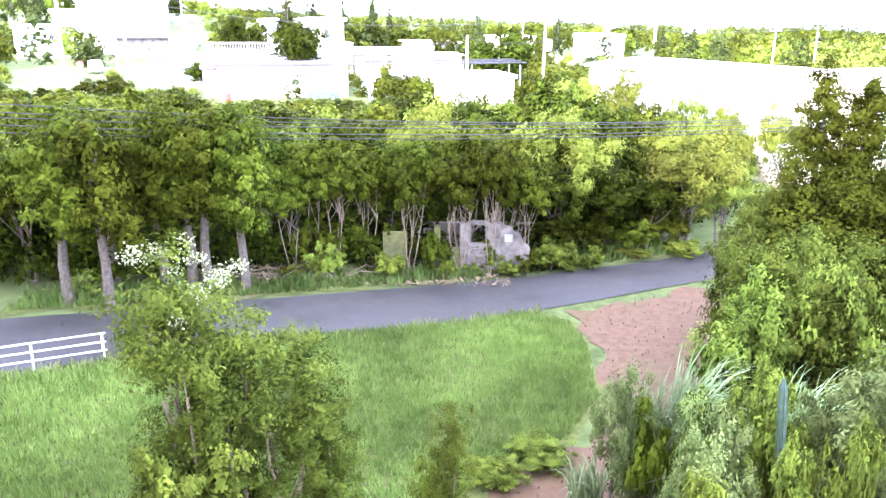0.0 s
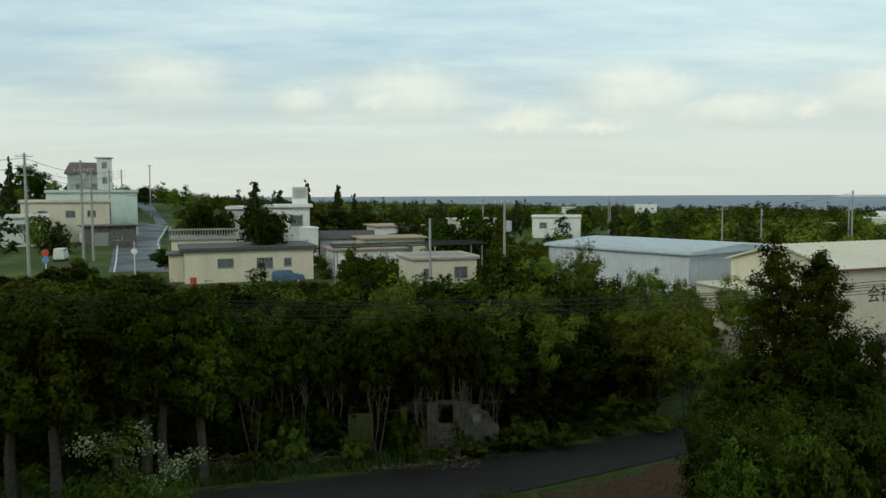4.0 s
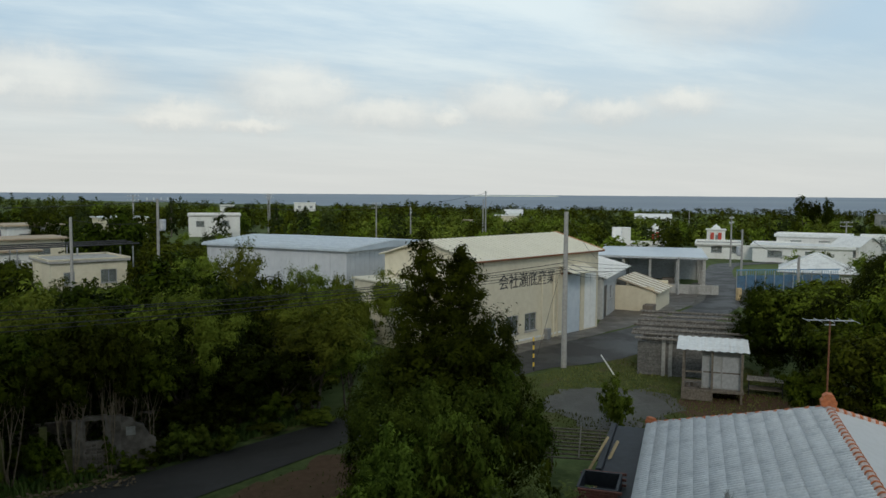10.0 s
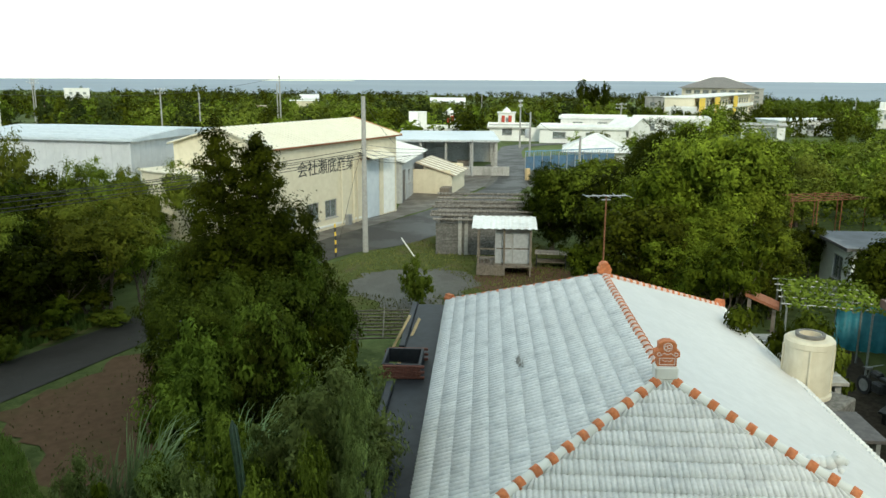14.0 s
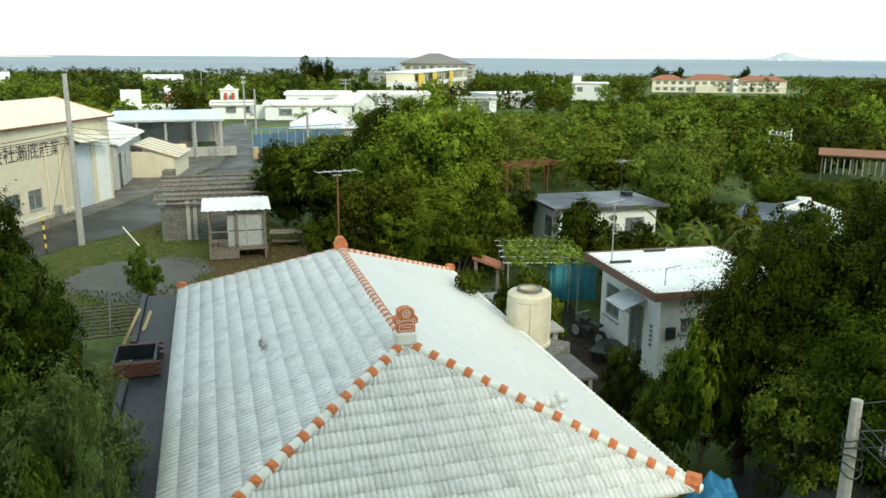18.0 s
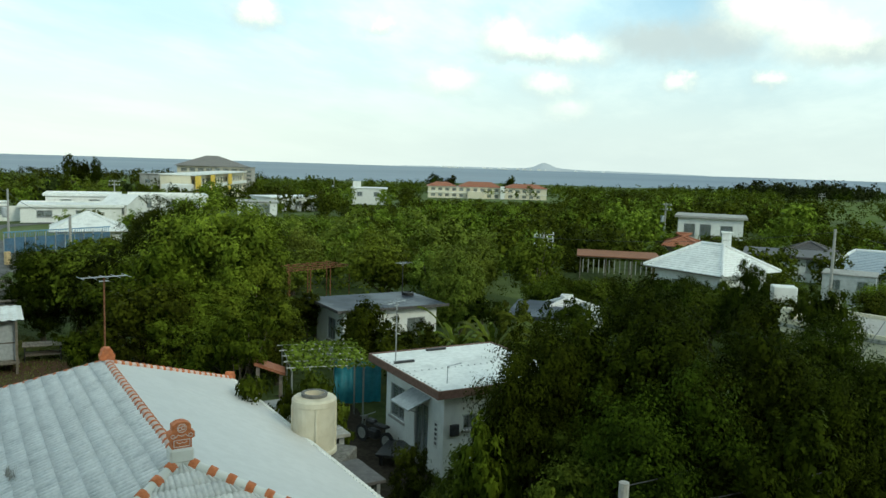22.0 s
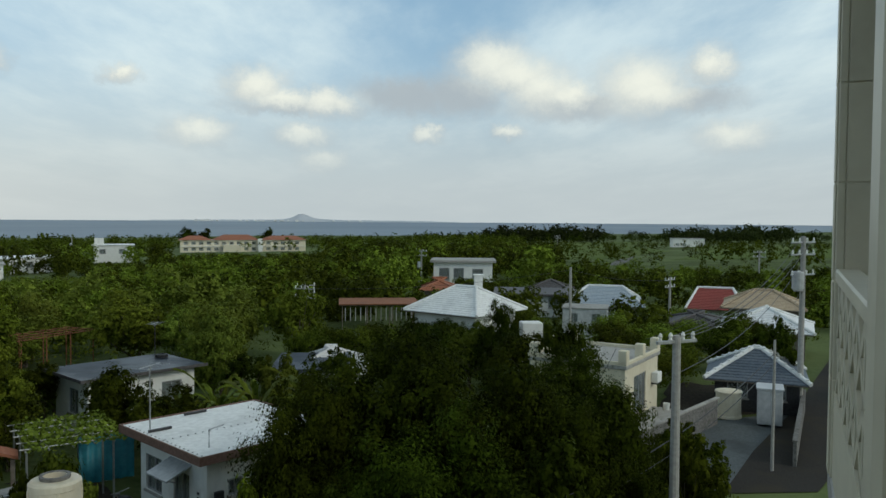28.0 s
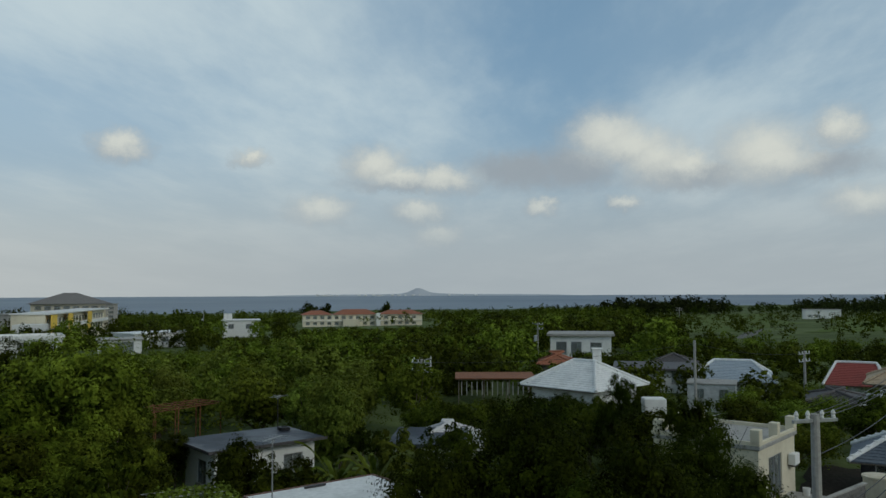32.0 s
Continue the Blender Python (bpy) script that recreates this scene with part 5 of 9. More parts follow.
part("sheet", me, "teal_sheet", scr, smooth=True)
for x in (0, 0.95, 1.9):
    part("post", Build().tube([(x, 0.1, 0), (x, 0.1, 1.85)], 0.03, 6), "steel", scr)


def trellis(name, m, lx, ly, h, nx, ny, mat, label, category="trellis"):
    t = thing(name, m, label, category)
    for x in np.linspace(0, lx, max(2, int(lx / 1.6) + 1)):
        for y in (0, ly):
            part("post", Build().tube([(x, y, 0), (x, y, h)], 0.035, 6), mat, t)
    for k in range(nx):
        y = ly * k / (nx - 1)
        part("rail", Build().tube([(-0.25, y + random.uniform(-.04, .04), h + 0.03), (lx + 0.25, y + random.uniform(-.04, .04), h + 0.03)], 0.028, 6), mat, t)
    for k in range(ny):
        x = lx * k / max(1, ny - 1)
        part("crossbar", Build().tube([(x + random.uniform(-.05, .05), -0.2, h + 0.085), (x, ly + 0.2, h + 0.085)], 0.024, 6), mat, t)
    return t


vine_trellis = trellis("vine_trellis", pose(26.64, 8.93, 0, 0, 0, 30), 3.5, 2.56, 2.3, 5, 5, "steel", "metal trellis overgrown with climbing leaves")
trellis("bamboo_trellis", pose(12.6, 20.6, 0, 0, 0, -38), 6.4, 3.0, 1.55, 9, 6, "wood", "weathered bamboo garden trellis")

# sheds in the yard
sh = thing("tool_shed", pose(27.0, 27.5, 0, 0, 0, -46), "weathered shed on legs with a bright corrugated roof", "shed")
part("wall", Build().box(0.9, 0.1, 0.55, 2.7, 0.16, 2.25), "grey_wall", sh)
part("wall", Build().box(0.9, 1.55, 0.55, 2.7, 1.61, 2.25).box(2.64, 0.162, 0.55, 2.7, 1.548, 2.25).box(0.9, 0.162, 0.55, 0.96, 1.548, 2.25), "grey_wall", sh)
for x0, x1 in ((0.95, 1.75), (1.8, 2.6)):
    d = part("panel", Build().box(x0, 0.06, 0.6, x1, 0.096, 2.1, 0.006), "zinc", sh)
    part("batten", Build().box(x0 + 0.02, 0.035, 1.3, x1 - 0.02, 0.058, 1.36), "wood", d)
part("deck", Build().box(0.0, -0.35, 0.45, 2.75, 1.7, 0.55, 0.01), "wood", sh)
for x in (0.08, 1.35, 2.65):
    for y in (-0.27, 1.6):
        part("leg", Build().box(x - 0.05, y - 0.05, 0, x + 0.05, y + 0.05, 2.32), "wood", sh)
for z in (0.95, 1.35):
    part("rail", Build().box(0.0, -0.33, z, 0.9, -0.28, z + 0.06), "wood", sh)
part("skirt", Build().box(0.0, -0.37, 0.05, 1.4, -0.352, 0.45), "wood", sh)
cr = Build()
nx = 36
prof = [(-0.25 + 3.2 * i / nx, 2.42 + 0.03 * (1 if i % 4 in (1, 2) else 0)) for i in range(nx + 1)]
cv = [(x, y, z + (0.22 if y > 0 else 0)) for y in (-0.5, 1.85) for x, z in prof] + [(x, y, z - 0.012 + (0.22 if y > 0 else 0)) for y in (-0.5, 1.85) for x, z in prof]
n1 = nx + 1
cr.add(cv, [(i, i + 1, n1 + i + 1, n1 + i) for i in range(nx)] + [(2 * n1 + i, 3 * n1 + i, 3 * n1 + i + 1, 2 * n1 + i + 1) for i in range(nx)] + [(i, 2 * n1 + i, 2 * n1 + i + 1, i + 1) for i in range(nx)])
part("roof_sheet", cr, "roof_white", sh, "bright white corrugated roof sheet")
sink = Build().box(0.1, -0.28, 0.56, 0.85, 0.2, 0.62).box(0.1, -0.28, 0.62, 0.14, 0.2, 0.8).box(0.81, -0.28, 0.62, 0.85, 0.2, 0.8)
part("crate", sink, "plaster", sh)
for k, (x, y, z) in enumerate(((0.25, -0.1, 0.63), (0.45, 0.0, 0.63), (0.62, -0.12, 0.63))):
    part("pot", Build().lathe([(0.0, 0), (0.06, 0), (0.085, 0.16), (0.075, 0.16), (0.05, 0.02), (0, 0.02)], 10, (x, y, z)), "plaster", sh)
tb = thing("old_table", pose(30.2, 26.5, 0, 0, 0, -50), "rickety grey table with a board top", "table")
for k in range(6):
    part("board", Build().box(0.0, 0.17 * k, 0.72, 1.7 + 0.05 * (k % 2), 0.17 * k + 0.16, 0.76, 0.006), "old_timber", tb)
for x in (0.1, 1.6):
    for y in (0.08, 0.92):
        part("leg", Build().tube([(x, y, 0), (x, y, 0.72)], 0.03, 5), "dark_metal", tb)
part("shelf", Build().box(0.1, 0.08, 0.28, 1.6, 0.92, 0.31), "wood", tb)

# block enclosure with a roof of loose timber
enc = thing("block_pen", pose(28.5, 32.3, 0, 0, 0, -46), "old concrete-block pen under a roof of loose weathered timber", "pen")
bwall = Build().box(0, 0, 0, 0.39, 0.14, 0.185, 0.008).mesh("block")
bwall.materials.append(M["block"])
pw = part("wall", Build().box(0.0, 0.03, 0, 4.9, 0.11, 1.78), "block", enc)
for r in range(9):
    for c in range(13):
        if 4.9 > c * 0.4 - (0.2 if r % 2 else 0) >= -0.01 and not (r > 6 and 5 < c < 9):
            part("block", bwall, None, pw, m=pose(c * 0.4 - (0.2 if r % 2 else 0), random.uniform(-0.012, 0.006), r * 0.2))
part("wall", Build().box(0, 0.15, 0, 0.14, 6.0, 1.8), "block", enc)
part("wall", Build().box(4.8, 0.15, 0, 4.94, 6.0, 1.8), "block", enc)
part("wall", Build().box(0.15, 5.9, 0, 4.79, 6.0, 1.8), "block", enc)
for x in (1.25, 1.6):
    part("pillar", Build().box(x, -0.12, 0, x + 0.2, -0.015, 2.1, 0.01), "concrete", enc)
for k in range(15):
    y = -0.4 + 6.6 * k / 14 + random.uniform(-.06, .06)
    z = 2.05 + 0.12 * (k % 3) + 0.014 * k
    part("pole", Build().tube([(-0.25 + random.uniform(-.25, .25), y, z), (5.5 + random.uniform(-.5, .3), y + random.uniform(-.25, .25), z + random.uniform(-.05, .08))], random.uniform(0.05, 0.09), 6), "old_timber", enc)
for k in range(7):
    x = 0.2 + 0.75 * k
    part("purlin", Build().tube([(x, -0.3, 1.88), (x + random.uniform(-.1, .1), 6.2, 1.93)], 0.045, 6), "old_timber", enc)
tagged(part("leaning_pole", Build().tube([(27.2, 32.6, 0), (26.95, 33.4, 0.95)], 0.04, 6), "white"), "short white stake leaning in the yard", "stake")
guard = thing("pole_stay", pose(23.9, 35.3, 0), "yellow and black striped stay guard", "stay")
for k in range(8):
    part("stripe", Build().tube([(0.03 * k, 0.05 * k, 0.22 * k), (0.03 * (k + 1), 0.05 * (k + 1), 0.22 * (k + 1))], 0.05, 8), "yellow" if k % 2 else "black", guard)
# ---------------------------------------------------------------- the warehouse and its neighbours
WM, WL = along(23.1, 40.37, 35.8, 44.9)
wh = thing("warehouse", WM, "long cream warehouse with black painted characters and rusty trim", "warehouse")
DEP, EV, RG = 7.8, 5.55, 6.6
wins = [(3.0, 0.75, 1.25, 1.15), (4.9, 0.75, 1.25, 1.15), (0.8, 0.75, 1.25, 1.15)]
part("wall", wall_boxes(Build(), WL, -0.3, EV, 0.2, wins + [(9.1, 0.0, 2.2, 4.1)]), "cream", wh)
part("wall", Build().box(0.2, DEP - 0.2, -0.3, WL - 0.2, DEP, EV), "cream", wh)
for x in (0.0, WL - 0.2):
    part("gable_wall", Build().add([(x, 0.202, -0.3), (x + 0.2, 0.202, -0.3), (x, DEP, -0.3), (x + 0.2, DEP, -0.3), (x, 0.202, EV), (x + 0.2, 0.202, EV), (x, DEP, EV), (x + 0.2, DEP, EV), (x, DEP / 2, RG - 0.05), (x + 0.2, DEP / 2, RG - 0.05)],
                                   [(0, 2, 6, 8, 4), (1, 5, 9, 7, 3), (0, 4, 5, 1), (2, 3, 7, 6), (4, 8, 9, 5), (8, 6, 7, 9)]), "cream", wh)
for w in wins:
    window_part(wh, *w, Matrix.Identity(4), bars=1)
for s in (0, 1):
    y0, y1 = (-0.25, DEP / 2) if s == 0 else (DEP + 0.25, DEP / 2)
    rb = Build()
    z0, z1 = EV + 0.02, RG + 0.06
    rb.add([(-0.3, y0, z0), (WL + 0.3, y0, z0), (WL + 0.3, y1, z1), (-0.3, y1, z1), (-0.3, y0, z0 - 0.06), (WL + 0.3, y0, z0 - 0.06), (WL + 0.3, y1, z1 - 0.06), (-0.3, y1, z1 - 0.06)],
           [(0, 1, 2, 3), (7, 6, 5, 4), (0, 4, 5, 1), (1, 5, 6, 2), (2, 6, 7, 3), (3, 7, 4, 0)])
    rf = part("roof_slope", rb, "cream_metal", wh)
    for k in range(34):
        x = -0.2 + (WL + 0.4) * k / 33
        part("roof_rib", Build().add([(x - 0.02, y0, z0 + 0.003), (x + 0.02, y0, z0 + 0.003), (x + 0.02, y1, z1 + 0.003), (x - 0.02, y1, z1 + 0.003), (x, y0, z0 + 0.04), (x, y1, z1 + 0.04)], [(0, 4, 5, 3), (4, 1, 2, 5), (0, 1, 4), (3, 5, 2)]), "cream_metal", rf)
part("eaves_gutter", Build().tube([(-0.3, -0.30, EV - 0.03), (WL + 0.3, -0.30, EV - 0.03)], 0.06, 6), "rust", wh, "rusty eaves gutter")
for s in (-1, 1):
    y0 = -0.28 if s < 0 else DEP + 0.28
    part("verge_trim", Build().tube([(WL + 0.32, y0, EV), (WL + 0.32, DEP / 2, RG + 0.08)], 0.07, 5), "rusty_orange", wh, "rust-stained gable trim")
part("sill_band", Build().box(0, -0.05, 0.2, 8.9, -0.004, 0.32), "white", wh)
part("sliding_door", Build().box(9.15, 0.02, 0.02, 11.25, 0.1, 4.05, 0.02), "metal_blue", wh, "pale blue steel sliding door")
part("door_track", Build().box(8.9, -0.12, 4.12, 11.5, -0.004, 4.26), "rust", wh)
part("door_hood", Build().add([(8.7, -1.1, 4.3), (11.7, -1.1, 4.3), (11.7, -0.004, 4.75), (8.7, -0.004, 4.75), (8.7, -1.1, 4.24), (11.7, -1.1, 4.24), (11.7, -0.004, 4.69), (8.7, -0.004, 4.69)], [(0, 1, 2, 3), (7, 6, 5, 4), (0, 4, 5, 1), (1, 5, 6, 2), (3, 7, 4, 0)]), "cream_metal", wh)
for x in (12.1, 12.85):
    part("wall_panel", Build().box(x - 0.36, -0.03, 0.1, x + 0.36, -0.004, 4.0, 0.005), "white", wh)
for x in (6.6, 7.9, 8.35):
    part("downpipe", Build().tube([(x, -0.12, 0), (x, -0.12, 4.2), (x, -0.004, 4.3)], 0.05, 6), "cream", wh)
part("cabinet", Build().box(7.0, -0.3, 0.0, 7.4, -0.004, 0.7, 0.02), "steel", wh)


def sign_text(text, parent, x, z, size, mat, y=-0.012):
    """Flat lettering on a wall, made into a mesh."""
    cu = bpy.data.curves.new("lettering", "FONT")
    cu.body, cu.size, cu.extrude = text, size, 0.006
    tmp = new("lettering", cu)
    me = bpy.data.meshes.new_from_object(tmp)
    bpy.data.objects.remove(tmp)
    me.materials.clear()
    me.materials.append(M[mat])
    return part("character", me, None, parent, m=pose(x, y, z, 90, 0, 0))


for k, ch in enumerate("会社瀬底産業"):
    sign_text(ch, wh, 2.2 + 1.0 * k, 3.72, 1.02, "ink")

# large pale metal hall
HM, HL = along(11.5, 60.1, 18.6, 49.9)
hall = thing("metal_hall", HM, "pale grey metal hall with a shallow blue-white roof", "hall")
HD = 10.3
hw = part("wall", Build().box(0, 0, -0.3, HL, 0.15, 5.6), "metal_wall", hall)
hw2 = part("wall", Build().box(0, 0, -0.3, HD - 0.32, 0.15, 5.6), "metal_wall", hall, m=pose(HL, 0.16, 0, 0, 0, 90))
for wall_ob, length in ((hw, HL), (hw2, HD - 0.32)):
    for k in range(int(length / 0.6)):
        part("wall_rib", Build().box(0.3 + 0.6 * k, -0.02, 0, 0.36 + 0.6 * k, -0.003, 5.6), "metal_wall", wall_ob)
part("wall", Build().box(0.0, HD - 0.15, -0.3, HL, HD, 5.6).box(0, 0.16, -0.3, 0.15, HD - 0.16, 5.6), "metal_wall", hall)
hr = part("roof", Build().add([(-0.3, -0.3, 5.75), (HL + 0.4, -0.3, 5.75), (HL + 0.4, HD + 0.3, 5.75), (-0.3, HD + 0.3, 5.75), (-0.3, HD / 2, 6.1), (HL + 0.4, HD / 2, 6.1), (-0.3, -0.3, 5.6), (HL + 0.4, -0.3, 5.6), (HL + 0.4, HD + 0.3, 5.6), (-0.3, HD + 0.3, 5.6)],
          [(0, 1, 5, 4), (4, 5, 2, 3), (6, 7, 1, 0), (7, 8, 2, 5, 1), (8, 9, 3, 2), (9, 6, 0, 4, 3), (9, 8, 7, 6)]), "metal_blue", hall)
for k in range(26):
    y = -0.1 + (HD + 0.2) * k / 25
    z = 5.78 + 0.33 * (1 - abs(y - HD / 2) / (HD / 2 + 0.2))
    part("roof_rib", Build().box(-0.25, y - 0.03, z - 0.02, HL + 0.55, y + 0.03, z + 0.07), "metal_blue", hr)
part("corner_pipe", Build().tube([(HL + 0.06, -0.06, 0), (HL + 0.06, -0.06, 5.6)], 0.06, 6), "metal_wall", hall)
box_house("annex", (18.7, 48.6), (19.9, 42.6), 3.0, 3.9, "cream", "cream_metal", "low cream annex beside the metal hall", "annex", over=0.15, slab=0.15)

# workshop with a low gable roof and a striped lean-to
def gable_house(name, a, b, depth, eave, ridge, wall, roof, label, category="workshop", windows=(), doors=(), ribs=12, over=0.35, z=None):
    m, L = along(*a, *b)
    h = thing(name, m, label, category)
    part("wall", wall_boxes(Build(), L, -0.5, eave, 0.16, list(windows) + list(doors)), wall, h)
    part("wall", Build().box(0.16, depth - 0.16, -0.5, L - 0.16, depth, eave), wall, h)
    for x in (0, L - 0.16):
        part("gable_wall", Build().add([(x, 0.162, -0.5), (x + 0.16, 0.162, -0.5), (x, depth, -0.5), (x + 0.16, depth, -0.5), (x, 0.162, eave), (x + 0.16, 0.162, eave), (x, depth, eave), (x + 0.16, depth, eave), (x, depth / 2, ridge - 0.04), (x + 0.16, depth / 2, ridge - 0.04)],
                                       [(0, 2, 6, 8, 4), (1, 5, 9, 7, 3), (0, 4, 5, 1), (2, 3, 7, 6), (4, 8, 9, 5), (8, 6, 7, 9)]), wall, h)
    for s in (0, 1):
        y0, y1 = (-over, depth / 2) if s == 0 else (depth + over, depth / 2)
        z0, z1 = eave + 0.01, ridge + 0.04
        rf = part("roof_slope", Build().add([(-over, y0, z0), (L + over, y0, z0), (L + over, y1, z1), (-over, y1, z1), (-over, y0, z0 - 0.07), (L + over, y0, z0 - 0.07), (L + over, y1, z1 - 0.07), (-over, y1, z1 - 0.07)],
                                        [(0, 1, 2, 3), (7, 6, 5, 4), (0, 4, 5, 1), (1, 5, 6, 2), (2, 6, 7, 3), (3, 7, 4, 0)]), roof, h)
        for k in range(ribs):
            x = -over + (L + 2 * over) * (k + 0.5) / ribs
            part("roof_rib", Build().add([(x - 0.03, y0, z0 + 0.003), (x + 0.03, y0, z0 + 0.003), (x + 0.03, y1, z1 + 0.003), (x - 0.03, y1, z1 + 0.003), (x, y0, z0 + 0.05), (x, y1, z1 + 0.05)], [(0, 4, 5, 3), (4, 1, 2, 5), (0, 1, 4), (3, 5, 2)]), roof, rf)
    for w in windows:
        window_part(h, *w, Matrix.Identity(4), bars=1)
    for x, zz, w, hh in doors:
        part("door", Build().box(x + 0.02, 0.06, zz, x + w - 0.02, 0.1, zz + hh - 0.02), "dark_metal", h)
    return h, L


# walls coloured grey in place of the shade on the front
gable_house("workshop", (38.3, 47.4), (46.3, 54.2), 7.0, 3.2, 4.2, "grey_wall", "roof_white", "workshop with a front greyed for shade and a white gable roof", windows=((2.8, 1.2, 1.0, 1.1),), doors=((0.5, 0, 1.3, 2.5), (5.2, 0, 1.1, 2.1)), ribs=24)
lt = thing("lean_to", along(43.6, 49.6, 48.6, 53.2)[0] @ pose(0, 0, -0.35), "cream lean-to with a striped sheet roof", "shed")
part("wall", Build().box(0, -1.5, -0.2, 5.6, -1.38, 1.9).box(0, -1.37, -0.2, 0.12, 2.2, 2.4).box(5.48, -1.37, -0.2, 5.6, 2.2, 2.4), "cream", lt)
for k in range(11):
    x = -0.2 + 0.55 * k
    part("roof_sheet", Build().add([(x, -1.8, 1.95), (x + 0.52, -1.8, 1.95), (x + 0.52, 1.6, 3.0), (x, 1.6, 3.0), (x, -1.8, 1.9), (x + 0.52, -1.8, 1.9), (x + 0.52, 1.6, 2.95), (x, 1.6, 2.95)], [(0, 1, 2, 3), (7, 6, 5, 4), (0, 4, 5, 1), (1, 5, 6, 2), (2, 6, 7, 3), (3, 7, 4, 0)]), "cream_metal" if k % 2 else "brown_roof", lt)
part("crate", Build().box(-1.6, -1.6, 0, -0.4, -0.8, 1.1, 0.02), "wood", lt, "stacked wooden crates by the wall")

# open steel-framed building
fm, fl = along(52.0, 60.8, 57.2, 56.0)
fr = thing("open_shed", fm, "open steel-framed shed with a flat pale roof", "shed")
part("roof", Build().box(-3.0, -0.6, 3.35, fl + 0.5, 12.5, 3.5, 0.02), "metal_blue", fr)
part("eaves_beam", Build().box(-3.0, -0.75, 3.28, fl + 0.5, -0.602, 3.46), "zinc", fr)
for k in range(5):
    for y in (-0.4, 4.0, 8.0, 12.0):
        x = -2.8 + (fl + 3) * k / 4
        part("column", Build().box(x - 0.12, y - 0.12, -0.3, x + 0.12, y + 0.12, 3.34, 0.01), "concrete", fr)
for y in (1.8, 5.8, 9.8):
    part("joist", Build().box(-2.9, y, 3.12, fl + 0.4, y + 0.15, 3.34), "steel", fr)
part("back_wall", Build().box(-2.9, 12.2, -0.3, fl + 0.4, 12.35, 3.34), "grey_wall", fr)
part("dwarf_wall", Build().box(1.5, -1.2, -0.2, fl + 1.5, -1.0, 0.9, 0.02), "concrete", fr)
for k in range(4):
    part("stored_crate", Build().box(-2 + 1.8 * k, 1.0, 0, -0.8 + 1.8 * k, 2.4, 0.9 + 0.3 * (k % 2), 0.03), "wood" if k % 2 else "blue_paint", fr)

# white house with an outside stair, small shrine-like towers, white village houses
sr, sl = box_house("white_house", (64.2, 78.9), (70.2, 73.8), 8, 2.4, "white", "concrete", "white concrete house with a sloping outside stair", parapet=0.5, windows=((3.5, 0.8, 1.4, 1.0), (5.8, 0.8, 1.2, 1.0)))
part("stair", Build().sweep_x([(-0.2, 2.9), (-0.2, 0), (2.2, 0), (2.2, 5.2)], 0.6, 1.8).box(1.81, 0.5, 2.92, 2.9, 2.2, 5.2, 0.03), "white", sr, "solid white stair up to the roof")
for (ax, ay), (bx, by), h, wall, lab in (((100.2, 111.6), (102.2, 109.8), 3.7, "white", "small white roof tower with red panels"), ((107.6, 104.4), (109.8, 102.2), 3.9, "white", "small white roof tower with a louvred opening")):
    tw, tl = box_house("roof_tower", (ax, ay), (bx, by), 2.2, h, wall, "white", lab, "tower", windows=((0.5, h - 2.0, 0.7, 1.2), (1.4, h - 2.0, 0.7, 1.2)), over=0.2)
    if "red" in lab:
        for x in (0.62, tl - 1.22):
            part("red_panel", Build().box(x, -0.05, h - 1.7, x + 0.6, -0.004, h - 0.4), "red_paint", tw)
    part("finial", Build().lathe([(0.9, 0), (0.6, 0.4), (0.2, 0.7), (0, 0.9)], 4, (tl / 2, 1.1, h + 0.22)), "white", tw)
box_house("white_house", (90.9, 90.1), (95.2, 85.6), 8, 1.9, "white", "concrete", "low white house with a wide flat roof", windows=((2, 0.9, 1.6, 1.2), (5, 0.9, 1.6, 1.2), (9, 0.9, 2, 1.2)), parapet=0.3)
box_house("white_house", (93.5, 81.8), (101.5, 71.5), 9, 2.1, "white", "roof_white", "white flat-roofed house on a low rise", windows=((2, 0.7, 2, 1.0), (7, 0.7, 2, 1.0)), parapet=0.2)
box_house("white_house", (103.5, 86), (109.5, 77.5), 7, 3.5, "white", "roof_white", "white house with an upper room", windows=((2, 2.0, 1.6, 1.0), (6, 2.0, 1.6, 1.0)), parapet=0.2)
box_house("white_house", (120, 83), (127, 72.5), 8, 3.0, "white", "roof_white", "white house with a roof room", windows=((2, 1.4, 1.6, 1.2), (6, 1.4, 1.6, 1.2), (9, 1.4, 1.6, 1.2)), parapet=0.5)
gable_house("white_house", (104.7, 77.1), (105.1, 73.1), 6, 2.5, 3.9, "white", "roof_white", "white house with a rounded gable roof", "house", windows=((2, 1.0, 1.6, 1.2),))
tiled_house("white_house", (72.3, 59.0), (76.4, 53.8), 6.2, 1.2, 3.0, "roof_white", "white", "roof_white", "white house under a pyramid-shaped white roof")
bf = thing("blue_fence", along(61.31, 55.49, 69.63, 52.56)[0], "weathered blue sheet-metal fence with posts", "fence")
for k in range(11):
    part("sheet_panel", Build().box(k * 1.0 + 0.02, 0, 0.15, k * 1.0 + 0.98, 0.04, 1.55 + 0.05 * (k % 2)), "old_blue", bf)
    part("post", Build().box(k * 1.0 - 0.04, -0.06, 0, k * 1.0 + 0.04, -0.004, 1.95), "steel", bf)
    for j in range(4):
        part("bar", Build().box(k + 0.12 + 0.22 * j, 0.0, 1.62, k + 0.16 + 0.22 * j, 0.04, 2.05), "blue_paint", bf)
part("top_rail", Build().box(0, -0.01, 2.05, 11, 0.05, 2.15), "blue_paint", bf)
for z in (0.5, 1.3):
    part("rail", Build().box(0, 0.045, z, 11, 0.09, z + 0.08), "steel", bf)
tagged(part("water_trough", Build().box(58.2, 49.5, 0, 60.6, 51.0, 0.7, 0.03), "rust"), "rusty red iron trough beside the lane", "trough")
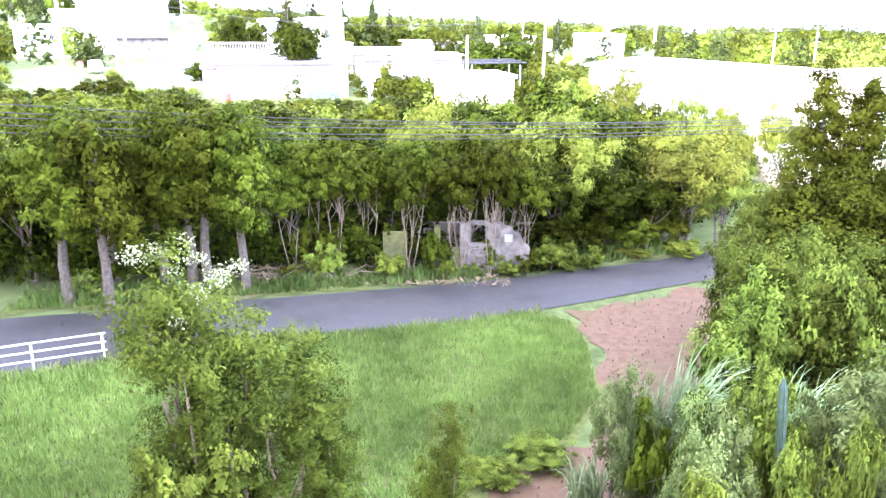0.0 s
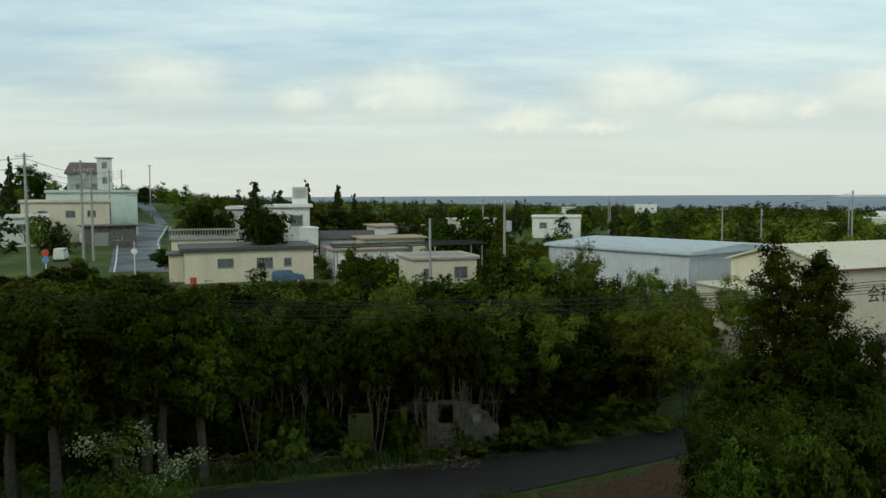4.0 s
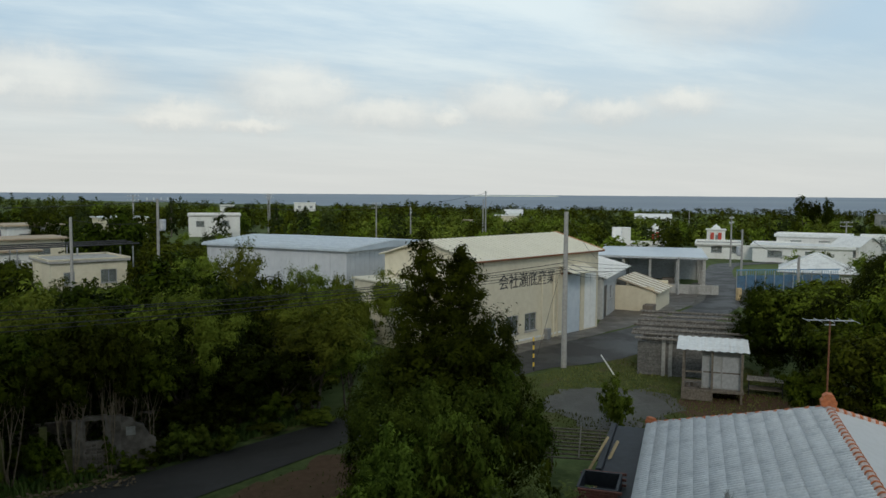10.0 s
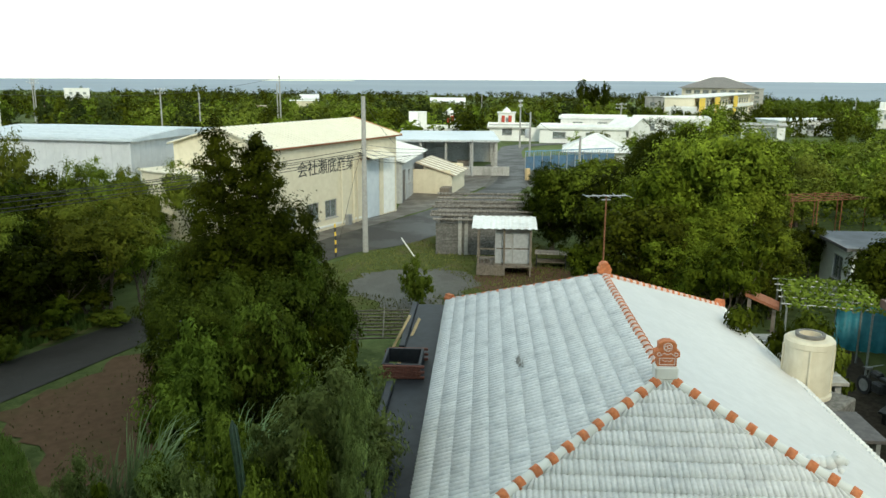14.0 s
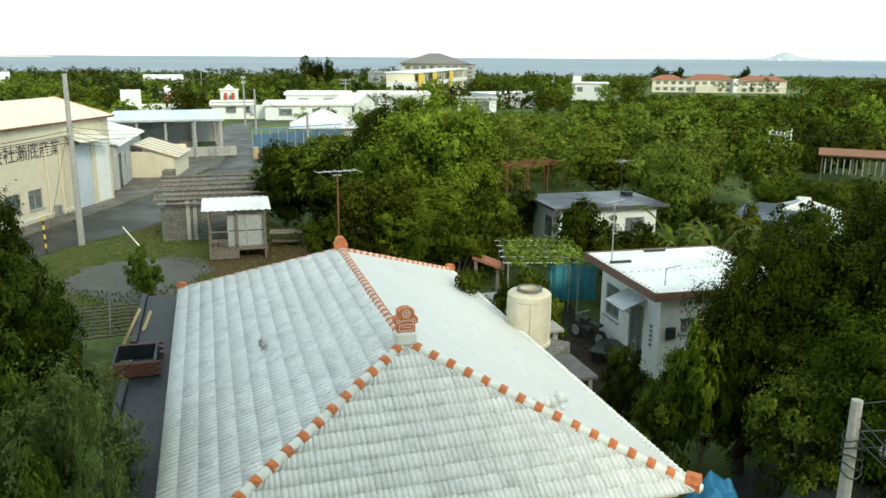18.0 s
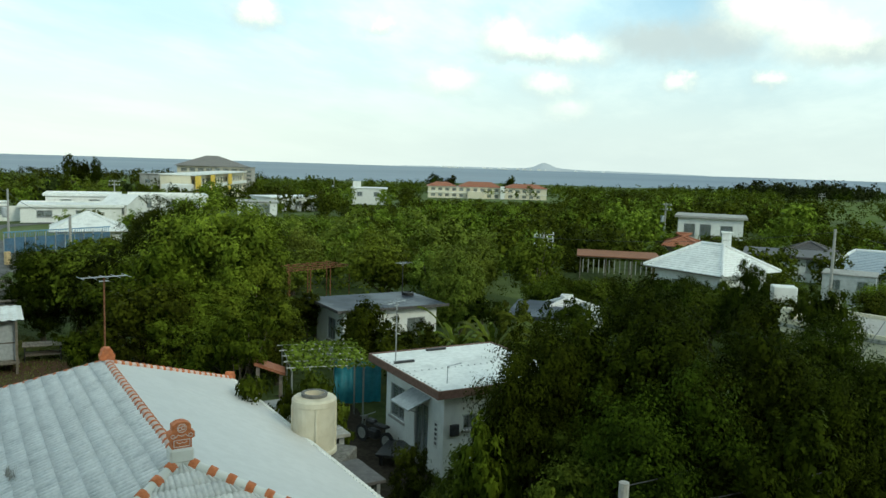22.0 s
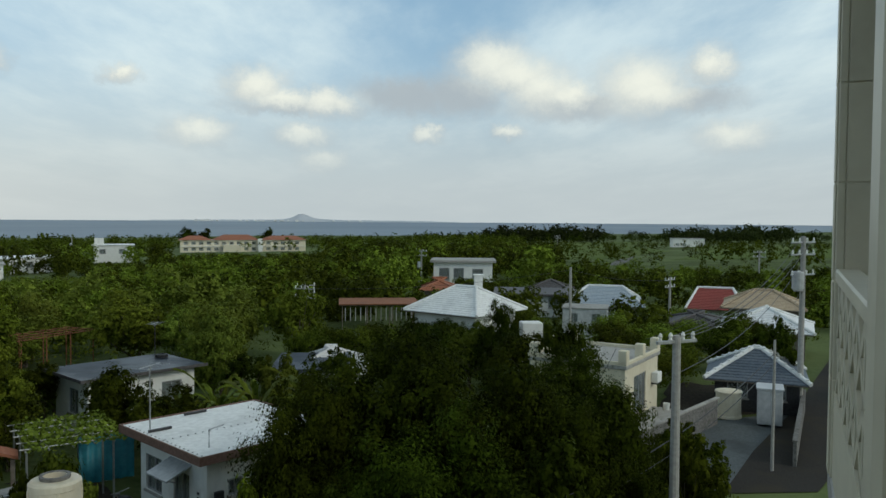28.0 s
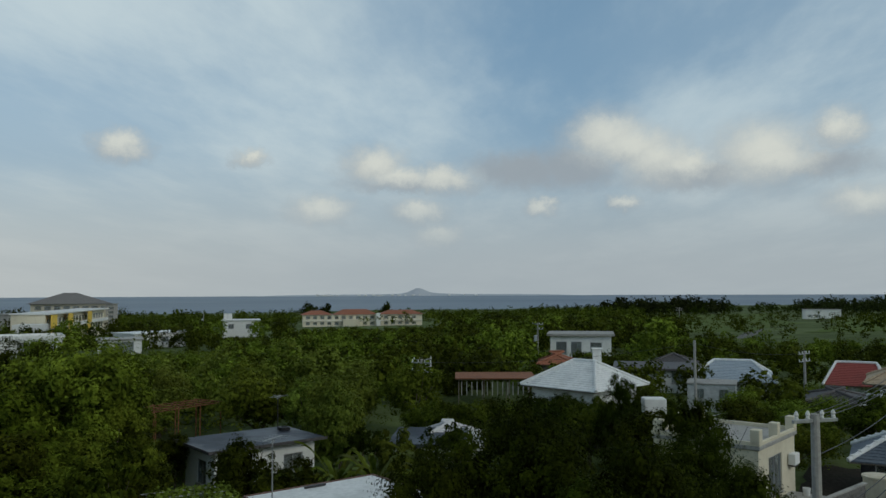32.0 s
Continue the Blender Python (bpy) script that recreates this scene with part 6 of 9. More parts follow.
tagged(part("road_barrier", Build().box(56.2, 50.6, 0, 56.7, 50.9, 1.1, 0.04), "new_wood"), "faded beige roadside box", "barrier")

# ---------------------------------------------------------------- houses along the hill road
ca, cl = box_house("cream_house", (-23.0, 86.2), (-9.7, 90.2), 8.5, 3.45, "cream", "dark_roof", "cream bungalow with a dark flat roof edge", windows=((3.4, 1.55, 1.75, 1.05), (7.6, 1.35, 1.8, 1.25), (10.6, 1.55, 0.85, 0.95)), side_windows=((5.6, 0.9, 1.6, 1.3),), over=0.45, slab=0.38)
part("porch", Build().box(-1.5, 2.5, -0.2, -0.01, 7.5, 2.9, 0.03), "cream", ca)
part("porch_roof", Build().box(-1.8, 2.2, 2.905, -0.01, 7.8, 3.1, 0.03), "dark_roof", ca)
car("parked_car", pose(-12.0, 86.2, 0.02, 0, 0, 14), "dark blue-grey car parked before the cream bungalow", "old_blue", 3.4, 1.5, 1.35)
car("parked_van", pose(-49.2, 118.2, ground_z(-49.2, 118.2) + 0.02, 0, 0, 100), "small white van parked beside the village road", "white", 3.3, 1.45, 1.85, van=True)
tagged(part("orange_drum", Build().lathe([(0, 0), (0.33, 0), (0.33, 0.85), (0.3, 0.9), (0, 0.9)], 14, (-21.6, 84.2, 0)), "red_paint"), "bright orange-red drum beside the bungalow", "drum")
bt, btl = box_house("terrace_house", (-28.5, 101.0), (-20.8, 103.0), 8, 3.85, "cream", "concrete", "house with a balustraded roof terrace", over=0.3, windows=((2, 1.2, 1.5, 1.2),))
bal = part("balustrade", Build().box(-0.3, -0.3, 5.1, btl + 0.3, -0.12, 5.28).box(-0.3, -0.118, 5.1, -0.12, 8.3, 5.28).box(btl + 0.12, -0.118, 5.1, btl + 0.3, 8.3, 5.28), "concrete", bt)
for k in range(26):
    x = -0.2 + (btl + 0.4) * k / 25
    part("baluster", Build().lathe([(0.05, 0), (0.09, 0.3), (0.04, 0.8), (0.07, 1.03)], 6, (x, -0.2, 4.07)), "concrete", bal)
ct, ctl = box_house("tower_house", (-20.0, 123.4), (-13.8, 124.2), 8, 7.5, "white", "white", "white two-storey house with a lattice water tower", over=0.5, slab=0.45, windows=((3.2, 4.6, 2.0, 1.7), (0.5, 4.4, 0.9, 2.2)))
part("side_slab", Build().box(-6.5, 0.5, 7.3, -0.51, 6.5, 7.75, 0.04), "white", ct)
part("wing", Build().box(-6.2, 1.0, -0.3, -0.51, 6.0, 7.29), "grey_wall", ct)
part("tower", Build().box(3.6, 1, 7.97, 6.0, 3.4, 8.9, 0.03).box(3.6, 1.0, 8.9, 3.8, 3.4, 10.7).box(5.8, 1.0, 8.9, 6.0, 3.4, 10.7).box(3.8, 3.2, 8.9, 5.8, 3.4, 10.7).box(3.8, 1.0, 10.45, 5.8, 3.2, 10.7), "white", ct, "white lattice tower over the stair")
for k in range(5):
    part("lattice_bar", Build().box(3.85 + 0.42 * k, 1.05, 8.9, 3.97 + 0.42 * k, 1.2, 10.45), "white", ct)
for k in range(4):
    part("lattice_bar", Build().box(3.8, 1.02, 9.15 + 0.36 * k, 5.8, 1.1, 9.27 + 0.36 * k), "white", ct)
gable_house("low_shed", (-10.8, 109.5), (-3.6, 110.2), 5, 3.4, 4.4, "grey_wall", "dark_roof", "long grey shed with a dark sloping roof", "shed", doors=((1, 0, 2, 2.4), (4, 0, 2, 2.4)), ribs=8)
box_house("white_block", (-12.6, 106.5), (-10.8, 107), 4, 4.9, "white", "white", "white concrete store beside the shed", "store", over=0.1)
eh, ehl = box_house("small_house", (1.35, 75.5), (7.6, 77.0), 6, 3.2, "cream", "concrete", "small cream house under a pipe frame", windows=((1.0, 1.3, 0.9, 1.1), (4.1, 1.3, 1.4, 1.2)), over=0.25, parapet=0.15)
pf = thing("pipe_frame", pose(-6.2, 80.0, 0, 0, 0, 8), "tall pipe frame for an awning over roofs", "frame")
for x in (0, 5, 10, 15):
    for y in (0, 5):
        part("upright", Build().tube([(x, y, 0), (x, y, 4.15)], 0.07, 6), "steel", pf)
for y in (0, 2.5, 5):
    part("top_rail", Build().tube([(-0.5, y, 4.2), (15.6, y, 4.4)], 0.08, 6), "dark_metal", pf)
box_house("low_house", (-7.5, 92), (0.5, 94), 6, 3.0, "white", "brown_roof", "low house with a faded brown flat roof", windows=((1.5, 1, 1.6, 1.2), (5, 1, 1.6, 1.2)), over=0.4)
box_house("low_house", (-4.5, 104), (3.5, 106), 6, 3.6, "cream", "brown_roof", "low house with beige walls and layered flat roofs", windows=((1.5, 1.4, 1.6, 1.2), (5, 1.4, 1.6, 1.2)), over=0.5)
box_house("low_house", (-3.0, 119), (3.5, 121), 7, 4.6, "white", "brown_roof", "low house with a stepped brown roof", windows=((1.5, 2.4, 1.6, 1.2),), over=0.5)
box_house("white_house", (28.4, 167.6), (38.4, 165.6), 8, 4.1, "white", "concrete", "two-tier white house with a flat roof terrace", windows=((6.2, 2.0, 1.8, 1.2), (1.5, 2.0, 1.6, 1.2)), parapet=0.35, over=0.2)
box_house("white_house", (12.0, 158), (19.5, 160), 7, 4.2, "cream", "roof_white", "small cream house among the trees", windows=((2, 2, 1.6, 1.2),))
for (a, b, dp, h, wall, lab, win) in (
    ((-76.0, 148.5), (-65.8, 153.0), 8, 5.2, "white", "white flat-roofed house beside the hill road", ((2, 3.0, 1.8, 1.2), (6, 3.0, 1.8, 1.2), (7, 0.8, 1.8, 1.4))),
    ((-74.5, 161), (-59.3, 166.5), 9, 7.9, "cream", "cream two-storey house beside the hill road", ((3, 5.0, 1.8, 1.4), (8, 5.0, 1.8, 1.4), (12, 5.0, 1.6, 1.4), (12, 1.2, 1.6, 1.4))),
    ((-76, 176), (-58.5, 181.5), 9, 9.9, "pale_green", "pale green three-storey house beside the hill road", ((5, 7.2, 1.6, 1.3), (11, 7.2, 1.6, 1.3), (11, 4.2, 1.6, 1.3)))):
    box_house("village_house", a, b, dp, h, wall, "concrete", lab, parapet=0.5, windows=win, over=0.3)
box_house("roadside_store", (-58.0, 150), (-50, 154), 6, 3.6, "plaster", "dark_roof", "low weathered store with a dark roof edge", "store", doors=((1.5, 0, 2.5, 2.5),), windows=((5, 1, 1.5, 1.2),), over=0.6)
brn, brl = box_house("temple_house", (-86.3, 213), (-78, 216.4), 10, 12.0, "grey_wall", "brown_roof", "tall grey house under a steep purple-brown roof on the hill", z=3, windows=((2, 8, 1.6, 1.5), (5.5, 8, 1.6, 1.5)))
part("steep_roof", hip_courses(brl + 1.6, 11.6, 12.24, 15.2, 1.5, 1.5, 10, x0=-0.8, y0=-0.8), surface("purple_brown_roof", (0.13, 0.10, 0.10), (0.20, 0.155, 0.15), 6, 0.7, 0.1), brn)
tw, tl = box_house("white_tower", (-79.2, 214.5), (-75.8, 215.8), 4, 16.2, "white", "white", "white concrete tower with a flared cap", "tower", z=3, windows=((1.2, 13.5, 1.2, 1.6), (1.2, 9.5, 1.2, 1.6)), over=0.5)
for p in ((-60.2, 156.0), (-62.0, 159.5)):
    car("parked_van", pose(*p, ground_z(*p), 0, 0, -65), "white van parked at the roadside", "white", 3.6, 1.6, 1.85, van=True)

# far white buildings
box_house("far_building", (121.3, 402), (131.8, 398.8), 9, 8.2, "white", "white", "white two-storey building far off near the shore", windows=((2, 5.5, 1.5, 1.2), (5, 5.5, 1.5, 1.2), (8, 5.5, 1.5, 1.2)))
box_house("far_building", (84.0, 405), (90.0, 403), 7, 6.2, "white", "white", "small white building far off near the shore", windows=((2, 3.5, 1.5, 1.2),))
box_house("far_building", (136.0, 224.5), (143.5, 220.0), 7, 4.8, "cream", "white", "plain white block among far trees", windows=((5.0, 1.5, 1.2, 1.2),))
box_house("far_building", (112.0, 209), (121, 205), 7, 3.2, "white", "brown_roof", "low far house with a brown roof", windows=((2, 1, 1.5, 1.2),))
gable_house("far_house", (205, 330), (212, 325), 7, 5, 7, "white", "roof_white", "far white house with a gable roof", "house")
gable_house("far_house", (228, 262), (239, 252), 8, 4, 6.4, "white", "roof_white", "far white gabled hall among trees", "house")

# school with yellow panels and a domed hall
def school():
    m, L = along(214.9, 127.8, 290.7, 149.7)
    s = thing("school_building", m, "long cream two-storey school with bright yellow panels", "school")
    Hh = 7.4
    b = Build()
    holes = [(1.4 + 4.2 * c, 1.0 + 3.5 * f, 3.0, 1.7) for c in range(18) for f in range(2)]
    wall_boxes(b, L, -3, Hh, 0.25, holes)
    part("wall", b, "cream", s)
    part("wall", Build().box(0, 0.26, -3, 0.25, 9, Hh).box(L - 0.25, 0.26, -3, L, 9, Hh).box(0.26, 8.75, -3, L - 0.26, 9, Hh), "cream", s)
    part("roof", Build().box(-0.4, -1.6, Hh + 0.01, L + 0.4, 9.4, Hh + 0.4, 0.05), "white", s)
    part("balcony", Build().box(0, -1.4, 3.35, L, -0.01, 3.55).box(0, -1.4, 3.56, L, -1.28, 4.45), "white", s)
    for h in holes:
        window_part(s, *h, Matrix.Identity(4), bars=2, sill=False)
    for x, w in ((0.0, 6.5), (19.0, 6.0), (45.0, 6.0)):
        part("yellow_panel", Build().box(x, -1.52, 3.5, x + w, -1.405, Hh - 0.1), "yellow", s)
        part("yellow_panel", Build().box(x, -1.52, 0.2, x + w * 0.7, -1.405, 3.2), "yellow", s)
    part("stair_block", Build().box(-9, -1.0, -3, -0.45, 6, 5.0, 0.05), "white", s)
    return s


school()
box_house("school_block", (249, 168), (250, 150), 12, 7.8, "concrete", "concrete", "grey-beige school block beside the yellow one", "school", windows=((2, 4.6, 2, 1.4), (7, 4.6, 2, 1.4), (12, 4.6, 2, 1.4)))
box_house("school_stair_tower", (293.3, 151.2), (295.5, 146.9), 7, 11.4, "concrete", "concrete", "tall grey-beige stair tower with slatted openings", "tower", windows=tuple((1.0, 3.0 + 1.6 * k, 2.4, 0.9) for k in range(5)))
gym, gl = box_house("school_hall", (281.0, 173.0), (294.0, 149.9), 20, 11.4, "beige_tile", "concrete", "large school hall under a shallow grey hipped roof", "hall", windows=tuple((1.4 + 3.2 * k, 9.4, 2.2, 1.4) for k in range(8)))
part("hipped_roof", hip_courses(gl + 3, 23, 11.65, 15.8, 12.5, 12.5, 12, x0=-1.5, y0=-1.5), surface("grey_hall_roof", (0.16, 0.15, 0.14), (0.23, 0.215, 0.20), 3, 0.7, 0.1), gym)
box_house("long_low_building", (157.5, 74.6), (170.2, 66.5), 8, 2.9, "white", "roof_white", "long low white building with dark windows", "building", windows=tuple((1.0 + 2.7 * k, 1.0, 1.5, 1.2) for k in range(5)))
box_house("low_building", (132.9, 69.5), (136.2, 63.2), 7, 2.5, "white", "concrete", "low grey-white building with an entrance", "building", windows=((0.5, 0.5, 1.3, 1.6), (2.6, 0.3, 3.2, 1.9)))
wf, wfl = box_house("white_hall", (226.0, 80.7), (229.3, 70.9), 9, 4.9, "white", "roof_white", "white two-storey house with a pale flat roof", windows=((1.5, 2.6, 1.6, 1.3), (6.5, 2.6, 1.6, 1.3)), over=0.4)
part("roof_room", Build().box(0.2, 1.0, 5.13, 2.6, 4.0, 6.9, 0.03), "white", wf)


def hotel():
    m, L = along(373, 94.4, 387, 38.5)
    s = thing("apartment_block", m, "long cream two-storey block with orange tiled roofs", "building")
    Hh = 5.7
    holes = [(1.6 + 3.4 * c, 0.8 + 2.8 * f, 1.9, 1.4) for c in range(16) for f in range(2)]
    part("wall", wall_boxes(Build(), L, -2, Hh, 0.3, holes), "cream", s)
    part("wall", Build().box(0, 0.31, -2, 0.3, 12, Hh).box(L - 0.3, 0.31, -2, L, 12, Hh).box(0.31, 11.7, -2, L - 0.31, 12, Hh), "cream", s)
    part("floor", Build().box(0.3, 0.31, Hh - 0.2, L - 0.3, 11.7, Hh), "concrete", s)
    for x0, x1, dz in ((-0.8, 14, 0), (14.6, 36, 0.5), (37, L + 0.8, 0)):
        part("roof", hip_courses(x1 - x0, 13.6, Hh + 0.02, Hh + 2.0 + dz, 5, 5, 8, x0=x0, y0=-0.8), "orange_roof", s)
    for h in holes:
        window_part(s, *h, Matrix.Identity(4), bars=1, sill=False)
    for f in (1, 2):
        part("floor_band", Build().box(-0.2, -0.5, 2.8 * f - 0.12, L + 0.2, -0.01, 2.8 * f + 0.12), "white", s)
    part("stair_block", Build().box(19, -5, -2, 27, -0.51, 3.6, 0.05), "cream", s)
    part("stair_block", Build().box(35, -3, -2, 37, -0.51, 6.4, 0.05), "white", s)
    return s


hotel()

# ---------------------------------------------------------------- houses between the trees and the fields
dh, dl = box_house("dark_roofed_house", (34.63, 12.68), (38.10, 9.02), 3.3, 2.65, "white", "slate_roof", "grey block house with a dark wet flat roof", over=0.42, slab=0.1, windows=((3.4, 1.2, 1.0, 0.9),), doors=((0.5, 0, 0.9, 2.0),), side_windows=((1.4, 1.0, 1.0, 1.1),))
part("roof_edge", Build().box(-0.46, -0.46, 2.64, dl + 0.46, -0.424, 2.775).box(-0.46, -0.42, 2.64, -0.424, 3.72, 2.775), "dark_roof", dh, "thin dark roof edge")
aerial("television_aerial", dh.matrix_basis @ pose(dl - 0.6, 2.6, 2.76, 0, 0, 40), 1.7, "thin television aerial on the dark flat roof", "dark_metal", 5, 0.9)
tagged(part("car_tyre", Build().lathe([(0.16, 0.0), (0.3, 0.02), (0.3, 0.16), (0.16, 0.18), (0.16, 0)], 16, (0, 0, 0)), "black", m=dh.matrix_basis @ pose(dl - 0.3, 2.5, 2.76)), "black tyre lying on the flat roof", "tyre")
trellis("timber_pergola", pose(46.6, 20.7, 0, 0, 0, -29), 5.0, 2.4, 2.5, 4, 7, "rust", "weathered brown timber pergola among the trees", "pergola")
pg = trellis("carport", pose(65.4, 3.5, 0, 0, 0, -87), 6.2, 4.5, 2.42, 9, 9, "wood", "brown timber carport with a slatted roof", "carport")
part("roof_sheet", Build().box(-0.3, -0.3, 2.55, 6.4, 4.8, 2.62), "rust", pg, "rust-brown roof sheets")
for k in range(14):
    part("lattice_slat", Build().box(0.2 + 0.42 * k, -0.05, 1.2, 0.27 + 0.42 * k, 0.0, 2.3), "concrete", pg)
tiled_house("white_tiled_house", (58.6, -2.2), (54.95, -6.25), 5.4, 2.9, 4.6, "roof_white", "white", "roof_white", "white house under a white hipped tile roof", hips=2.4, windows=((1.5, 0.9, 1.8, 1.3),))
box_house("chimney_block", (60.6, -6.9), (60.6, -7.5), 0.6, 5.3, "white", "white", "white roof tank tower behind the tiled house", "tower", over=0.1, slab=0.1)
box_house("small_house", (40.8, 5.6), (40.8, 2.2), 4.5, 1.75, "white", "slate_roof", "small house with a dark lower roof", over=0.3)
tiled_house("small_white_house", (43.2, 4.6), (43.1, 1.6), 3.6, 1.3, 2.4, "smooth_white", "white", "smooth_white", "small house with a white hipped roof half hidden by leaves")
box_house("upper_house", (114.8, -7.0), (113.9, -15.5), 7, 3.3, "white", "concrete", "white house with a wide flat roof and shaded balcony", windows=((0.8, 0.7, 1.5, 1.8), (2.9, 0.7, 1.5, 1.8), (5.6, 1.0, 1.6, 1.4)), over=0.5, slab=0.35)
tiled_house("orange_roofed_house", (91.9, -4.6), (91.6, -7.9), 5, 1.35, 2.6, "orange_roof", "plaster", "orange_roof", "house with an orange tile roof among trees")
box_house("flat_roofed_house", (78.2, -11.2), (77.0, -18.4), 7, 2.1, "white", "dark_roof", "white house with a dark flat roof edge", windows=((1, 0.9, 1.6, 1.2), (5, 0.9, 1.6, 1.2)), over=0.5, slab=0.2)
tiled_house("dark_roofed_old_house", (86.3, -15.2), (84.8, -20.6), 5.6, 1.4, 2.85, "dark_roof", "wood", "dark_roof", "old house with a dark grey hipped roof")
tiled_house("grey_roofed_house", (74.2, -17.6), (72.3, -23.6), 5.6, 1.6, 3.2, "pale_blue_roof", "grey_wall", "roof_white", "house with a pale blue-grey hipped tile roof", hips=2.1)
box_house("grey_store", (66.0, -15.0), (64.9, -18.5), 3.2, 2.15, "grey_wall", "concrete", "small grey concrete store with two windows", "store", windows=((0.5, 1.0, 0.8, 0.8), (2.4, 1.0, 0.8, 0.8)), over=0.1, slab=0.12)
tiled_house("red_roofed_house", (74.4, -29.6), (72.7, -33.3), 4.4, 1.2, 3.05, "red_roof", "white", "roof_white", "house with a dark red roof and white ridges", hips=1.0)
tiled_house("brown_tiled_house", (65.6, -29.3), (63.2, -34.2), 6, 2.3, 3.6, "brown_roof", "plaster", "brown_roof", "house with a weathered buff tile roof", hips=2.6, knobs=True)
tiled_house("white_roofed_house", (54.9, -24.3), (52.4, -28.9), 5.4, 1.95, 3.4, "tile_white", "wood", "roof_white", "house with a pale blue-white hipped tile roof", windows=((1, 0.8, 2.6, 1.4),))
tiled_house("dark_cottage", (58.2, -22.0), (57.2, -24.6), 4, 1.85, 2.65, "dark_roof", "wood", "dark_roof", "low cottage with a dark tile roof")
# near-black wall material put in for the shade beneath this roof
tiled_house("blue_tiled_house", (39.3, -16.9), (37.6, -20.5), 3.6, 1.65, 3.0, "blue_roof", "dark_metal", "roof_white", "house with a blue-grey tile roof and knobbed white ridges", windows=((0.6, 0.7, 1.0, 1.0), (2.4, 0.7, 1.0, 1.0)), knobs=True, rows=12, over=0.5)
cw, cwl = box_house("corner_house", (33.9, -10.52), (37.8, -13.35), 4.6, 3.1, "cream", "concrete", "cream-white flat-roofed house with square parapet posts", windows=((1.25, 0.95, 1.7, 1.65),), over=0.1, slab=0.18, parapet=0.16)
for x, y in ((0.1, 0.0), (2.4, 0.0), (cwl - 0.1, 0.0), (0.1, 4.3), (cwl - 0.1, 4.3), (2.4, 4.3)):
    part("parapet_post", Build().box(x - 0.2, y - 0.1, 3.3, x + 0.2, y + 0.3, 3.95, 0.03), "cream", cw)
part("air_conditioner", Build().box(3.75, -0.35, 1.9, 4.4, -0.02, 2.4, 0.03), "white", cw)
part("unit_bracket", Build().box(3.8, -0.3, 1.83, 4.35, -0.02, 1.895), "dark_metal", cw)
part("step_slab", Build().box(-0.5, -1.5, -0.2, 4.1, -0.01, 0.7, 0.02), "concrete", cw)
part("bucket", Build().lathe([(0, 0), (0.13, 0), (0.17, 0.32), (0.15, 0.32), (0.12, 0.03), (0, 0.03)], 12, (3.7, -0.8, 0.7)), "white", cw)
part("roof_aerial", Build().tube([(2.0, 2.5, 3.26), (2.0, 2.5, 4.1)], 0.02, 5).tube([(1.5, 2.5, 4.08), (2.5, 2.5, 4.08)], 0.012, 5), "steel", cw)
tagged(part("parapet_block", Build().box(44.0, -8.9, 3.0, 45.0, -7.7, 3.85, 0.05).box(44.1, -8.8, 0, 44.9, -7.8, 3.0), "white"), "white concrete roof block showing over the trees", "block")
bw = thing("block_wall", along(30.5, -10.0, 36.4, -15.85)[0], "grey concrete-block garden wall", "wall")
core = part("wall_core", Build().box(0, 0.03, 0, 8.3, 0.11, 1.2), "block", bw)
bl2 = Build().box(0, 0, 0, 0.39, 0.14, 0.185, 0.008).mesh("block")
bl2.materials.append(M["block"])
for r in range(6):
    for c in range(21):
        part("block", bl2, None, core, m=pose(c * 0.395 - (0.19 if r % 2 else 0), random.uniform(-.008, .004), r * 0.2))
part("coping", Build().box(-0.2, -0.03, 1.205, 8.4, 0.17, 1.28, 0.01), "concrete", bw)
t2 = thing("water_tank", pose(37.68, -16.92, 0.02), "stained cream round water tank in the concrete yard", "tank")
part("tank_body", Build().lathe([(0, 0), (0.64, 0), (0.64, 0.12), (0.6, 0.14), (0.6, 1.2), (0.65, 1.22), (0.65, 1.3), (0.5, 1.34), (0, 1.36)], 32), "tank", t2)
part("pipe", Build().tube([(0.68, 0.1, 0), (0.68, 0.1, 1.1)], 0.03, 6), "blue_paint", t2)
t3 = thing("storage_cabinet", pose(35.6, -18.0, 0.02, 0, 0, -25), "tall pale metal storage cabinet", "cabinet")
part("body", Build().box(0, -0.55, 0.1, 1.3, 0.55, 1.75, 0.02), "grey_wall", t3)
part("lid", Build().box(-0.06, -0.61, 1.754, 1.36, 0.61, 1.84, 0.02), "metal_wall", t3)
for y in (-0.27, 0.27):
    part("door", Build().box(-0.02, y - 0.25, 0.2, -0.003, y + 0.25, 1.68, 0.004), "grey_wall", t3)
lw = thing("lane_wall", along(29.8, -16.2, 39.0, -21.6)[0], "low dark block wall along the lane", "wall")
part("wall_core", Build().box(0, 0, 0, 10.6, 0.14, 1.0, 0.01), "block", lw)
part("coping", Build().box(-0.05, -0.03, 1.004, 10.65, 0.17, 1.07, 0.01), "block", lw)
for (a, b, dp, h, wall, roof, lab) in (
    ((410, -152), (407, -168), 9, 4.5, "white", "concrete", "far white building with a roof room among the fields"),):
    box_house("field_house", a, b, dp, h, wall, roof, lab, windows=((1.5, 0.9, 1.6, 1.2), (5, 0.9, 1.6, 1.2)), over=0.5)
ribbon("field_track", [(120, -30), (180, -52), (260, -80), (420, -135)], [(120, -33), (180, -55.5), (259, -84), (418, -139)], 0.05, "gravel", "pale track through the green fields")


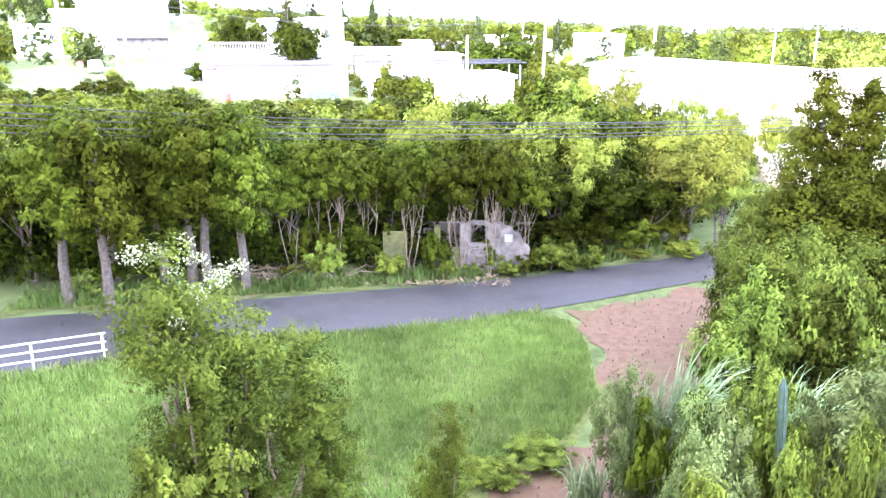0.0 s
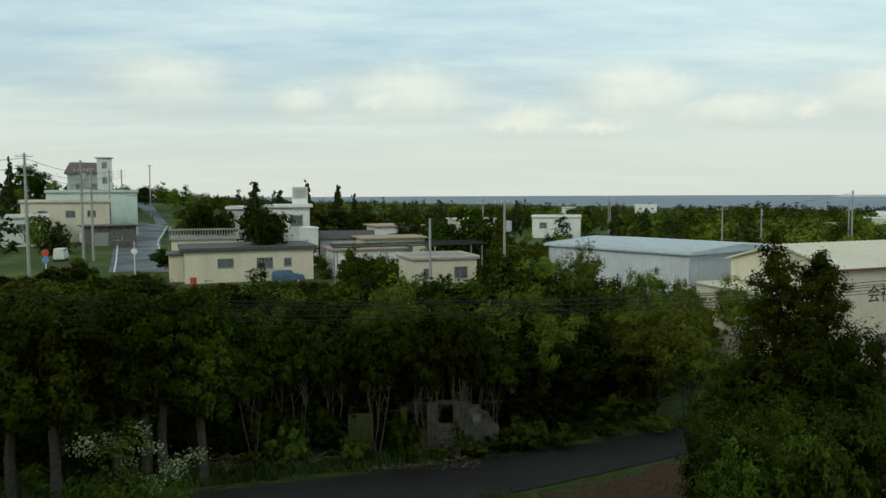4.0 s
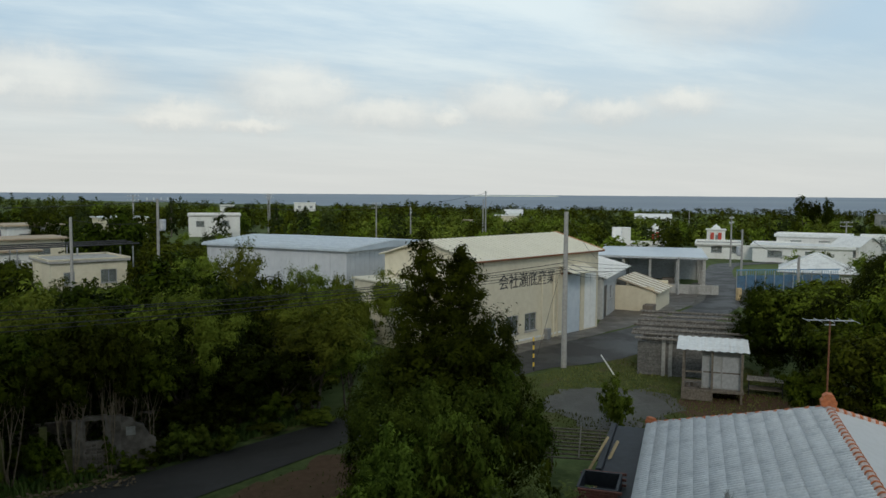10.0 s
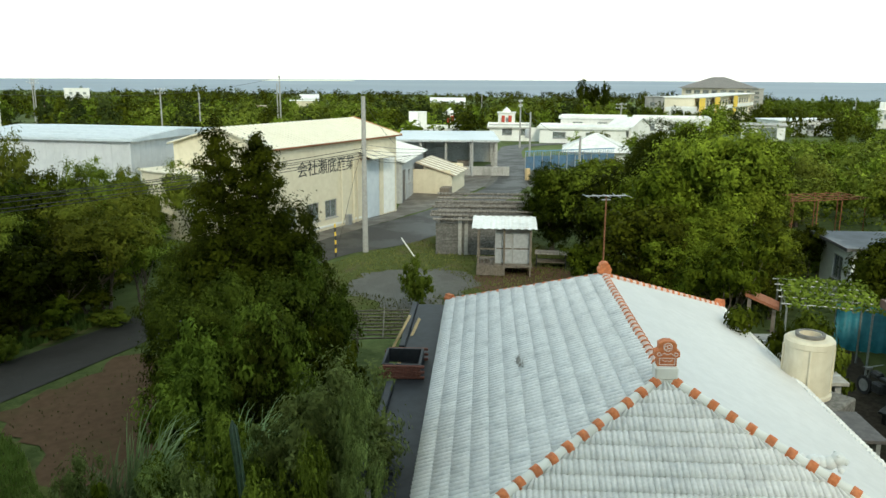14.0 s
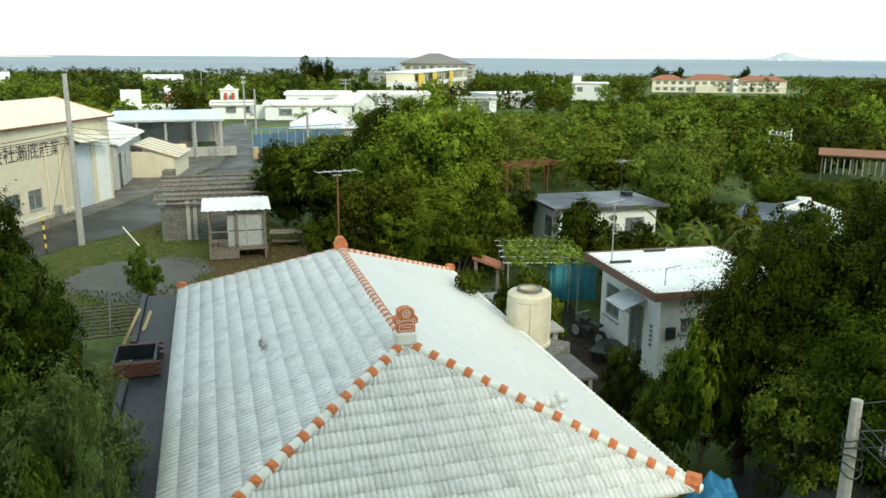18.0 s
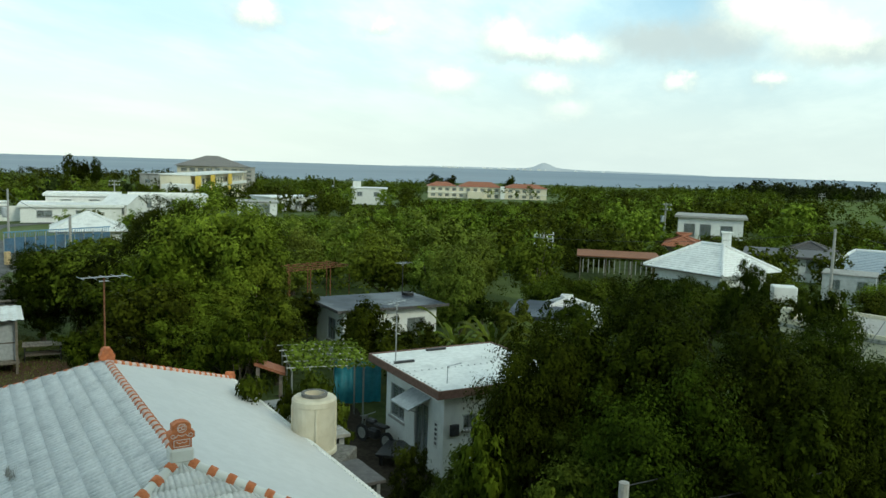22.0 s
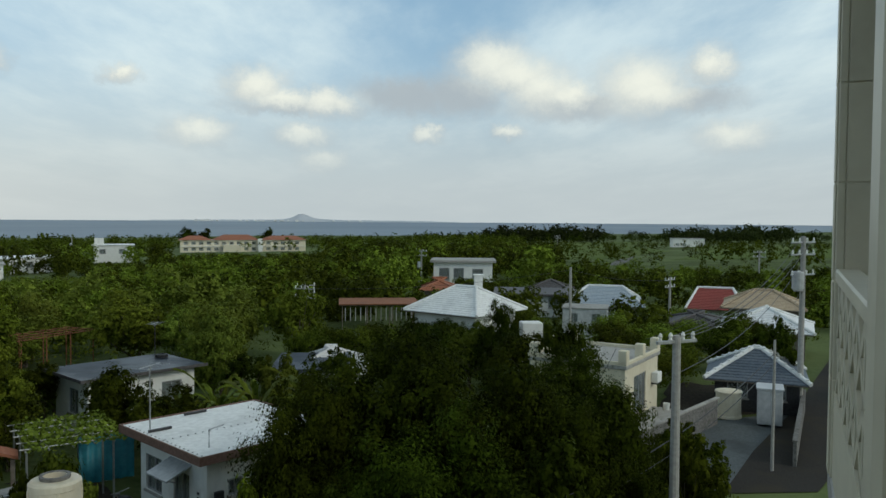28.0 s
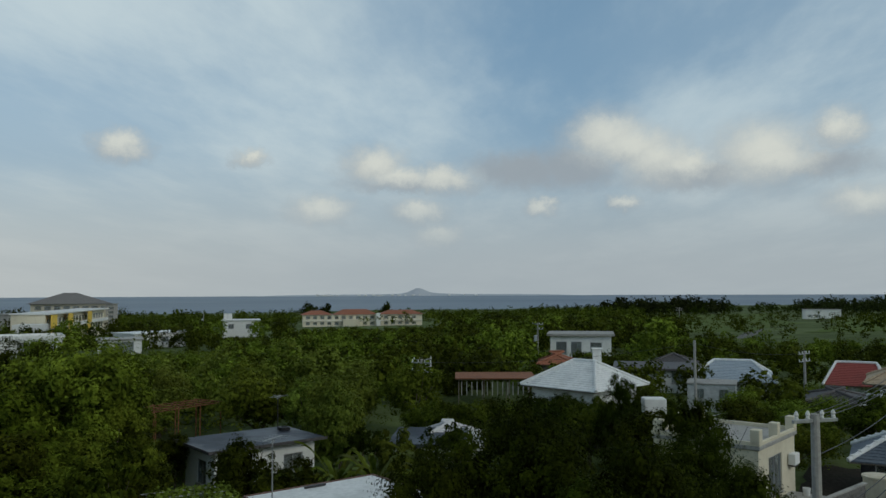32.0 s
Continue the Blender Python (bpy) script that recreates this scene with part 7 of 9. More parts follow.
def field(name, outline, seed):
    patch(name, outline, 0.12, surface("field_grass", (0.065, 0.10, 0.022), (0.12, 0.16, 0.042), 0.25, 0.95, 0.2, stain=(0.15, 0.165, 0.06), stain_scale=0.03, stain_amount=0.6, spec=0.06) if not bpy.data.materials.get("field_grass") else bpy.data.materials["field_grass"],
          "pale green grass field", "field", 2.0, 12, seed)


field("field", [(230, -25), (330, -30), (470, -60), (470, -150), (300, -110), (210, -62)], 21)
field("field", [(480, -40), (640, -70), (660, -220), (480, -170)], 22)
field("field", [(200, -75), (290, -118), (440, -172), (380, -240), (200, -140)], 23)

# ---------------------------------------------------------------- islands on the horizon
def island(name, az0, az1, r, heights, mat, label, category):
    n = len(heights)
    v = []
    for k, h in enumerate(heights):
        a = radians(az0 + (az1 - az0) * k / (n - 1))
        for rr, z in ((r, -15.5), (r + 40, -15 + h), (r + 260, -15 + h * 0.95), (r + 290, -15.5)):
            v.append((rr * sin(a), rr * cos(a), z))
    f = [(4 * k + j, 4 * k + j + 1, 4 * k + j + 5, 4 * k + j + 4) for k in range(n - 1) for j in range(3)]
    f += [(0, 1, 2, 3), (4 * n - 1, 4 * n - 2, 4 * n - 3, 4 * n - 4)]
    return tagged(part(name, Build().add(v, f), mat, None, smooth=True), label, category, kind="structure")


rng = random.Random(8)
hs = []
for k in range(90):
    a = 72.5 + 24 * k / 89
    h = 9 * max(0, 1 - ((a - 84.2) / 11.5) ** 4)
    h += 27 * math.exp(-((a - 84.05) / 0.62) ** 2) + 9 * math.exp(-((a - 84.3) / 1.7) ** 2)
    hs.append(h + rng.uniform(0, 1.5))
island("backdrop", 72.5, 96.5, 4500, hs, "hazed_hill", "hazy far island with a single steep peak", "island")
island("backdrop", 29.3, 35.7, 3600, [0.2] + [2.6] * 12 + [0.2], "islet", "thin bright sandbar far out on the sea", "sandbar")
rng = random.Random(12)
for k in range(26):
    a = radians(rng.uniform(76.5, 88.5))
    w, h = rng.uniform(6, 22), rng.uniform(-9, -3)
    ob = part("far_building", Build().box(-w / 2, 0, -14, w / 2, 20, h), "white", None, m=pose(4495 * sin(a), 4495 * cos(a), 0, 0, 0, -math.degrees(a)))
    tagged(ob, "tiny white building on the far island", "building", "buildings on the island")
# ---------------------------------------------------------------- plants
def leaf_cloud(name, pos, nrm, size, mat, aspect=0.5, seed=0, tri=False):
    """One mesh of many small leaves: each a lozenge (or a triangle, far off) at a place, with a normal and a size."""
    g = np.random.default_rng(seed)
    n = len(pos)
    nrm = nrm / (np.linalg.norm(nrm, axis=1, keepdims=True) + 1e-9)
    r = g.normal(size=(n, 3))
    t = r - (r * nrm).sum(1, keepdims=True) * nrm
    t /= np.linalg.norm(t, axis=1, keepdims=True) + 1e-9
    b = np.cross(nrm, t)
    s = np.asarray(size).reshape(-1, 1) * np.ones((n, 1))
    if tri:
        v = np.stack([pos - t * s * 0.5 - b * s * aspect * 0.6, pos - t * s * 0.5 + b * s * aspect * 0.6, pos + t * s * 0.6], 1)
        k = 3
    else:
        v = np.stack([pos - t * s * 0.5, pos + b * s * aspect * 0.5 + nrm * s * 0.06, pos + t * s * 0.55, pos - b * s * aspect * 0.5 + nrm * s * 0.06], 1)
        k = 4
    me = bpy.data.meshes.new(name)
    me.vertices.add(n * k), me.loops.add(n * k), me.polygons.add(n)
    me.vertices.foreach_set("co", v.reshape(-1).astype(np.float32))
    me.loops.foreach_set("vertex_index", np.arange(n * k, dtype=np.int32))
    me.polygons.foreach_set("loop_start", np.arange(0, n * k, k, dtype=np.int32))
    me.update(calc_edges=True)
    me.materials.append(mat)
    return me


def crown_points(g, rx, rz, z0, lobes, leaves, clump=0.2, flat=0.0, inner=0.12, shape="round", tight=False):
    """Leaf places and normals of a crown: lobes, each with clumps of leaves over it; lobe centres come back too."""
    zc = z0 + rz
    cs, rs = [], []
    for k in range(lobes):
        if shape == "cone":
            h = (k + 0.5) / lobes
            a, d = k * 2.4 + g.uniform(-.4, .4), (1 - h) ** 0.7 * 0.66 * rx * g.uniform(0.6, 1.1)
            cs.append((d * cos(a), d * sin(a), z0 + 2 * rz * h * 0.93)), rs.append(max(0.2 * rx, rx * (0.48 - 0.24 * h) * g.uniform(0.8, 1.2)))
        elif shape == "column":
            h = (k + 0.5) / lobes
            a, d = g.uniform(0, 6.28), g.uniform(0.1, 0.5) * rx
            cs.append((d * cos(a), d * sin(a), z0 + 2 * rz * (0.1 + 0.8 * h))), rs.append(rx * g.uniform(0.5, 0.75))
        else:
            d = g.normal(size=3)
            d /= np.linalg.norm(d)
            if d[2] < -0.35 and z0 > 0.65:
                d[2] *= -0.4
            q = g.uniform(0.42, 0.80)
            cs.append((d[0] * rx * q, d[1] * rx * q, zc + d[2] * rz * q * (1 - flat))), rs.append(g.uniform(0.27, 0.46) * min(rx, max(rz * 1.25, rx * 0.7)))
    cs, rs = np.array(cs), np.array(rs)
    w = rs ** 2 / (rs ** 2).sum()
    n_cl = max(lobes * (9 if tight else 5), leaves // 120)
    li = g.choice(lobes, n_cl, p=w)
    d = g.normal(size=(n_cl, 3))
    d[:, 2] += 0.45
    d /= np.linalg.norm(d, axis=1, keepdims=True)
    cc = cs[li] + d * rs[li][:, None] * (g.uniform(0.90, 1.06, (n_cl, 1)) if tight else g.uniform(0.78, 1.16, (n_cl, 1)))
    cr = rs[li] * clump * 1.05 * g.uniform(0.7, 1.5, n_cl)
    ki = g.integers(0, n_cl, leaves)
    e = g.normal(size=(leaves, 3)) * 0.62
    pos = cc[ki] + e * cr[ki][:, None] * np.array([1, 1, 0.75])
    nrm = d[ki] * 0.8 + e * 0.75 + np.array([0, 0, 0.35]) + g.normal(size=(leaves, 3)) * 0.3
    n_in = int(leaves * inner)
    li = g.choice(lobes, n_in, p=w)
    e = g.normal(size=(n_in, 3))
    e /= np.linalg.norm(e, axis=1, keepdims=True)
    pos = np.concatenate([pos, cs[li] + e * rs[li][:, None] * g.uniform(0.2, 0.66, (n_in, 1))])
    nrm = np.concatenate([nrm, e])
    size = np.concatenate([g.uniform(0.7, 1.3, leaves), g.uniform(1.3, 1.9, n_in)])
    return pos, nrm, size, cs


def trunk_shape(g, h, r, tips, stems=1, spread=0.1, sides=7):
    """A tapered, bent trunk (or several stems) with limbs up to the lobes of the crown."""
    b = Build()
    tops = []
    for k in range(stems):
        a = 2 * pi * k / stems + g.uniform(0, 1)
        base = Vector((cos(a), sin(a), 0)) * (r * 1.1 if stems > 1 else 0)
        top = Vector((cos(a) * spread * h * g.uniform(0.5, 1.2), sin(a) * spread * h * g.uniform(0.5, 1.2), h * g.uniform(0.85, 1.1)))
        pts = [base + (top - base) * t + Vector((g.uniform(-1, 1), g.uniform(-1, 1), 0)) * 0.035 * h * (1 if 0 < t < 1 else 0) for t in (0, 0.3, 0.6, 1)]
        pts[0].z = -0.15
        b.tube(pts, [r * 1.25, r, r * 0.85, r * 0.62], sides)
        tops.append(pts)
    for k, tip in enumerate(tips):
        pts = tops[k % stems]
        s = pts[2].lerp(pts[3], g.uniform(0, 1))
        tip = Vector(tip)
        mid = s.lerp(tip, 0.5) + Vector((0, 0, -0.05 * (tip - s).length))
        b.tube([s, mid, tip], [r * 0.5, r * 0.33, r * 0.12], 5, caps=False)
    return b


# kind: nominal height, crown radius, crown base, lobes, leaves, leaf size, colour, aspect, shape, stems, trunk radius, bark, far
KINDS = {
    "broad": (7.0, 3.2, 1.0, 16, 5200, 0.215, "dark", 0.6, "round", 1, 0.16, "bark", False),
    "bright": (6.0, 2.8, 0.8, 15, 5200, 0.205, "mid", 0.58, "round", 2, 0.09, "bark", False),
    "vine": (8.0, 3.6, 0.2, 30, 30000, 0.135, "vine", 0.65, "round", 1, 0.22, "bark", False),
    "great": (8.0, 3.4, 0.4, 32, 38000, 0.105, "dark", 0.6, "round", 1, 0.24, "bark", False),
    "feather": (6.0, 2.8, 1.2, 15, 6500, 0.21, "light", 0.28, "round", 2, 0.08, "bark", False),
    "row": (6.2, 1.5, 2.2, 12, 6500, 0.145, "mid", 0.6, "column", 1, 0.17, "bark", False),
    "thin": (5.6, 1.9, 2.2, 10, 4200, 0.16, "mid", 0.55, "round", 3, 0.04, "bark_pale", False),
    "tall": (8.6, 2.4, 0.6, 26, 36000, 0.095, "mid", 0.55, "cone", 1, 0.18, "bark", False),
    "shrub": (2.4, 1.5, 0.02, 12, 3300, 0.15, "mid", 0.55, "round", 3, 0.03, "bark", False),
    "near": (6.0, 2.8, 0.3, 20, 17000, 0.13, "soft", 0.55, "round", 2, 0.08, "bark", False),
    "nearshrub": (2.4, 1.5, 0.02, 14, 9000, 0.085, "fresh", 0.55, "round", 3, 0.03, "bark", False),
    "greybush": (3.4, 2.0, 0.1, 16, 9500, 0.1, "grey", 0.45, "round", 5, 0.04, "bark_pale", False),
    "lightshrub": (2.4, 1.5, 0.02, 12, 3300, 0.165, "light", 0.55, "round", 3, 0.03, "bark", False),
    "tallbush": (5.8, 1.3, 0.3, 16, 13000, 0.082, "soft", 0.45, "column", 4, 0.035, "bark_pale", False),
    "mid": (7.0, 3.3, 0.6, 18, 3500, 0.3, "dark", 0.65, "round", 1, 0.2, "bark", False),
    "village_mid": (7.0, 3.3, 0.6, 22, 5500, 0.225, "wood_dark", 0.65, "round", 1, 0.2, "bark", False),
    "midbright": (6.5, 3.3, 0.5, 18, 3500, 0.3, "mid", 0.65, "round", 1, 0.2, "bark", False),
    "village_midbright": (6.5, 3.3, 0.5, 22, 5500, 0.225, "wood_mid", 0.65, "round", 1, 0.2, "bark", False),
    "midlight": (6.0, 3.0, 0.5, 18, 3500, 0.3, "light", 0.55, "round", 1, 0.2, "bark", False),
    "village_midlight": (6.0, 3.0, 0.5, 22, 5500, 0.225, "wood_light", 0.55, "round", 1, 0.2, "bark", False),
    "pine": (10.0, 2.3, 1.0, 15, 1600, 0.42, "pine", 0.5, "cone", 1, 0.18, "bark", False),
}
LABELS = {
    "broad": ("dark green broadleaf tree in a dense hedge", "tree"), "bright": ("fresh green broadleaf tree with uneven crown", "tree"),
    "vine": ("tall tree smothered in climbing leaves", "tree"), "great": ("large dense tree with dark green leaves", "tree"),
    "feather": ("light green tree with feathery leaves", "tree"), "row": ("narrow dark tree with a bare pale trunk", "tree"),
    "thin": ("slender tree with several pale bare stems", "tree"), "tall": ("tall dark conical tree beside the lane", "tree"),
    "near": ("dense broadleaf bush tree with fresh green leaves", "tree"), "nearshrub": ("low leafy garden shrub", "shrub"),
    "shrub": ("low rounded shrub with green leaves", "shrub"), "greybush": ("grey-green bush with twiggy branches", "bush"), "lightshrub": ("low shrub with bright green leaves", "shrub"),
    "mid": ("dark green tree of the village wood", "tree"), "midbright": ("green tree of the village wood", "tree"),
    "midlight": ("pale green tree of the village wood", "tree"), "village_mid": ("dark green tree of the village wood", "tree"), "village_midbright": ("fresh green tree of the village wood", "tree"), "village_midlight": ("pale yellow-green tree of the village wood", "tree"), "tallbush": ("tall twiggy bush with sparse grey-green leaves", "bush"), "pine": ("dark conifer with a ragged top", "tree"),
}
PROTO, COUNT = {}, {}


def tree(kind, x, y, h, w=None, z=None, label=""):
    """A tree or shrub of a kind, of height h and crown width w, at its place. A few shapes of each kind are copied, turned and scaled."""
    H, R, z0, lobes, leaves, leaf, colour, aspect, shape, stems, tr, bark, far = KINDS[kind]
    n = COUNT[kind] = COUNT.get(kind, -1) + 1
    slot = n % 4
    sc = h / H
    sw = (w / 2 / R) if w else sc
    m = Matrix.Translation((x, y, ground_z(x, y) if z is None else z)) @ Matrix.Rotation(n * 2.399, 4, "Z") @ Matrix.Diagonal((sw, sw, sc, 1))
    if (kind, slot) not in PROTO:
        g = np.random.default_rng(100 + 17 * slot + 7 * len(KINDS) * list(KINDS).index(kind))
        rz = (H - z0) / 2 * 0.97
        pos, nrm, size, tips = crown_points(g, R * 0.96, rz, z0, lobes, leaves, clump=0.32 if kind == "tall" or "mid" in kind else 0.25, inner=0.3 if kind in ("great", "vine") else 0.14, shape=shape, tight=kind in ("great", "vine", "tall") or "village" in kind)
        t = thing(LABELS[kind][1], m, *LABELS[kind])
        part("trunk", trunk_shape(g, z0 + rz * (0.5 if shape == "round" else 1.2), tr, tips[:: max(1, lobes // 7)], stems, 0.24 if kind == "thin" else 0.16 if stems > 1 else 0.03), bark, t)
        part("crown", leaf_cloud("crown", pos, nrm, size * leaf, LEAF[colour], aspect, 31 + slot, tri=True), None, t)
        PROTO[(kind, slot)] = t
    else:
        src = PROTO[(kind, slot)]
        t = copy_thing(src, Matrix.Identity(4))
        t.matrix_basis = m
    if label:
        t["label"] = label
    return t


tree("row", -12.26, 25.14, 6.1, 2.9)
tree("row", -10.75, 24.75, 6.0, 2.7)
tree("row", -11.5, 27.2, 6.2, 3.0)
tree("row", -9.6, 26.8, 5.9, 2.6)
tree("row", -8.65, 26.9, 6.2, 2.8)
tree("row", -8.0, 26.75, 6.4, 2.9)
tree("row", -6.6, 26.45, 6.3, 2.6)
tree("row", -13.5, 29.0, 6.4, 3.2)
tree("thin", -0.87, 28.5, 4.7, 2.4)
tree("thin", 0.98, 28.45, 4.9, 2.8)
tree("thin", 2.1, 28.25, 5.0, 2.2)
tree("thin", -3.67, 29.0, 4.6, 2.6)
tree("thin", -5.3, 28.4, 3.9, 2.2)
tree("lightshrub", -4.1, 27.9, 1.5, 1.5, label="bright yellow-green bush on the verge")
tree("thin", -3.37, 30.01, 5.40, 3.26)
tree("thin", -1.01, 29.78, 4.99, 2.79)
tree("thin", 1.37, 30.37, 5.55, 3.27)
tree("thin", 2.26, 29.92, 5.28, 2.59)
tree("thin", 2.89, 29.76, 4.98, 2.58)
tree("thin", -4.62, 29.64, 4.82, 2.59)
tree("thin", -2.48, 29.40, 4.42, 2.35)
tree("bright", -5.61, 30.49, 4.90, 4.24)
tree("broad", 4.94, 32.12, 4.59, 4.45)
tree("broad", 7.41, 32.67, 4.25, 4.59)
tree("feather", 10.61, 32.30, 5.01, 5.37)
tree("broad", 8.87, 31.79, 3.45, 3.58)
tree("feather", 12.10, 32.31, 3.81, 3.98)
tree("broad", 5.98, 37.53, 7.13, 6.23, label="broad tree with a sparse brownish crown")
tree("lightshrub", -3.99, 28.32, 1.16, 1.27)
tree("lightshrub", -1.85, 28.54, 0.53, 1.07)
tree("lightshrub", 0.46, 28.60, 0.70, 1.28)
tree("lightshrub", 5.79, 29.94, 0.22, 1.36)
tree("lightshrub", 7.95, 30.56, 0.48, 1.64)
tree("lightshrub", 10.40, 31.09, 0.65, 1.94)
tree("lightshrub", -5.31, 28.10, 0.49, 1.28)
tree("lightshrub", -12.08, 25.92, -0.09, 1.72)
tree("lightshrub", -12.98, 25.49, -0.00, 1.50)
tree("lightshrub", 2.77, 28.47, 0.50, 1.28)
tree("tall", 10.69, 21.71, 8.66, 4.65)
tree("tall", 11.54, 20.93, 8.44, 4.60)
tree("near", 12.61, 21.12, 5.99, 3.36)
tree("near", 9.40, 21.54, 4.70, 2.91)
tree("near", 12.07, 18.99, 4.83, 2.78)
tree("near", 9.81, 19.13, 5.08, 3.44)
tree("nearshrub", 7.34, 16.98, 3.46, 2.64, label="bright green shrub with large leaves")
tree("nearshrub", 8.93, 16.32, 4.03, 2.63)
tree("nearshrub", 8.26, 17.66, 4.10, 2.89)
tree("shrub", 10.88, 16.06, 3.75, 1.88)
tree("greybush", 7.53, 12.04, 4.64, 3.65)
tree("greybush", 7.44, 12.45, 3.95, 2.55)
tree("near", 7.36, 17.08, 3.15, 2.67, label="bright green shrub beside the bare soil")
tree("near", 8.15, 18.81, 4.36, 3.01)
tree("near", 8.99, 16.74, 4.30, 2.81)
tree("greybush", 5.95, 13.33, 2.02, 1.76)
tree("greybush", 6.31, 11.36, 2.84, 1.67)
tree("nearshrub", 5.47, 12.01, 3.88, 1.95)
tree("greybush", 4.76, 11.02, 3.73, 1.91)
tree("nearshrub", 5.56, 10.18, 3.46, 1.50)
tree("nearshrub", 6.18, 10.05, 3.72, 1.22)
tree("nearshrub", 4.79, 9.23, 3.38, 1.30)
tree("nearshrub", 4.08, 9.78, 3.45, 1.49)
tree("vine", 33.09, 18.69, 8.39, 7.30)
tree("vine", 32.14, 16.22, 5.55, 4.90)
tree("bright", 30.97, 20.25, 6.40, 4.76)
tree("great", 34.4, 25.0, 6.0, 4.8, label="dark dense tree behind the yard table")
tree("great", 33.6, 28.2, 5.2, 3.8)
tree("bright", 33.2, 22.6, 4.6, 3.2)
tree("bright", 26.31, 19.92, 3.26, 2.63)
tree("vine", 29.63, 17.66, 3.95, 5.47)
tree("bright", 36.92, 15.38, 3.15, 2.60)
tree("great", 46.27, 29.74, 7.16, 5.88)
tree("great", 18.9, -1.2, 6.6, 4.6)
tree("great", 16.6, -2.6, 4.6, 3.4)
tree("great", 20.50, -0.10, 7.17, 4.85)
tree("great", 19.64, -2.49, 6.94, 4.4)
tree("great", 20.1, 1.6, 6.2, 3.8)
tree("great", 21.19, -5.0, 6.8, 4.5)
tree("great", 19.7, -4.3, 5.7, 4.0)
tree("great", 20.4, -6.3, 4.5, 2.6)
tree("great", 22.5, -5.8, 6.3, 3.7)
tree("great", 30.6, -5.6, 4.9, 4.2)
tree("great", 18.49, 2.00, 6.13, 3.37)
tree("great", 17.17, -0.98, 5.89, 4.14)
tree("broad", 17.10, -3.21, 5.22, 3.07)
tree("broad", 20.71, -5.78, 5.37, 1.87)
tree("shrub", 17.29, 2.69, 3.90, 1.97)
tree("nearshrub", 17.80, 3.78, 2.79, 2.08)
tree("nearshrub", 18.84, 5.03, 2.36, 1.63)
tree("near", 16.99, 0.66, 4.39, 3.29)
tree("great", 43.55, -6.24, 5.46, 2.99)
tree("great", 42.94, -2.34, 4.88, 2.31)
tree("broad", 36.03, -8.40, 5.50, 2.91)
tree("shrub", 22.31, -8.84, 3.40, 2.47, label="dark round shrub beside the concrete yard")
tree("shrub", 23.57, -8.33, 2.94, 2.03)
tree("broad", 40.96, -20.94, 5.05, 2.96)
tree("shrub", 17.42, -1.63, 2.64, 2.15)
tree("shrub", 18.31, -2.64, 2.86, 2.25)
tree("shrub", 28.3, -10.9, 2.2, 2.3, label="dark round shrub before the block wall")
tree("shrub", 20.00, 7.88, 3.74, 2.22)
tree("shrub", 20.39, 9.50, 3.89, 2.48)
tree("lightshrub", 22.32, 8.82, 2.92, 1.95)
tree("shrub", 21.25, 9.31, 3.12, 1.20)
tree("bright", 31.40, 10.15, 4.26, 3.33)
tree("bright", 25.76, 13.31, 4.75, 3.56)
tree("great", 49.83, -4.16, 3.53, 3.23)
tree("bright", 48.61, -6.14, 3.49, 2.81)
tree("bright", 49.36, -8.00, 3.50, 2.51)
tree("broad", 51.94, -2.47, 3.41, 2.61)
tree("bright", 49.05, -9.70, 3.58, 2.87)
tree("broad", 37.92, 2.50, 3.92, 2.46)
tree("bright", 36.76, 4.25, 2.99, 1.61)
tree("lightshrub", 3.00, 28.76, 0.84, 1.29)
tree("lightshrub", 4.09, 28.93, 1.00, 1.52)
tree("lightshrub", 5.18, 29.06, 1.17, 1.31)
tree("lightshrub", 0.45, 28.20, 0.61, 0.84)
tree("lightshrub", 6.06, 29.14, 1.03, 1.10)
tree("tallbush", -4.24, 12.29, 5.96, 2.60, label="tall twiggy bush with pale blossom at its top")
tree("tallbush", -3.52, 12.82, 5.20, 2.50)
tree("tallbush", -2.62, 12.94, 4.43, 2.33)
tree("tallbush", -1.95, 13.46, 2.98, 1.30)
tree("tallbush", 0.29, 12.00, 3.30, 0.87, label="slim dark bush wrapped in climbing leaves")
tree("greybush", 8.32, 11.51, 4.40, 1.19)
tree("greybush", 7.37, 10.47, 4.48, 1.18)
tree("greybush", 6.81, 9.39, 4.33, 1.00)
tree("nearshrub", -4.05, 11.72, 3.02, 2.61)
tree("nearshrub", -0.04, 12.20, 2.20, 1.32)
tree("nearshrub", 2.31, 15.43, 0.51, 1.93, label="low spreading weeds with broad leaves")
tree("nearshrub", 1.38, 14.74, 0.52, 1.61, label="low spreading weeds with broad leaves")
tree("shrub", -4.68, 29.63, 2.21, 2.42)
tree("shrub", -2.99, 29.85, 1.92, 2.20)
tree("shrub", -0.83, 29.99, 1.19, 2.00)
tree("shrub", 4.55, 30.74, 1.62, 2.51)
tree("shrub", -5.95, 29.40, 1.18, 2.22)
tree("shrub", 6.25, 31.30, 1.69, 2.58)
tree("shrub", 7.98, 31.77, 1.80, 2.64)
tree("shrub", 9.74, 32.16, 1.69, 2.70)
tree("shrub", -11.42, 27.74, 1.09, 2.44)
tree("shrub", -9.85, 28.34, 0.68, 2.23)
tree("shrub", -12.43, 27.30, 0.83, 2.00)
tree("shrub", -7.97, 28.92, 0.47, 2.01)
tree("feather", 9.44, 40.92, 6.99, 3.89)
tree("feather", 12.22, 38.09, 6.05, 3.43)
tree("feather", 13.43, 35.55, 5.63, 2.45)
tree("feather", 7.54, 41.32, 6.68, 3.89)
tree("bright", 10.54, 38.59, 5.62, 3.15)
tree("pine", -26.40, 147.66, 12.29, 2.99)
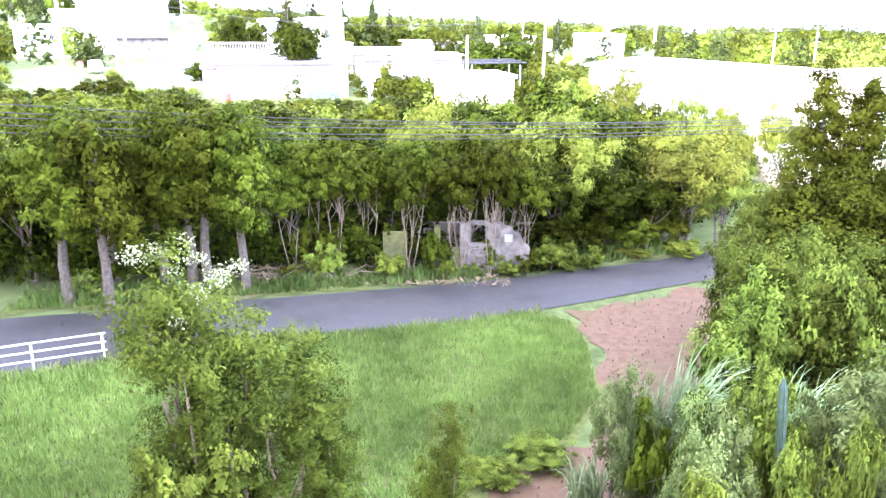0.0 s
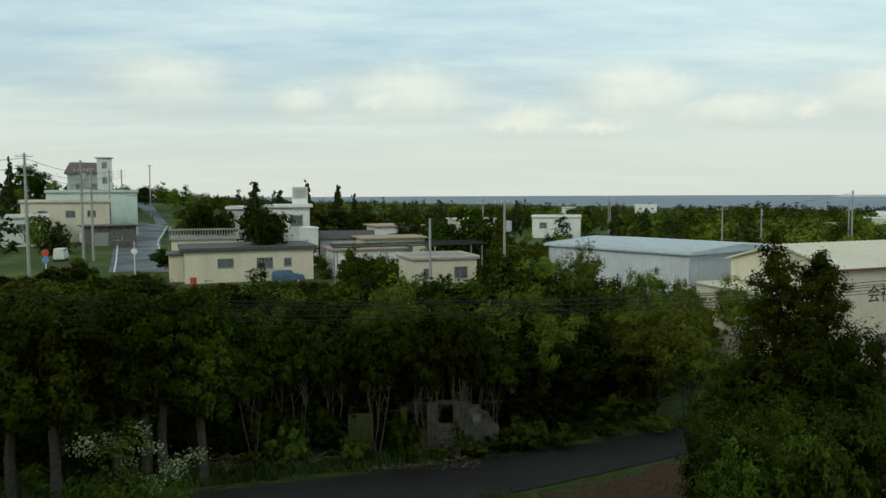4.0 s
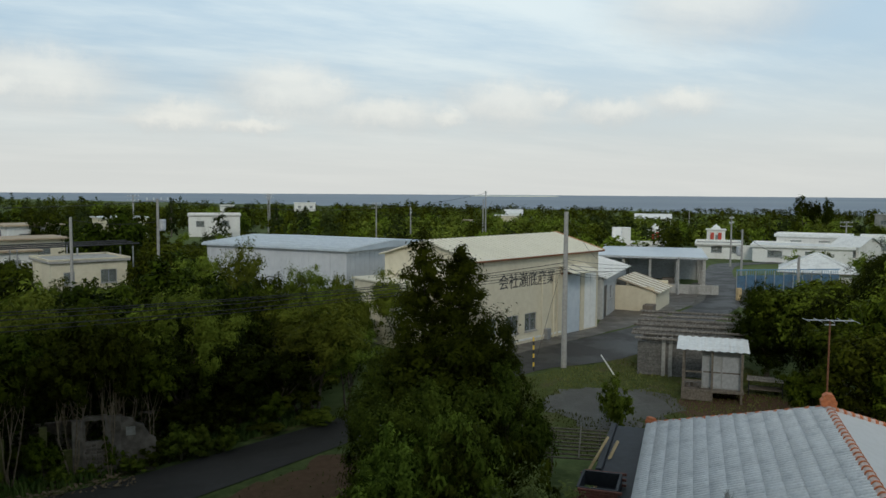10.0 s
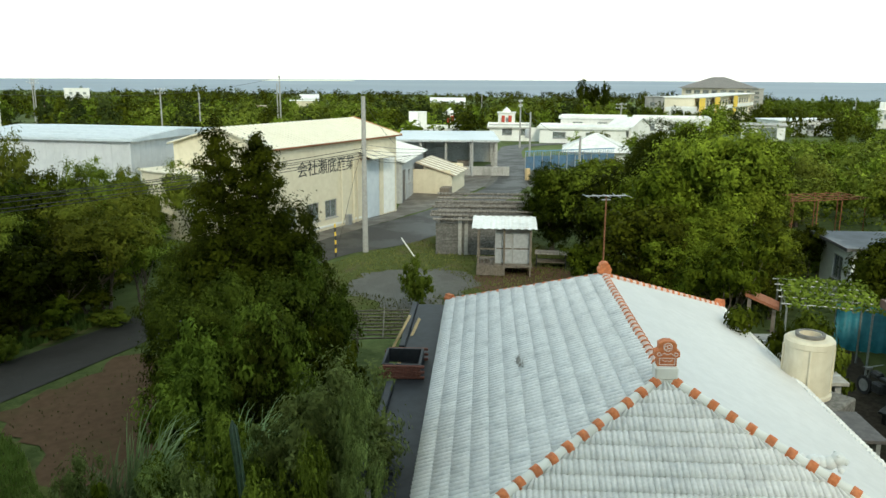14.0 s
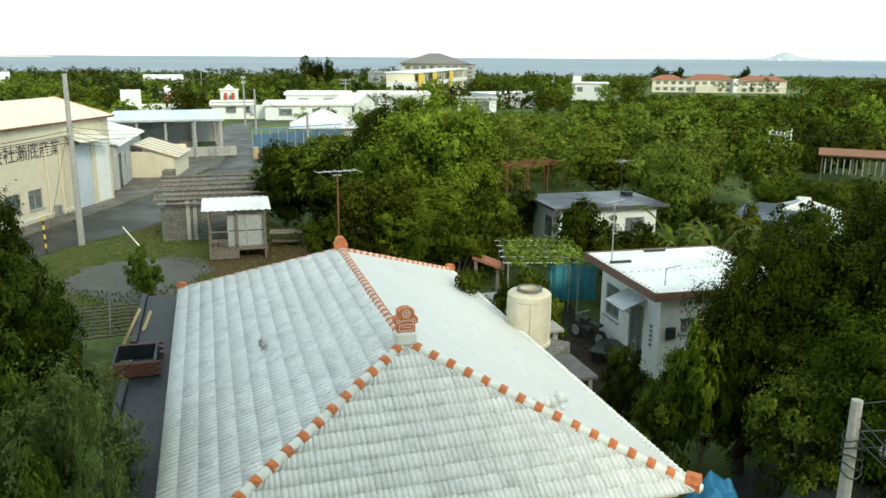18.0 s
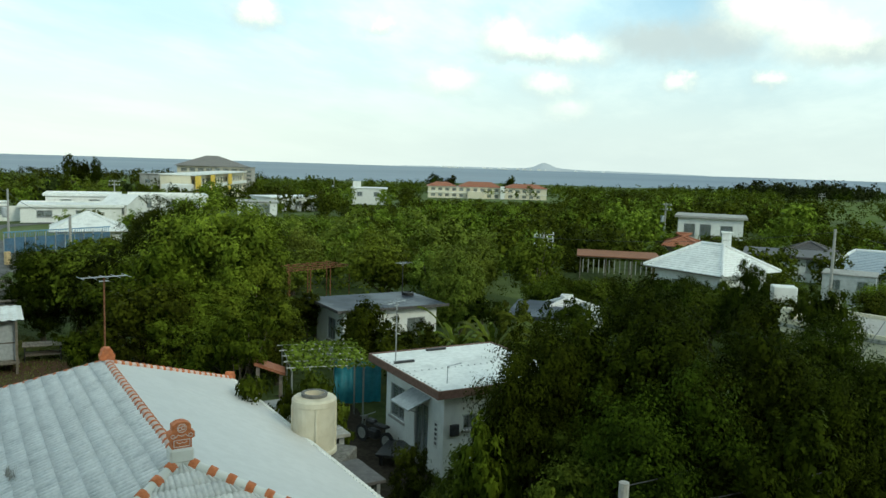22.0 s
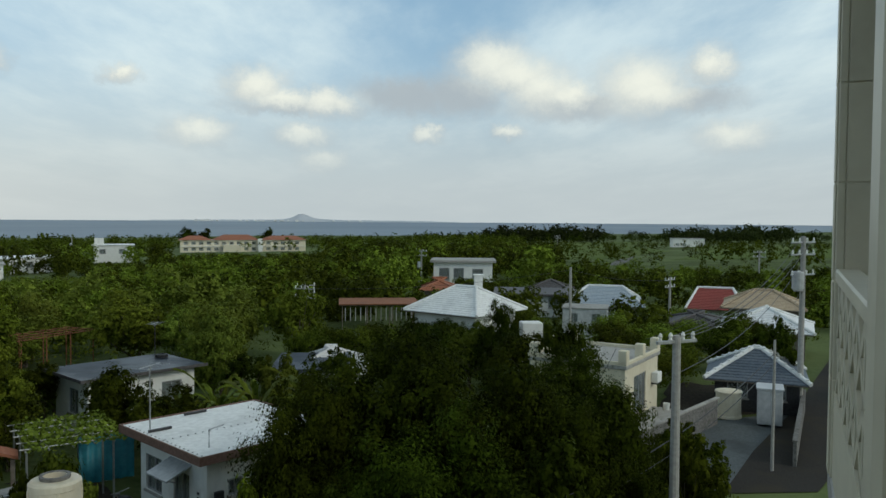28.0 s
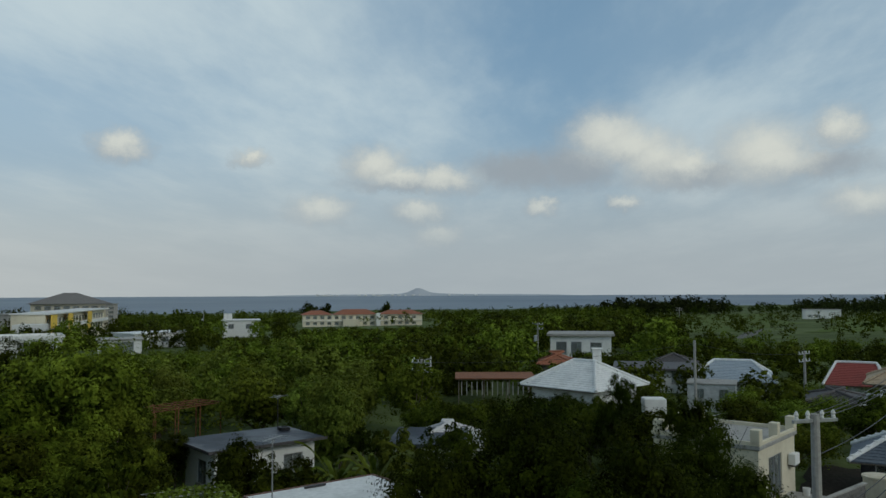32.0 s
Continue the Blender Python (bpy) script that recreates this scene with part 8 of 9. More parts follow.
tree("pine", -21.46, 138.35, 10.57, 2.39)
tree("pine", -16.93, 149.04, 11.97, 2.77)
tree("pine", -11.33, 149.57, 11.71, 3.20)
tree("pine", -7.99, 144.78, 10.40, 2.68)
tree("pine", -113.46, 222.77, 15.85, 3.91)
tree("pine", -110.37, 224.32, 16.51, 3.91)
tree("pine", -107.29, 225.81, 16.28, 4.27)
tree("pine", 25.12, 168.13, 8.66, 3.14)
tree("pine", 45.69, 163.75, 7.23, 2.90)
tree("pine", -19.81, 110.23, 11.83, 5.58)
tree("mid", -15.85, 93.67, 8.89, 7.10)
tree("mid", -25.33, 109.10, 9.26, 6.77)
tree("mid", -79.6, 243.0, 6.8, 13.0)
tree("pine", -11.15, 149.59, 11.80, 4.27)
tree("pine", -21.89, 148.39, 11.10, 5.34)
tree("pine", -17.57, 154.00, 12.64, 3.97)
tree("pine", -29.10, 147.15, 10.92, 3.84)
tree("mid", -11.30, 134.53, 7.44, 7.68)
tree("mid", -5.00, 129.90, 6.84, 6.48)
tree("mid", 7.05, 89.72, 8.16, 7.04)
tree("midbright", 7.66, 59.51, 5.63, 3.85)
tree("mid", -40.0, 166.0, 7.2, 8.5)
tree("midbright", -38.5, 152.0, 5.6, 6.5)
tree("mid", 1.73, 119.99, 6.76, 5.12)
tree("midbright", -4.76, 74.85, 4.99, 3.21)
tree("midbright", -1.50, 69.98, 4.27, 3.50)
tree("mid", -98.38, 218.91, 14.74, 10.25)
tree("mid", -27.38, 96.18, 3.52, 4.28)
tree("midbright", -30.55, 73.94, 3.51, 5.14)
tree("shrub", 28.78, -8.48, 2.66, 1.97)
tree("shrub", 26.58, -8.80, 2.64, 1.64)
tree("shrub", 24.98, -7.22, 2.50, 2.30)
tree("lightshrub", -1.61, 28.05, 1.21, 1.25)
tree("shrub", 0.14, 28.44, 1.62, 1.47)
tree("lightshrub", 1.30, 28.63, 0.47, 1.07)
tree("shrub", 2.04, 28.73, 1.30, 1.28)
tree("shrub", 3.54, 28.86, 1.03, 1.51)
tree("lightshrub", 4.51, 28.91, 1.22, 1.52)
tree("thin", 1.10, 28.98, 4.26, 2.73)
tree("thin", 2.37, 29.10, 4.44, 2.53)
tree("thin", 3.50, 28.79, 4.07, 2.31)
tree("greybush", 3.64, 14.03, 3.25, 1.69)
tree("shrub", 4.40, 12.87, 3.34, 1.50)
tree("greybush", 6.19, 14.21, 2.47, 1.46)
tree("greybush", 4.67, 12.13, 3.22, 1.55)
tree("mid", 259.76, 203.53, 15.08, 7.98)
tree("mid", 264.47, 197.38, 14.14, 5.63)
tree("mid", 262.35, 200.18, 12.93, 4.70)
tree("mid", 417.69, 102.16, 12.84, 11.01)
tree("mid", 419.44, 94.71, 11.86, 8.57)
tree("mid", 425.53, 61.84, 12.27, 7.34)
tree("shrub", 26.9, -10.5, 2.3, 2.0)
tree("shrub", 27.4, -11.8, 1.7, 1.6)
tree("shrub", 24.16, -9.61, 2.57, 1.73)
tree("lightshrub", 21.2, 25.2, 2.3, 1.7, label="young papaya-like sapling in the yard")


# ---- woods: trees scattered over stretches of the plan, kept off houses and roads, and low where the houses look out over them
def footprints():
    out = []
    for ob in scene.objects:
        if ob.parent is None and ob.type == "EMPTY" and ob.get("category") not in ("tree", "shrub", "bush", None):
            pts = [c.matrix_basis @ Vector(q) for c in ob.children if c.type == "MESH" for q in c.bound_box]
            if pts:
                lo, hi = [min(p[i] for p in pts) for i in (0, 1)], [max(p[i] for p in pts) for i in (0, 1)]
                out.append((ob.matrix_basis.inverted(), lo, hi))
    return out


FEET = footprints()


def blocked(x, y, margin):
    p = Vector((x, y, 0))
    for inv, lo, hi in FEET:
        q = inv @ p
        if lo[0] - margin < q.x < hi[0] + margin and lo[1] - margin < q.y < hi[1] + margin:
            return True
    for line, half in ((FAR_EDGE, 0), (NEAR_EDGE, 0)):
        for (ax, ay) in line:
            if hypot(ax - x, ay - y) < 2.6 + margin * 0.5:
                return True
    for ax, ay, bx, by, half in ((-31, 100, -37, 115, 7), (-37, 115, -53, 164, 8), (-53, 164, -69, 220, 8), (-69, 220, -88, 262, 9), (28, -14, 39, -22, 4), (39, -22, 60, -38, 3.5), (52, 48.5, 81, 76, 3.2), (81, 76, 98, 92, 3)):
        t = max(0, min(1, ((x - ax) * (bx - ax) + (y - ay) * (by - ay)) / ((bx - ax) ** 2 + (by - ay) ** 2)))
        if hypot(ax + t * (bx - ax) - x, ay + t * (by - ay) - y) < half + margin * 0.5:
            return True
    return False


# open outlooks: from bearing, to bearing, distance to the house, slope of the line of sight to its foot
OUTLOOK = [
    (-15.8, -5.6, 88, 0.108),
    (-22.4, -15.9, 98, 0.092),
    (-27.3, -22.4, 140, 0.088),
    (-9.9, -1.9, 105, 0.059),
    (0.5, 5.9, 73, 0.108),
    (10.7, 21.1, 52, 0.103),
    (9.4, 13.2, 160, 0.049),
    (-1.9, 2.2, 90, 0.073),
    (32.0, 38.7, 44, 0.187),
    (38.6, 44.0, 48, 0.146),
    (39.4, 45.9, 58, 0.094),
    (46.1, 55.9, 72, 0.091),
    (45.0, 56.2, 140, 0.062),
    (55.8, 64.2, 225, 0.047),
    (62.0, 69.0, 148, 0.068),
    (70.2, 73.3, 228, 0.052),
    (75.8, 84.4, 370, 0.042),
    (68.1, 77.6, 36, 0.204),
    (65.8, 70.7, 50.5, 0.172),
    (93.3, 98.0, 112, 0.072),
    (91.3, 100.6, 54, 0.126),
    (86.8, 93.0, 64, 0.132),
    (100.6, 108.4, 66, 0.113),
    (109.2, 119.3, 50, 0.143),
    (106.1, 119.5, 33, 0.249),
    (111.3, 114.8, 77, 0.106),
    (92.9, 95.3, 91, 0.084),
]


def headroom(x, y, width):
    """How tall a tree may grow here without closing an outlook."""
    r, a = hypot(x, y), math.degrees(atan2(x, y))
    half = math.degrees(width / 2 / r)
    top = 99.0
    for a0, a1, far, slope in OUTLOOK:
        if r < far and a + half > a0 and a - half < a1:
            top = min(top, 9.7 - r * slope)
    return top - ground_z(x, y)


PLACED = []


HEAPS = {}


def wood(a0, a1, r0, r1, n, kinds, h0, h1, w0, w1, seed, gap=0.62, margin=0.6, single=85):
    """n tries of a tree between two bearings and distances. Those beyond `single` metres go into one joined mesh of woods."""
    g = random.Random(seed)
    ng = np.random.default_rng(seed)
    for k in range(n):
        a, r = radians(g.uniform(a0, a1)), math.sqrt(g.uniform(r0 * r0, r1 * r1))
        x, y = r * sin(a), r * cos(a)
        w, h, kind = g.uniform(w0, w1), g.uniform(h0, h1), g.choice(kinds)
        if blocked(x, y, margin + w * 0.22):
            continue
        room = headroom(x, y, w)
        if room < 1.0:
            continue
        if h > room:
            h = room * g.uniform(0.85, 1.0)
            w = min(w, h * 1.1)
        if any(hypot(px - x, py - y) < gap * (pw + w) / 2 for px, py, pw in PLACED):
            continue
        PLACED.append((x, y, w))
        if r < single:
            tree(kind, x, y, h, w)
        else:
            pos, nrm, size, _ = crown_points(ng, w * 0.5, h * 0.49, -0.1 * h, 12, 620, clump=0.30, shape="cone" if kind == "pine" else "round", tight=True)
            HEAPS.setdefault(KINDS[kind][6], []).append((pos + (x, y, ground_z(x, y)), nrm, size * w * 0.064))


def heap_woods():
    for colour, rows in HEAPS.items():
        me = leaf_cloud("village_woods", np.concatenate([q[0] for q in rows]), np.concatenate([q[1] for q in rows]), np.concatenate([q[2] for q in rows]), LEAF[colour], 0.75, 77, tri=True)
        tagged(part("village_woods", me, None), "dense woods between the village houses", "woods", kind="stuff")


wood(-34, 14, 29.5, 36, 260, ("broad", "bright", "bright", "feather"), 4.6, 6.4, 3.6, 5.2, 1, gap=0.62)
wood(-34, 14, 36, 48, 300, ("mid", "midbright", "midbright", "midlight"), 4.6, 6.4, 3.8, 5.4, 12, gap=0.62)
wood(8, 30, 33, 50, 160, ("broad", "bright", "feather"), 4.2, 5.8, 3.4, 4.8, 2, gap=0.6)
wood(-34, 24, 48, 92, 260, ("mid", "midbright"), 3.0, 5.0, 4.5, 6.5, 3, gap=0.75)
wood(52, 66, 33, 62, 130, ("bright", "village_mid", "village_midbright"), 4.5, 7.0, 4.0, 6.5, 4, gap=0.6)
wood(58, 80, 42, 80, 330, ("village_midlight", "village_midlight", "village_midbright"), 3.2, 5.4, 3.6, 5.6, 13, gap=0.58, single=60)
wood(62, 80, 44, 120, 400, ("village_mid", "village_midbright", "village_midbright", "village_midlight"), 4.0, 6.8, 4.2, 7.0, 5, gap=0.62, single=60)
wood(78, 101, 44, 120, 460, ("village_mid", "village_mid", "village_mid", "village_midbright"), 4.0, 6.8, 4.2, 7.0, 15, gap=0.62, single=60)
wood(58, 102, 120, 235, 640, ("village_mid", "village_mid", "village_midbright"), 4.5, 6.8, 5.5, 8.0, 6, gap=0.55)
wood(100, 126, 40, 130, 330, ("village_mid", "village_midbright"), 2.6, 5.0, 3.2, 5.5, 7, gap=0.7, single=60)
wood(70, 84, 26, 45, 120, ("bright", "broad", "lightshrub"), 2.2, 3.8, 2.6, 4.0, 8, gap=0.6)
wood(20, 62, 95, 300, 560, ("village_mid", "village_midbright", "village_midlight", "pine"), 4.0, 7.0, 5.0, 8.0, 9, gap=0.65)
wood(-40, 22, 95, 330, 560, ("village_mid", "village_midbright", "midbright", "pine"), 4.5, 8.0, 5.0, 8.0, 10, gap=0.65)
wood(-34, 40, 48, 130, 2200, ("mid", "midbright", "midlight"), 1.2, 2.6, 2.0, 3.8, 11, gap=0.5, margin=0.2, single=50)
heap_woods()


def far_woods(name, a0, a1, r0, r1, n, h0, h1, seed, colour, label, per=150, shape="round", ratio=0.8):
    """Woods too far off to count: one mesh of many rough crowns."""
    g = np.random.default_rng(seed)
    P, N, S = [], [], []
    for k in range(n):
        a, r = radians(g.uniform(a0, a1)), math.sqrt(g.uniform(r0 * r0, r1 * r1))
        x, y = r * sin(a), r * cos(a)
        z = ground_z(x, y)
        if z < -14.9:
            continue
        h = h0 + (h1 - h0) * g.uniform(0, 1) ** 2.0
        h = min(h, headroom(x, y, 8))
        if h < min(2, h0 * 0.8) or blocked(x, y, 3 if h0 > 2 else 0.3):
            continue
        w = h * ratio * g.uniform(0.75, 1.5)
        pos, nrm, size, _ = crown_points(g, w * 0.55, h * 0.48, 0.1, 8, per, clump=0.34, shape=shape)
        P.append(pos + (x, y, z)), N.append(nrm), S.append(size * h * 0.1)
    me = leaf_cloud(name, np.concatenate(P), np.concatenate(N), np.concatenate(S), LEAF[colour], 0.75, seed, tri=True)
    ob = part(name, me, None)
    return tagged(ob, label, "woods", kind="stuff")


far_woods("far_woods", -45, 30, 330, 900, 520, 4.5, 10, 41, "wood_dark", "distant dark woods between village and shore", 110, ratio=1.25)
far_woods("far_woods", -45, 30, 320, 800, 220, 4.5, 8, 55, "wood_mid", "distant paler trees between village and shore", 110, ratio=1.3)
far_woods("far_woods", -45, 32, 300, 800, 110, 6, 13, 49, "pine", "distant conifers with pointed tops", 90, "cone", 0.4)
far_woods("far_woods", 20, 64, 250, 950, 620, 4.5, 10, 42, "wood_dark", "distant green woods towards the shore", 110, ratio=1.25)
far_woods("far_woods", 20, 64, 240, 800, 240, 4, 8, 56, "wood_mid", "distant paler trees towards the shore", 110, ratio=1.3)
far_woods("far_woods", 58, 100, 235, 700, 640, 4.5, 9, 43, "wood_dark", "distant woods beyond the village", 110, ratio=1.25)
far_woods("far_woods", 58, 100, 235, 600, 200, 4, 7, 57, "wood_mid", "distant paler trees beyond the village", 110, ratio=1.3)
far_woods("far_woods", 98, 135, 130, 420, 150, 2.5, 5.5, 44, "mid", "scattered far trees round the fields", 110)
far_woods("far_woods", 92, 135, 600, 900, 520, 5, 11, 45, "dark", "dark shelter belt along the coast", 90)
far_woods("far_woods", 97.3, 105.5, 640, 760, 120, 10, 17, 51, "pine", "taller dark trees of the coastal belt", 110)
far_woods("far_woods", 109.9, 118.0, 560, 700, 100, 9, 15, 52, "pine", "taller dark trees of the coastal belt", 110)
far_woods("field_hedges", 96, 118, 180, 560, 170, 2.0, 4.5, 53, "mid", "bushes and hedges between the fields", 100, ratio=1.6)
far_woods("far_woods", -60, -25, 110, 420, 350, 7, 12, 46, "pine", "dark wooded rise beyond the village", 110, "cone", 0.5)
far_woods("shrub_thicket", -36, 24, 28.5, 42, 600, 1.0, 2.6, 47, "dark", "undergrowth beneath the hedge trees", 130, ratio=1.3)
far_woods("shrub_thicket", 58, 126, 34, 150, 700, 0.8, 2.2, 48, "light", "low scrub between the trees", 90, ratio=1.5)

# ---- grass
def grass(name, outline, n, h0, h1, seed, a, b, label, width=0.03, lean=0.5, clear=None):
    """Blades of grass over a plan outline: one mesh."""
    g = np.random.default_rng(seed)
    xs, ys = [p[0] for p in outline], [p[1] for p in outline]
    px, py = g.uniform(min(xs), max(xs), n * 3), g.uniform(min(ys), max(ys), n * 3)
    inside = np.zeros(len(px), bool)
    for (ax, ay), (bx, by) in zip(outline, outline[1:] + outline[:1]):
        c = ((ay > py) != (by > py)) & (px < (bx - ax) * (py - ay) / (by - ay + 1e-12) + ax)
        inside ^= c
    if clear:
        inside &= ((px - clear[0]) / clear[2]) ** 2 + ((py - clear[1]) / clear[2]) ** 2 > 1
    px, py = px[inside][:n], py[inside][:n]
    n = len(px)
    lump = np.array([noise.noise(Vector((x * 0.55, y * 0.55, seed))) for x, y in zip(px, py)])
    h = g.uniform(h0, h1, n) * (1 + 0.6 * lump)
    an = g.uniform(0, 2 * pi, n)
    ln = g.uniform(0.1, lean, n) * h
    w = width * g.uniform(0.6, 1.4, n)
    base = np.stack([px, py, np.zeros(n)], 1)
    side = np.stack([-np.sin(an), np.cos(an), 0 * an], 1) * w[:, None]
    mid = base + np.stack([np.cos(an) * ln * 0.3, np.sin(an) * ln * 0.3, h * 0.6], 1)
    tip = base + np.stack([np.cos(an) * ln, np.sin(an) * ln, h], 1)
    v = np.stack([base - side, base + side, mid + side * 0.7, tip, mid - side * 0.7], 1).reshape(-1)
    me = bpy.data.meshes.new(name)
    me.vertices.add(n * 5), me.loops.add(n * 5), me.polygons.add(n)
    me.vertices.foreach_set("co", v.astype(np.float32))
    me.loops.foreach_set("vertex_index", np.arange(n * 5, dtype=np.int32))
    me.polygons.foreach_set("loop_start", np.arange(0, n * 5, 5, dtype=np.int32))
    me.update(calc_edges=True)
    me.materials.append(leafy(name + "_blades", a, b, 0.6, 0.35))
    return tagged(part(name, me, None), label, "grass", kind="stuff")


grass("grass", [(-13, 18.9), (-11.5, 19.5), (-5.6, 21.9), (-1.1, 22.9), (3.3, 24.4), (4.4, 23.6), (4.6, 21.5), (4.3, 18.6), (3.2, 16.6), (0.4, 14.0), (-3, 11), (-13, 10)], 65000, 0.10, 0.27, 5, (0.120, 0.180, 0.036), (0.250, 0.320, 0.085), "long bright green lawn grass", 0.018)
grass("grass", [(19.5, 33), (24, 34.6), (32, 35.6), (36, 33), (33, 26), (28, 20), (22, 19), (18, 22), (17, 28)], 8000, 0.04, 0.13, 6, (0.10, 0.115, 0.035), (0.20, 0.20, 0.075), "short worn grass of the yard", clear=(23.3, 28.3, 2.7))
grass("weeds", [(-14, 24.4), (-4.4, 26.5), (0.7, 27.8), (5, 29.2), (11, 31.8), (10.4, 33.2), (4.5, 30.8), (0.3, 29.4), (-5, 28.0), (-14, 25.9)], 9000, 0.12, 0.40, 7, (0.08, 0.14, 0.03), (0.16, 0.22, 0.06), "rough weeds on the verge", 0.045)
grass("weeds", [(-13.5, 18.3), (-5.6, 21.6), (-1, 22.7), (3.4, 24.3), (3.6, 24.7), (-1.2, 23.1), (-5.7, 22.1), (-13.5, 19.1)], 3500, 0.1, 0.35, 8, (0.12, 0.15, 0.05), (0.22, 0.22, 0.10), "dry weeds along the edge of the lane", 0.03)
grass("weeds", [(4.6, 24.6), (9.8, 27.3), (12, 24), (8.2, 18.5), (5.0, 15.2), (3, 12), (0.6, 12.5), (1.0, 14.6), (3.6, 16.3), (4.6, 18.4), (4.9, 21.5)], 450, 0.03, 0.09, 9, (0.09, 0.12, 0.03), (0.16, 0.18, 0.07), "sparse weeds over the bare soil", 0.02)
grass("weeds", [(2.5, 11.5), (6.5, 11), (9.0, 15.5), (12.5, 20), (11, 22), (7.5, 17), (5.5, 14.5), (3.5, 13.2)], 12000, 0.1, 0.32, 10, (0.05, 0.08, 0.022), (0.11, 0.14, 0.05), "tall rank weeds in the garden", 0.012)

# ---------------------------------------------------------------- the ruin, rail and garden plants by the lane
rn = thing("ruined_wall", pose(-2.0, 28.6, 0), "overgrown roofless concrete ruin with an empty window", "ruin")
part("panel", Build().box(0.08, 0, -0.1, 1.0, 0.16, 1.62, 0.02), "moss", rn, "moss-stained concrete panel")
part("post", Build().box(2.0, 0.02, -0.1, 2.25, 0.24, 1.85, 0.02), "moss", rn)
part("panel", Build().box(2.25, 0.05, -0.1, 3.0, 0.17, 1.0, 0.02), "moss", rn)
part("post", Build().box(2.98, -0.02, -0.1, 3.3, 0.24, 1.95, 0.02), "plaster", rn)
part("wall", wall_boxes(Build(), 1.2, -0.1, 2.0, 0.18, [(0.08, 1.2, 0.62, 0.72)], 0.0, 0.0), "plaster", rn, "flaking pale plaster wall", m=pose(3.3, 0.0, 0, 0, 0, -4))
part("broken_wall", Build().sweep_x([(0, -0.1), (1.1, -0.1), (1.12, 1.1), (0.9, 1.25), (0.72, 1.62), (0.45, 1.7), (0.4, 1.86), (0, 1.95)], 0, 0.18), "plaster", rn, "crumbling pale plaster wall", m=pose(4.5, 0.1, 0, 0, 0, -94))
stone = Build().box(0, 0, 0, 0.16, 0.07, 0.10, 0.025).mesh("stone")
stone.materials.append(M["plaster"])
for r in range(9):
    for c in range(4):
        part("stone", stone, None, rn, m=pose(3.4 + 0.17 * c + random.uniform(-.02, .02), -0.05 + random.uniform(-.01, .01), 0.1 + 0.115 * r, 0, random.uniform(-9, 9), 0))
part("lintel", Build().box(3.35, -0.03, 1.96, 4.1, 0.2, 2.06, 0.02), "plaster", rn)
part("back_wall", Build().box(0.2, 3.0, -0.1, 6.2, 3.16, 1.2, 0.02), "plaster", rn)
part("whitewash", Build().box(0, 0, 0, 0.3, 0.01, 0.3), "concrete", rn, m=pose(4.65, -0.13, 1.3, 0, 0, -4))
brush = thing("brush_pile", pose(-6.2, 28.0, 0), "heap of dry branches and dead leaves", "brush")
rng = random.Random(33)
for k in range(70):
    x, y, a, l = rng.uniform(-1.6, 3.2), rng.uniform(-0.6, 0.8), rng.uniform(0, 6.28), rng.uniform(0.6, 1.6)
    part("branch", Build().tube([(x, y, rng.uniform(0.02, 0.35)), (x + l * 0.5 * cos(a), y + l * 0.25 * sin(a), rng.uniform(0.05, 0.5)), (x + l * cos(a), y + l * 0.4 * sin(a), rng.uniform(0.0, 0.7))], [0.022, 0.018, 0.008], 5, caps=False), "bark_pale" if k % 3 else "straw", brush)
g = np.random.default_rng(5)
n = 1500
lp = np.stack([g.uniform(-2.5, 9.0, n), g.uniform(-0.9, 1.2, n), g.uniform(0.0, 0.12, n)], 1)
tagged(part("leaf_litter", leaf_cloud("leaf_litter", lp + (-6.2, 28.0, 0.0), g.normal(size=(n, 3)) * 0.4 + (0, 0, 1), g.uniform(0.08, 0.2, n), M["straw"], 0.6, 3), None), "dry brown leaf litter under the hedge", "litter", kind="stuff")

gr = thing("guard_rail", pose(-14.5, 18.55, 0, 0, 0, 23.5), "white three-bar pipe guard rail beside the lane", "rail")
for x in (0.0, 1.9, 3.8, 5.6):
    part("post", Build().tube([(x, 0, -0.1), (x, 0, 0.82)], 0.035, 8), "white", gr)
for z in (0.28, 0.54, 0.80):
    part("bar", Build().tube([(-3.0, 0, z), (5.7, 0, z)], 0.027, 8), "white", gr)

g = np.random.default_rng(15)
heads = np.concatenate([g.normal(size=(9, 3)) * (0.30, 0.22, 0.16) + (-4.45, 12.3, 5.75), g.normal(size=(8, 3)) * (0.26, 0.22, 0.14) + (-3.7, 12.6, 5.4), g.normal(size=(3, 3)) * (0.2, 0.2, 0.3) + (-4.2, 12.2, 4.6)])
fp = np.concatenate([h + g.normal(size=(50, 3)) * (0.085, 0.085, 0.065) for h in heads])
bl = thing("blossom", pose(0, 0, 0), "creamy white blossom clusters on a tall bush", "blossom")
tagged(part("petals", leaf_cloud("petals", fp, g.normal(size=fp.shape) + (0, 0, 0.7), g.uniform(0.03, 0.06, len(fp)), M["flower"], 0.8, 4), None, bl), kind="stuff")


